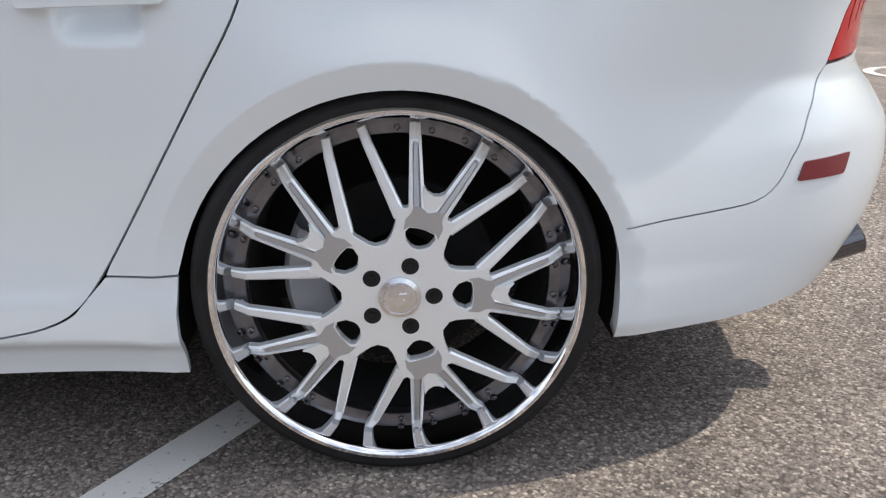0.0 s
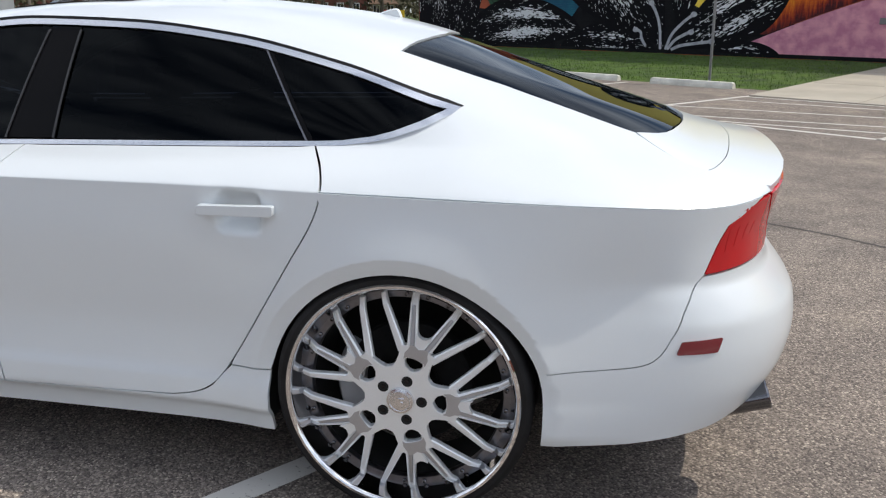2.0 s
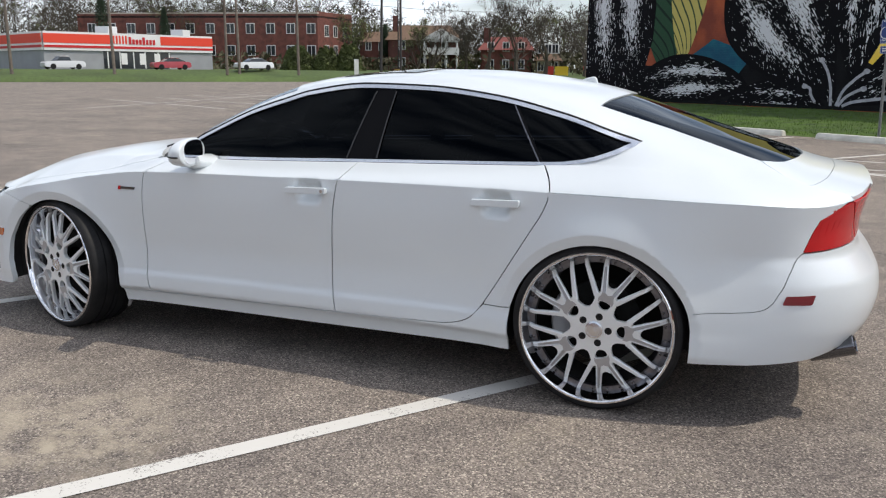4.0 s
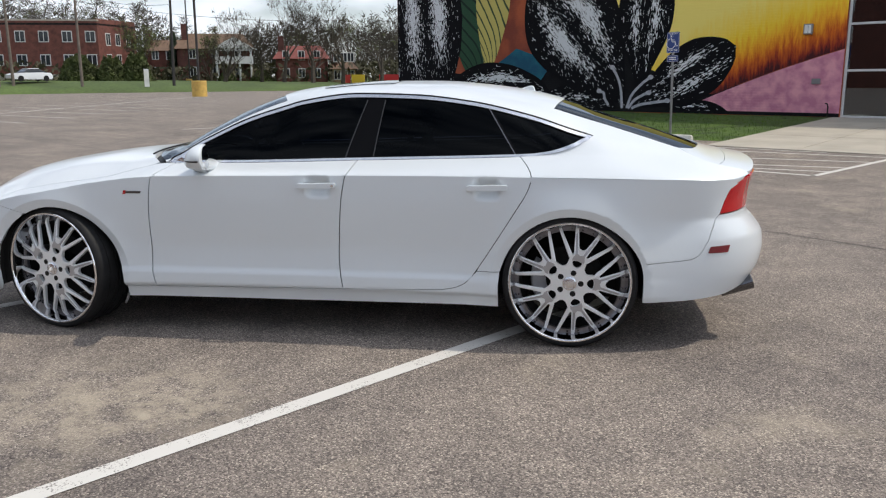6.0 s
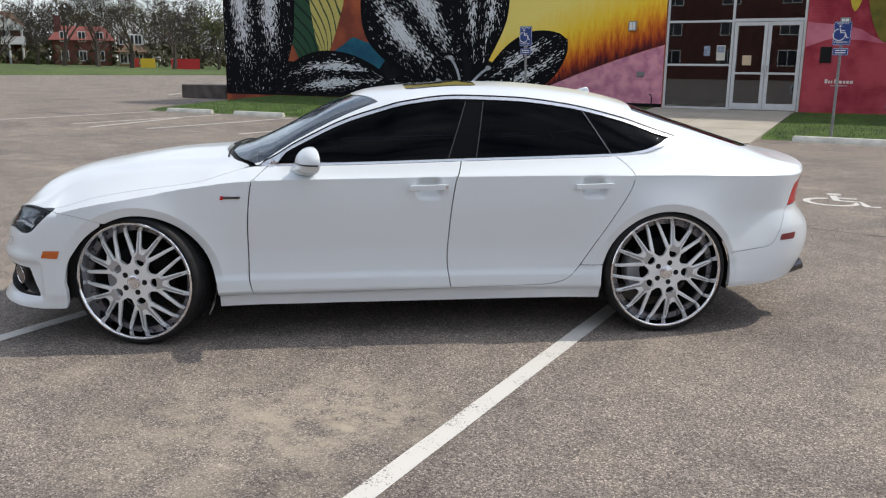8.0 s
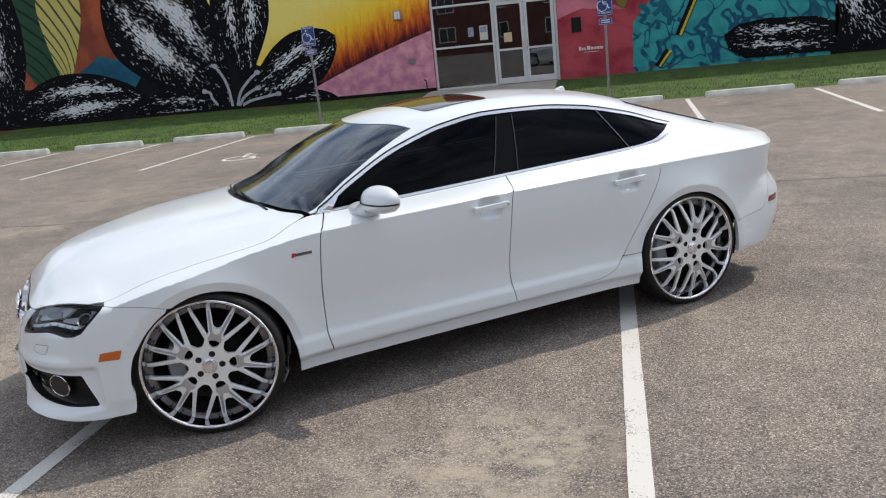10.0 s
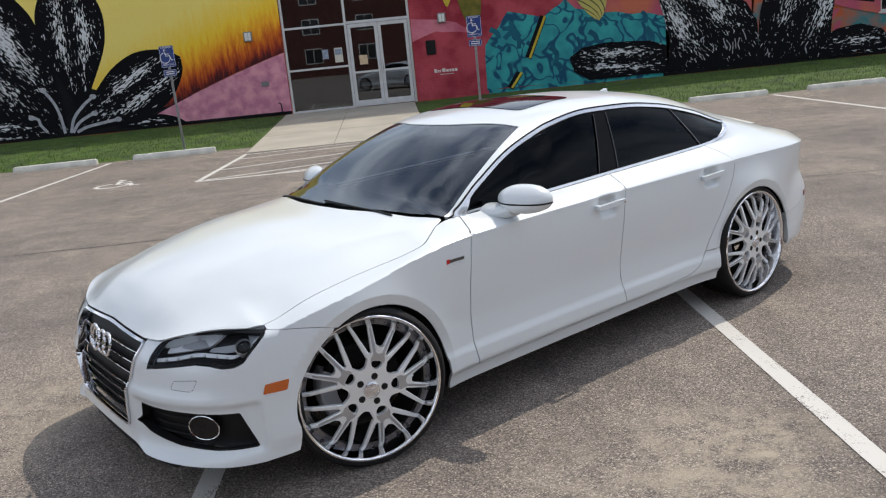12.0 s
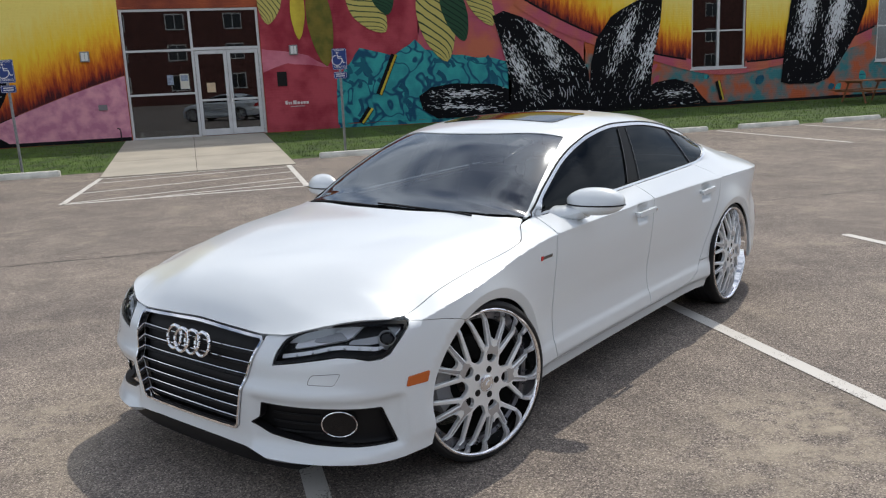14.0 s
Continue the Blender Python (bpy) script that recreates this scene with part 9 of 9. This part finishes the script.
    lathe(bm, [(0.037, -0.0042), (0.036, -0.010), (0.029, -0.0125), (0.0275, -0.011), (0.0265, -0.0125), (0.012, -0.0155), (0.0005, -0.016)], 48)
    bmesh.ops.recalc_face_normals(bm, faces=bm.faces)
    cap = link("centre_cap", bm, M_SATIN, w, "silver cap with a plain raised mark")
    bm = bmesh.new()
    slab(bm, [(-0.012, -0.004), (-0.002, 0.010), (0.012, 0.010), (0.004, 0.002), (0.010, -0.003), (0.000, -0.013)], -0.019, -0.013, SWAP)
    link("cap_mark", bm, M_CHROME, cap, smooth=False)
    # flange bolts
    me = None
    for k in range(30):
        c = polar(0.2775, turned + 12 * k + 6.0)
        if me is None:
            bm = bmesh.new()
            lathe(bm, [(0.0058, 0.060), (0.0056, 0.054), (0.0038, 0.0525), (0.0032, 0.055), (0.0003, 0.055)], 12)
            bmesh.ops.recalc_face_normals(bm, faces=bm.faces)
            o = link("flange_bolt", bm, M_SMOKED, w)
            me = o.data
        else:
            o = new("flange_bolt", me)
            o.parent = w
        o.location = (c[0], 0, c[1])
    # brake disc, near black with the shade behind the spokes in its colour, and caliper
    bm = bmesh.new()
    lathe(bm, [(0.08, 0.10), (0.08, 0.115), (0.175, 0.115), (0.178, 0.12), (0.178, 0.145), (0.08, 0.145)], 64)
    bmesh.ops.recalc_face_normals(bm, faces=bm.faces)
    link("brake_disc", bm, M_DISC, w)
    bm = bmesh.new()
    lathe(bm, [(0.125, 0.085), (0.195, 0.085), (0.205, 0.10), (0.205, 0.17), (0.125, 0.17), (0.125, 0.085)], 20, start=radians(150), stop=radians(215))
    bmesh.ops.recalc_face_normals(bm, faces=bm.faces)
    link("brake_caliper", bm, M_LAMPGREY, w)
    return w


def place_wheel(w, x, y, steer, far):
    m = Matrix.Translation((x, y, R_TYRE + 0.002)) @ Matrix.Rotation(radians(steer + (180 if far else 0)), 4, "Z")
    w.matrix_basis = m


rw = wheel(-1.0)
place_wheel(rw, 0.0, -0.945, 0, False)
for x, y, steer, far in ((0.0, 0.945, 0, True), (AXLE_F, -0.936, -13.5, False), (AXLE_F, 0.936, -13.5, True)):
    c = copy_thing(rw, Matrix())
    c.parent = car
    place_wheel(c, x, y, steer, far)

# wheel wells
for cx, r in ((0.0, 0.392), (AXLE_F + 0.025, 0.398)):
    for far in (False, True):
        bm = bmesh.new()
        lathe(bm, [(r, -0.905), (r, -0.55), (0.0005, -0.55)], 40, start=radians(-12), stop=radians(192))
        bmesh.ops.translate(bm, vec=(cx, 0, 0.318), verts=bm.verts)
        link("wheel_well", flipped(bm, far), M_DARK, car)
# torn liner edge behind the front wheel
bm = bmesh.new()
tube(bm, [(-2.492, -0.80, 0.36), (-2.505, -0.81, 0.28), (-2.53, -0.815, 0.19), (-2.555, -0.815, 0.13)], [0.02, 0.024, 0.022, 0.012], 8, flat=0.35)
link("liner_strip", bm, mat("pale_liner", (0.5, 0.5, 0.5), 0.5, var=0.7, scale=40), car, "pale torn liner strip behind the front wheel")

# underbody, floor and cabin
def block(name, x0, x1, y0, y1, z0, z1, material, parent, bevel=0.0, m=None, label=""):
    bm = bmesh.new()
    bmesh.ops.create_cube(bm, size=1)
    for v in bm.verts:
        v.co = Vector(((x0 + x1) / 2 + v.co.x * (x1 - x0), (y0 + y1) / 2 + v.co.y * (y1 - y0), (z0 + z1) / 2 + v.co.z * (z1 - z0)))
    if bevel:
        bmesh.ops.bevel(bm, geom=list(bm.edges), offset=bevel, segments=3, affect="EDGES", clamp_overlap=True)
    if m is not None:
        bmesh.ops.transform(bm, matrix=m, verts=bm.verts)
    return link(name, bm, material, parent, label, smooth=bevel > 0)


block("underbody", -3.45, 0.55, -0.54, 0.54, 0.18, 0.32, M_DARK, car)
block("floor_pan", -2.45, -0.42, -0.84, 0.84, 0.19, 0.30, M_DARK, car)
block("dashboard", -2.35, -1.95, -0.70, 0.70, 0.60, 0.93, M_BLACK, car, 0.06)
block("parcel_shelf", 0.0, 0.70, -0.60, 0.60, 0.86, 0.90, M_DARK, car, 0.01)
for x, y, far in ((-1.25, -0.37, 0), (-1.25, 0.37, 0), (-0.42, -0.37, 0), (-0.42, 0.37, 0)):
    seat = new("seat")
    seat.parent = car
    block("cushion", x - 0.42, x + 0.08, y - 0.26, y + 0.26, 0.36, 0.52, M_SEAT, seat, 0.05)
    block("backrest", -0.07, 0.07, y - 0.25, y + 0.25, 0.0, 0.60, M_SEAT, seat, 0.06, Matrix.Translation((x + 0.12, 0, 0.46)) @ Matrix.Rotation(radians(18), 4, "Y"))
    block("headrest", -0.05, 0.05, y - 0.13, y + 0.13, 0.62, 0.78, M_SEAT, seat, 0.045, Matrix.Translation((x + 0.12, 0, 0.46)) @ Matrix.Rotation(radians(18), 4, "Y"))
bm = bmesh.new()
tube(bm, [(0.19 * math.cos(a), 0.19 * math.sin(a), 0) for a in np.linspace(0, 2 * math.pi, 36, endpoint=False)], 0.016, 8, close=True)
bmesh.ops.transform(bm, matrix=Matrix.Translation((-1.78, -0.37, 0.90)) @ Matrix.Rotation(radians(68), 4, "Y"), verts=bm.verts)
link("steering_wheel", bm, M_SEAT, car)
# wipers and roof aerial
for y0, y1 in ((-0.55, 0.05), (0.02, 0.62)):
    bm = bmesh.new()
    tube(bm, [Vector(deck(-2.492 + 0.035 * t + 0.05 * abs((y0 + (y1 - y0) * t) / 0.6) ** 2, y0 + (y1 - y0) * t, 0.003)) for t in np.linspace(0, 1, 12)], 0.0055, 6)
    link("wiper", bm, M_BLACK, car)
bm = bmesh.new()
slab(bm, [(-0.320, 1.335), (-0.28, 1.350), (-0.25, 1.358), (-0.238, 1.358), (-0.230, 1.352), (-0.218, 1.318)], -0.010, 0.010, SWAP, bevel=0.008)
link("roof_aerial", bm, M_PAINT, car)

# grazing light is kept smooth on the curved sheet metal
for o in car.children_recursive:
    if o.type == "MESH":
        o.cycles.shadow_terminator_offset = 0.15
        o.cycles.shadow_terminator_geometry_offset = 0.15
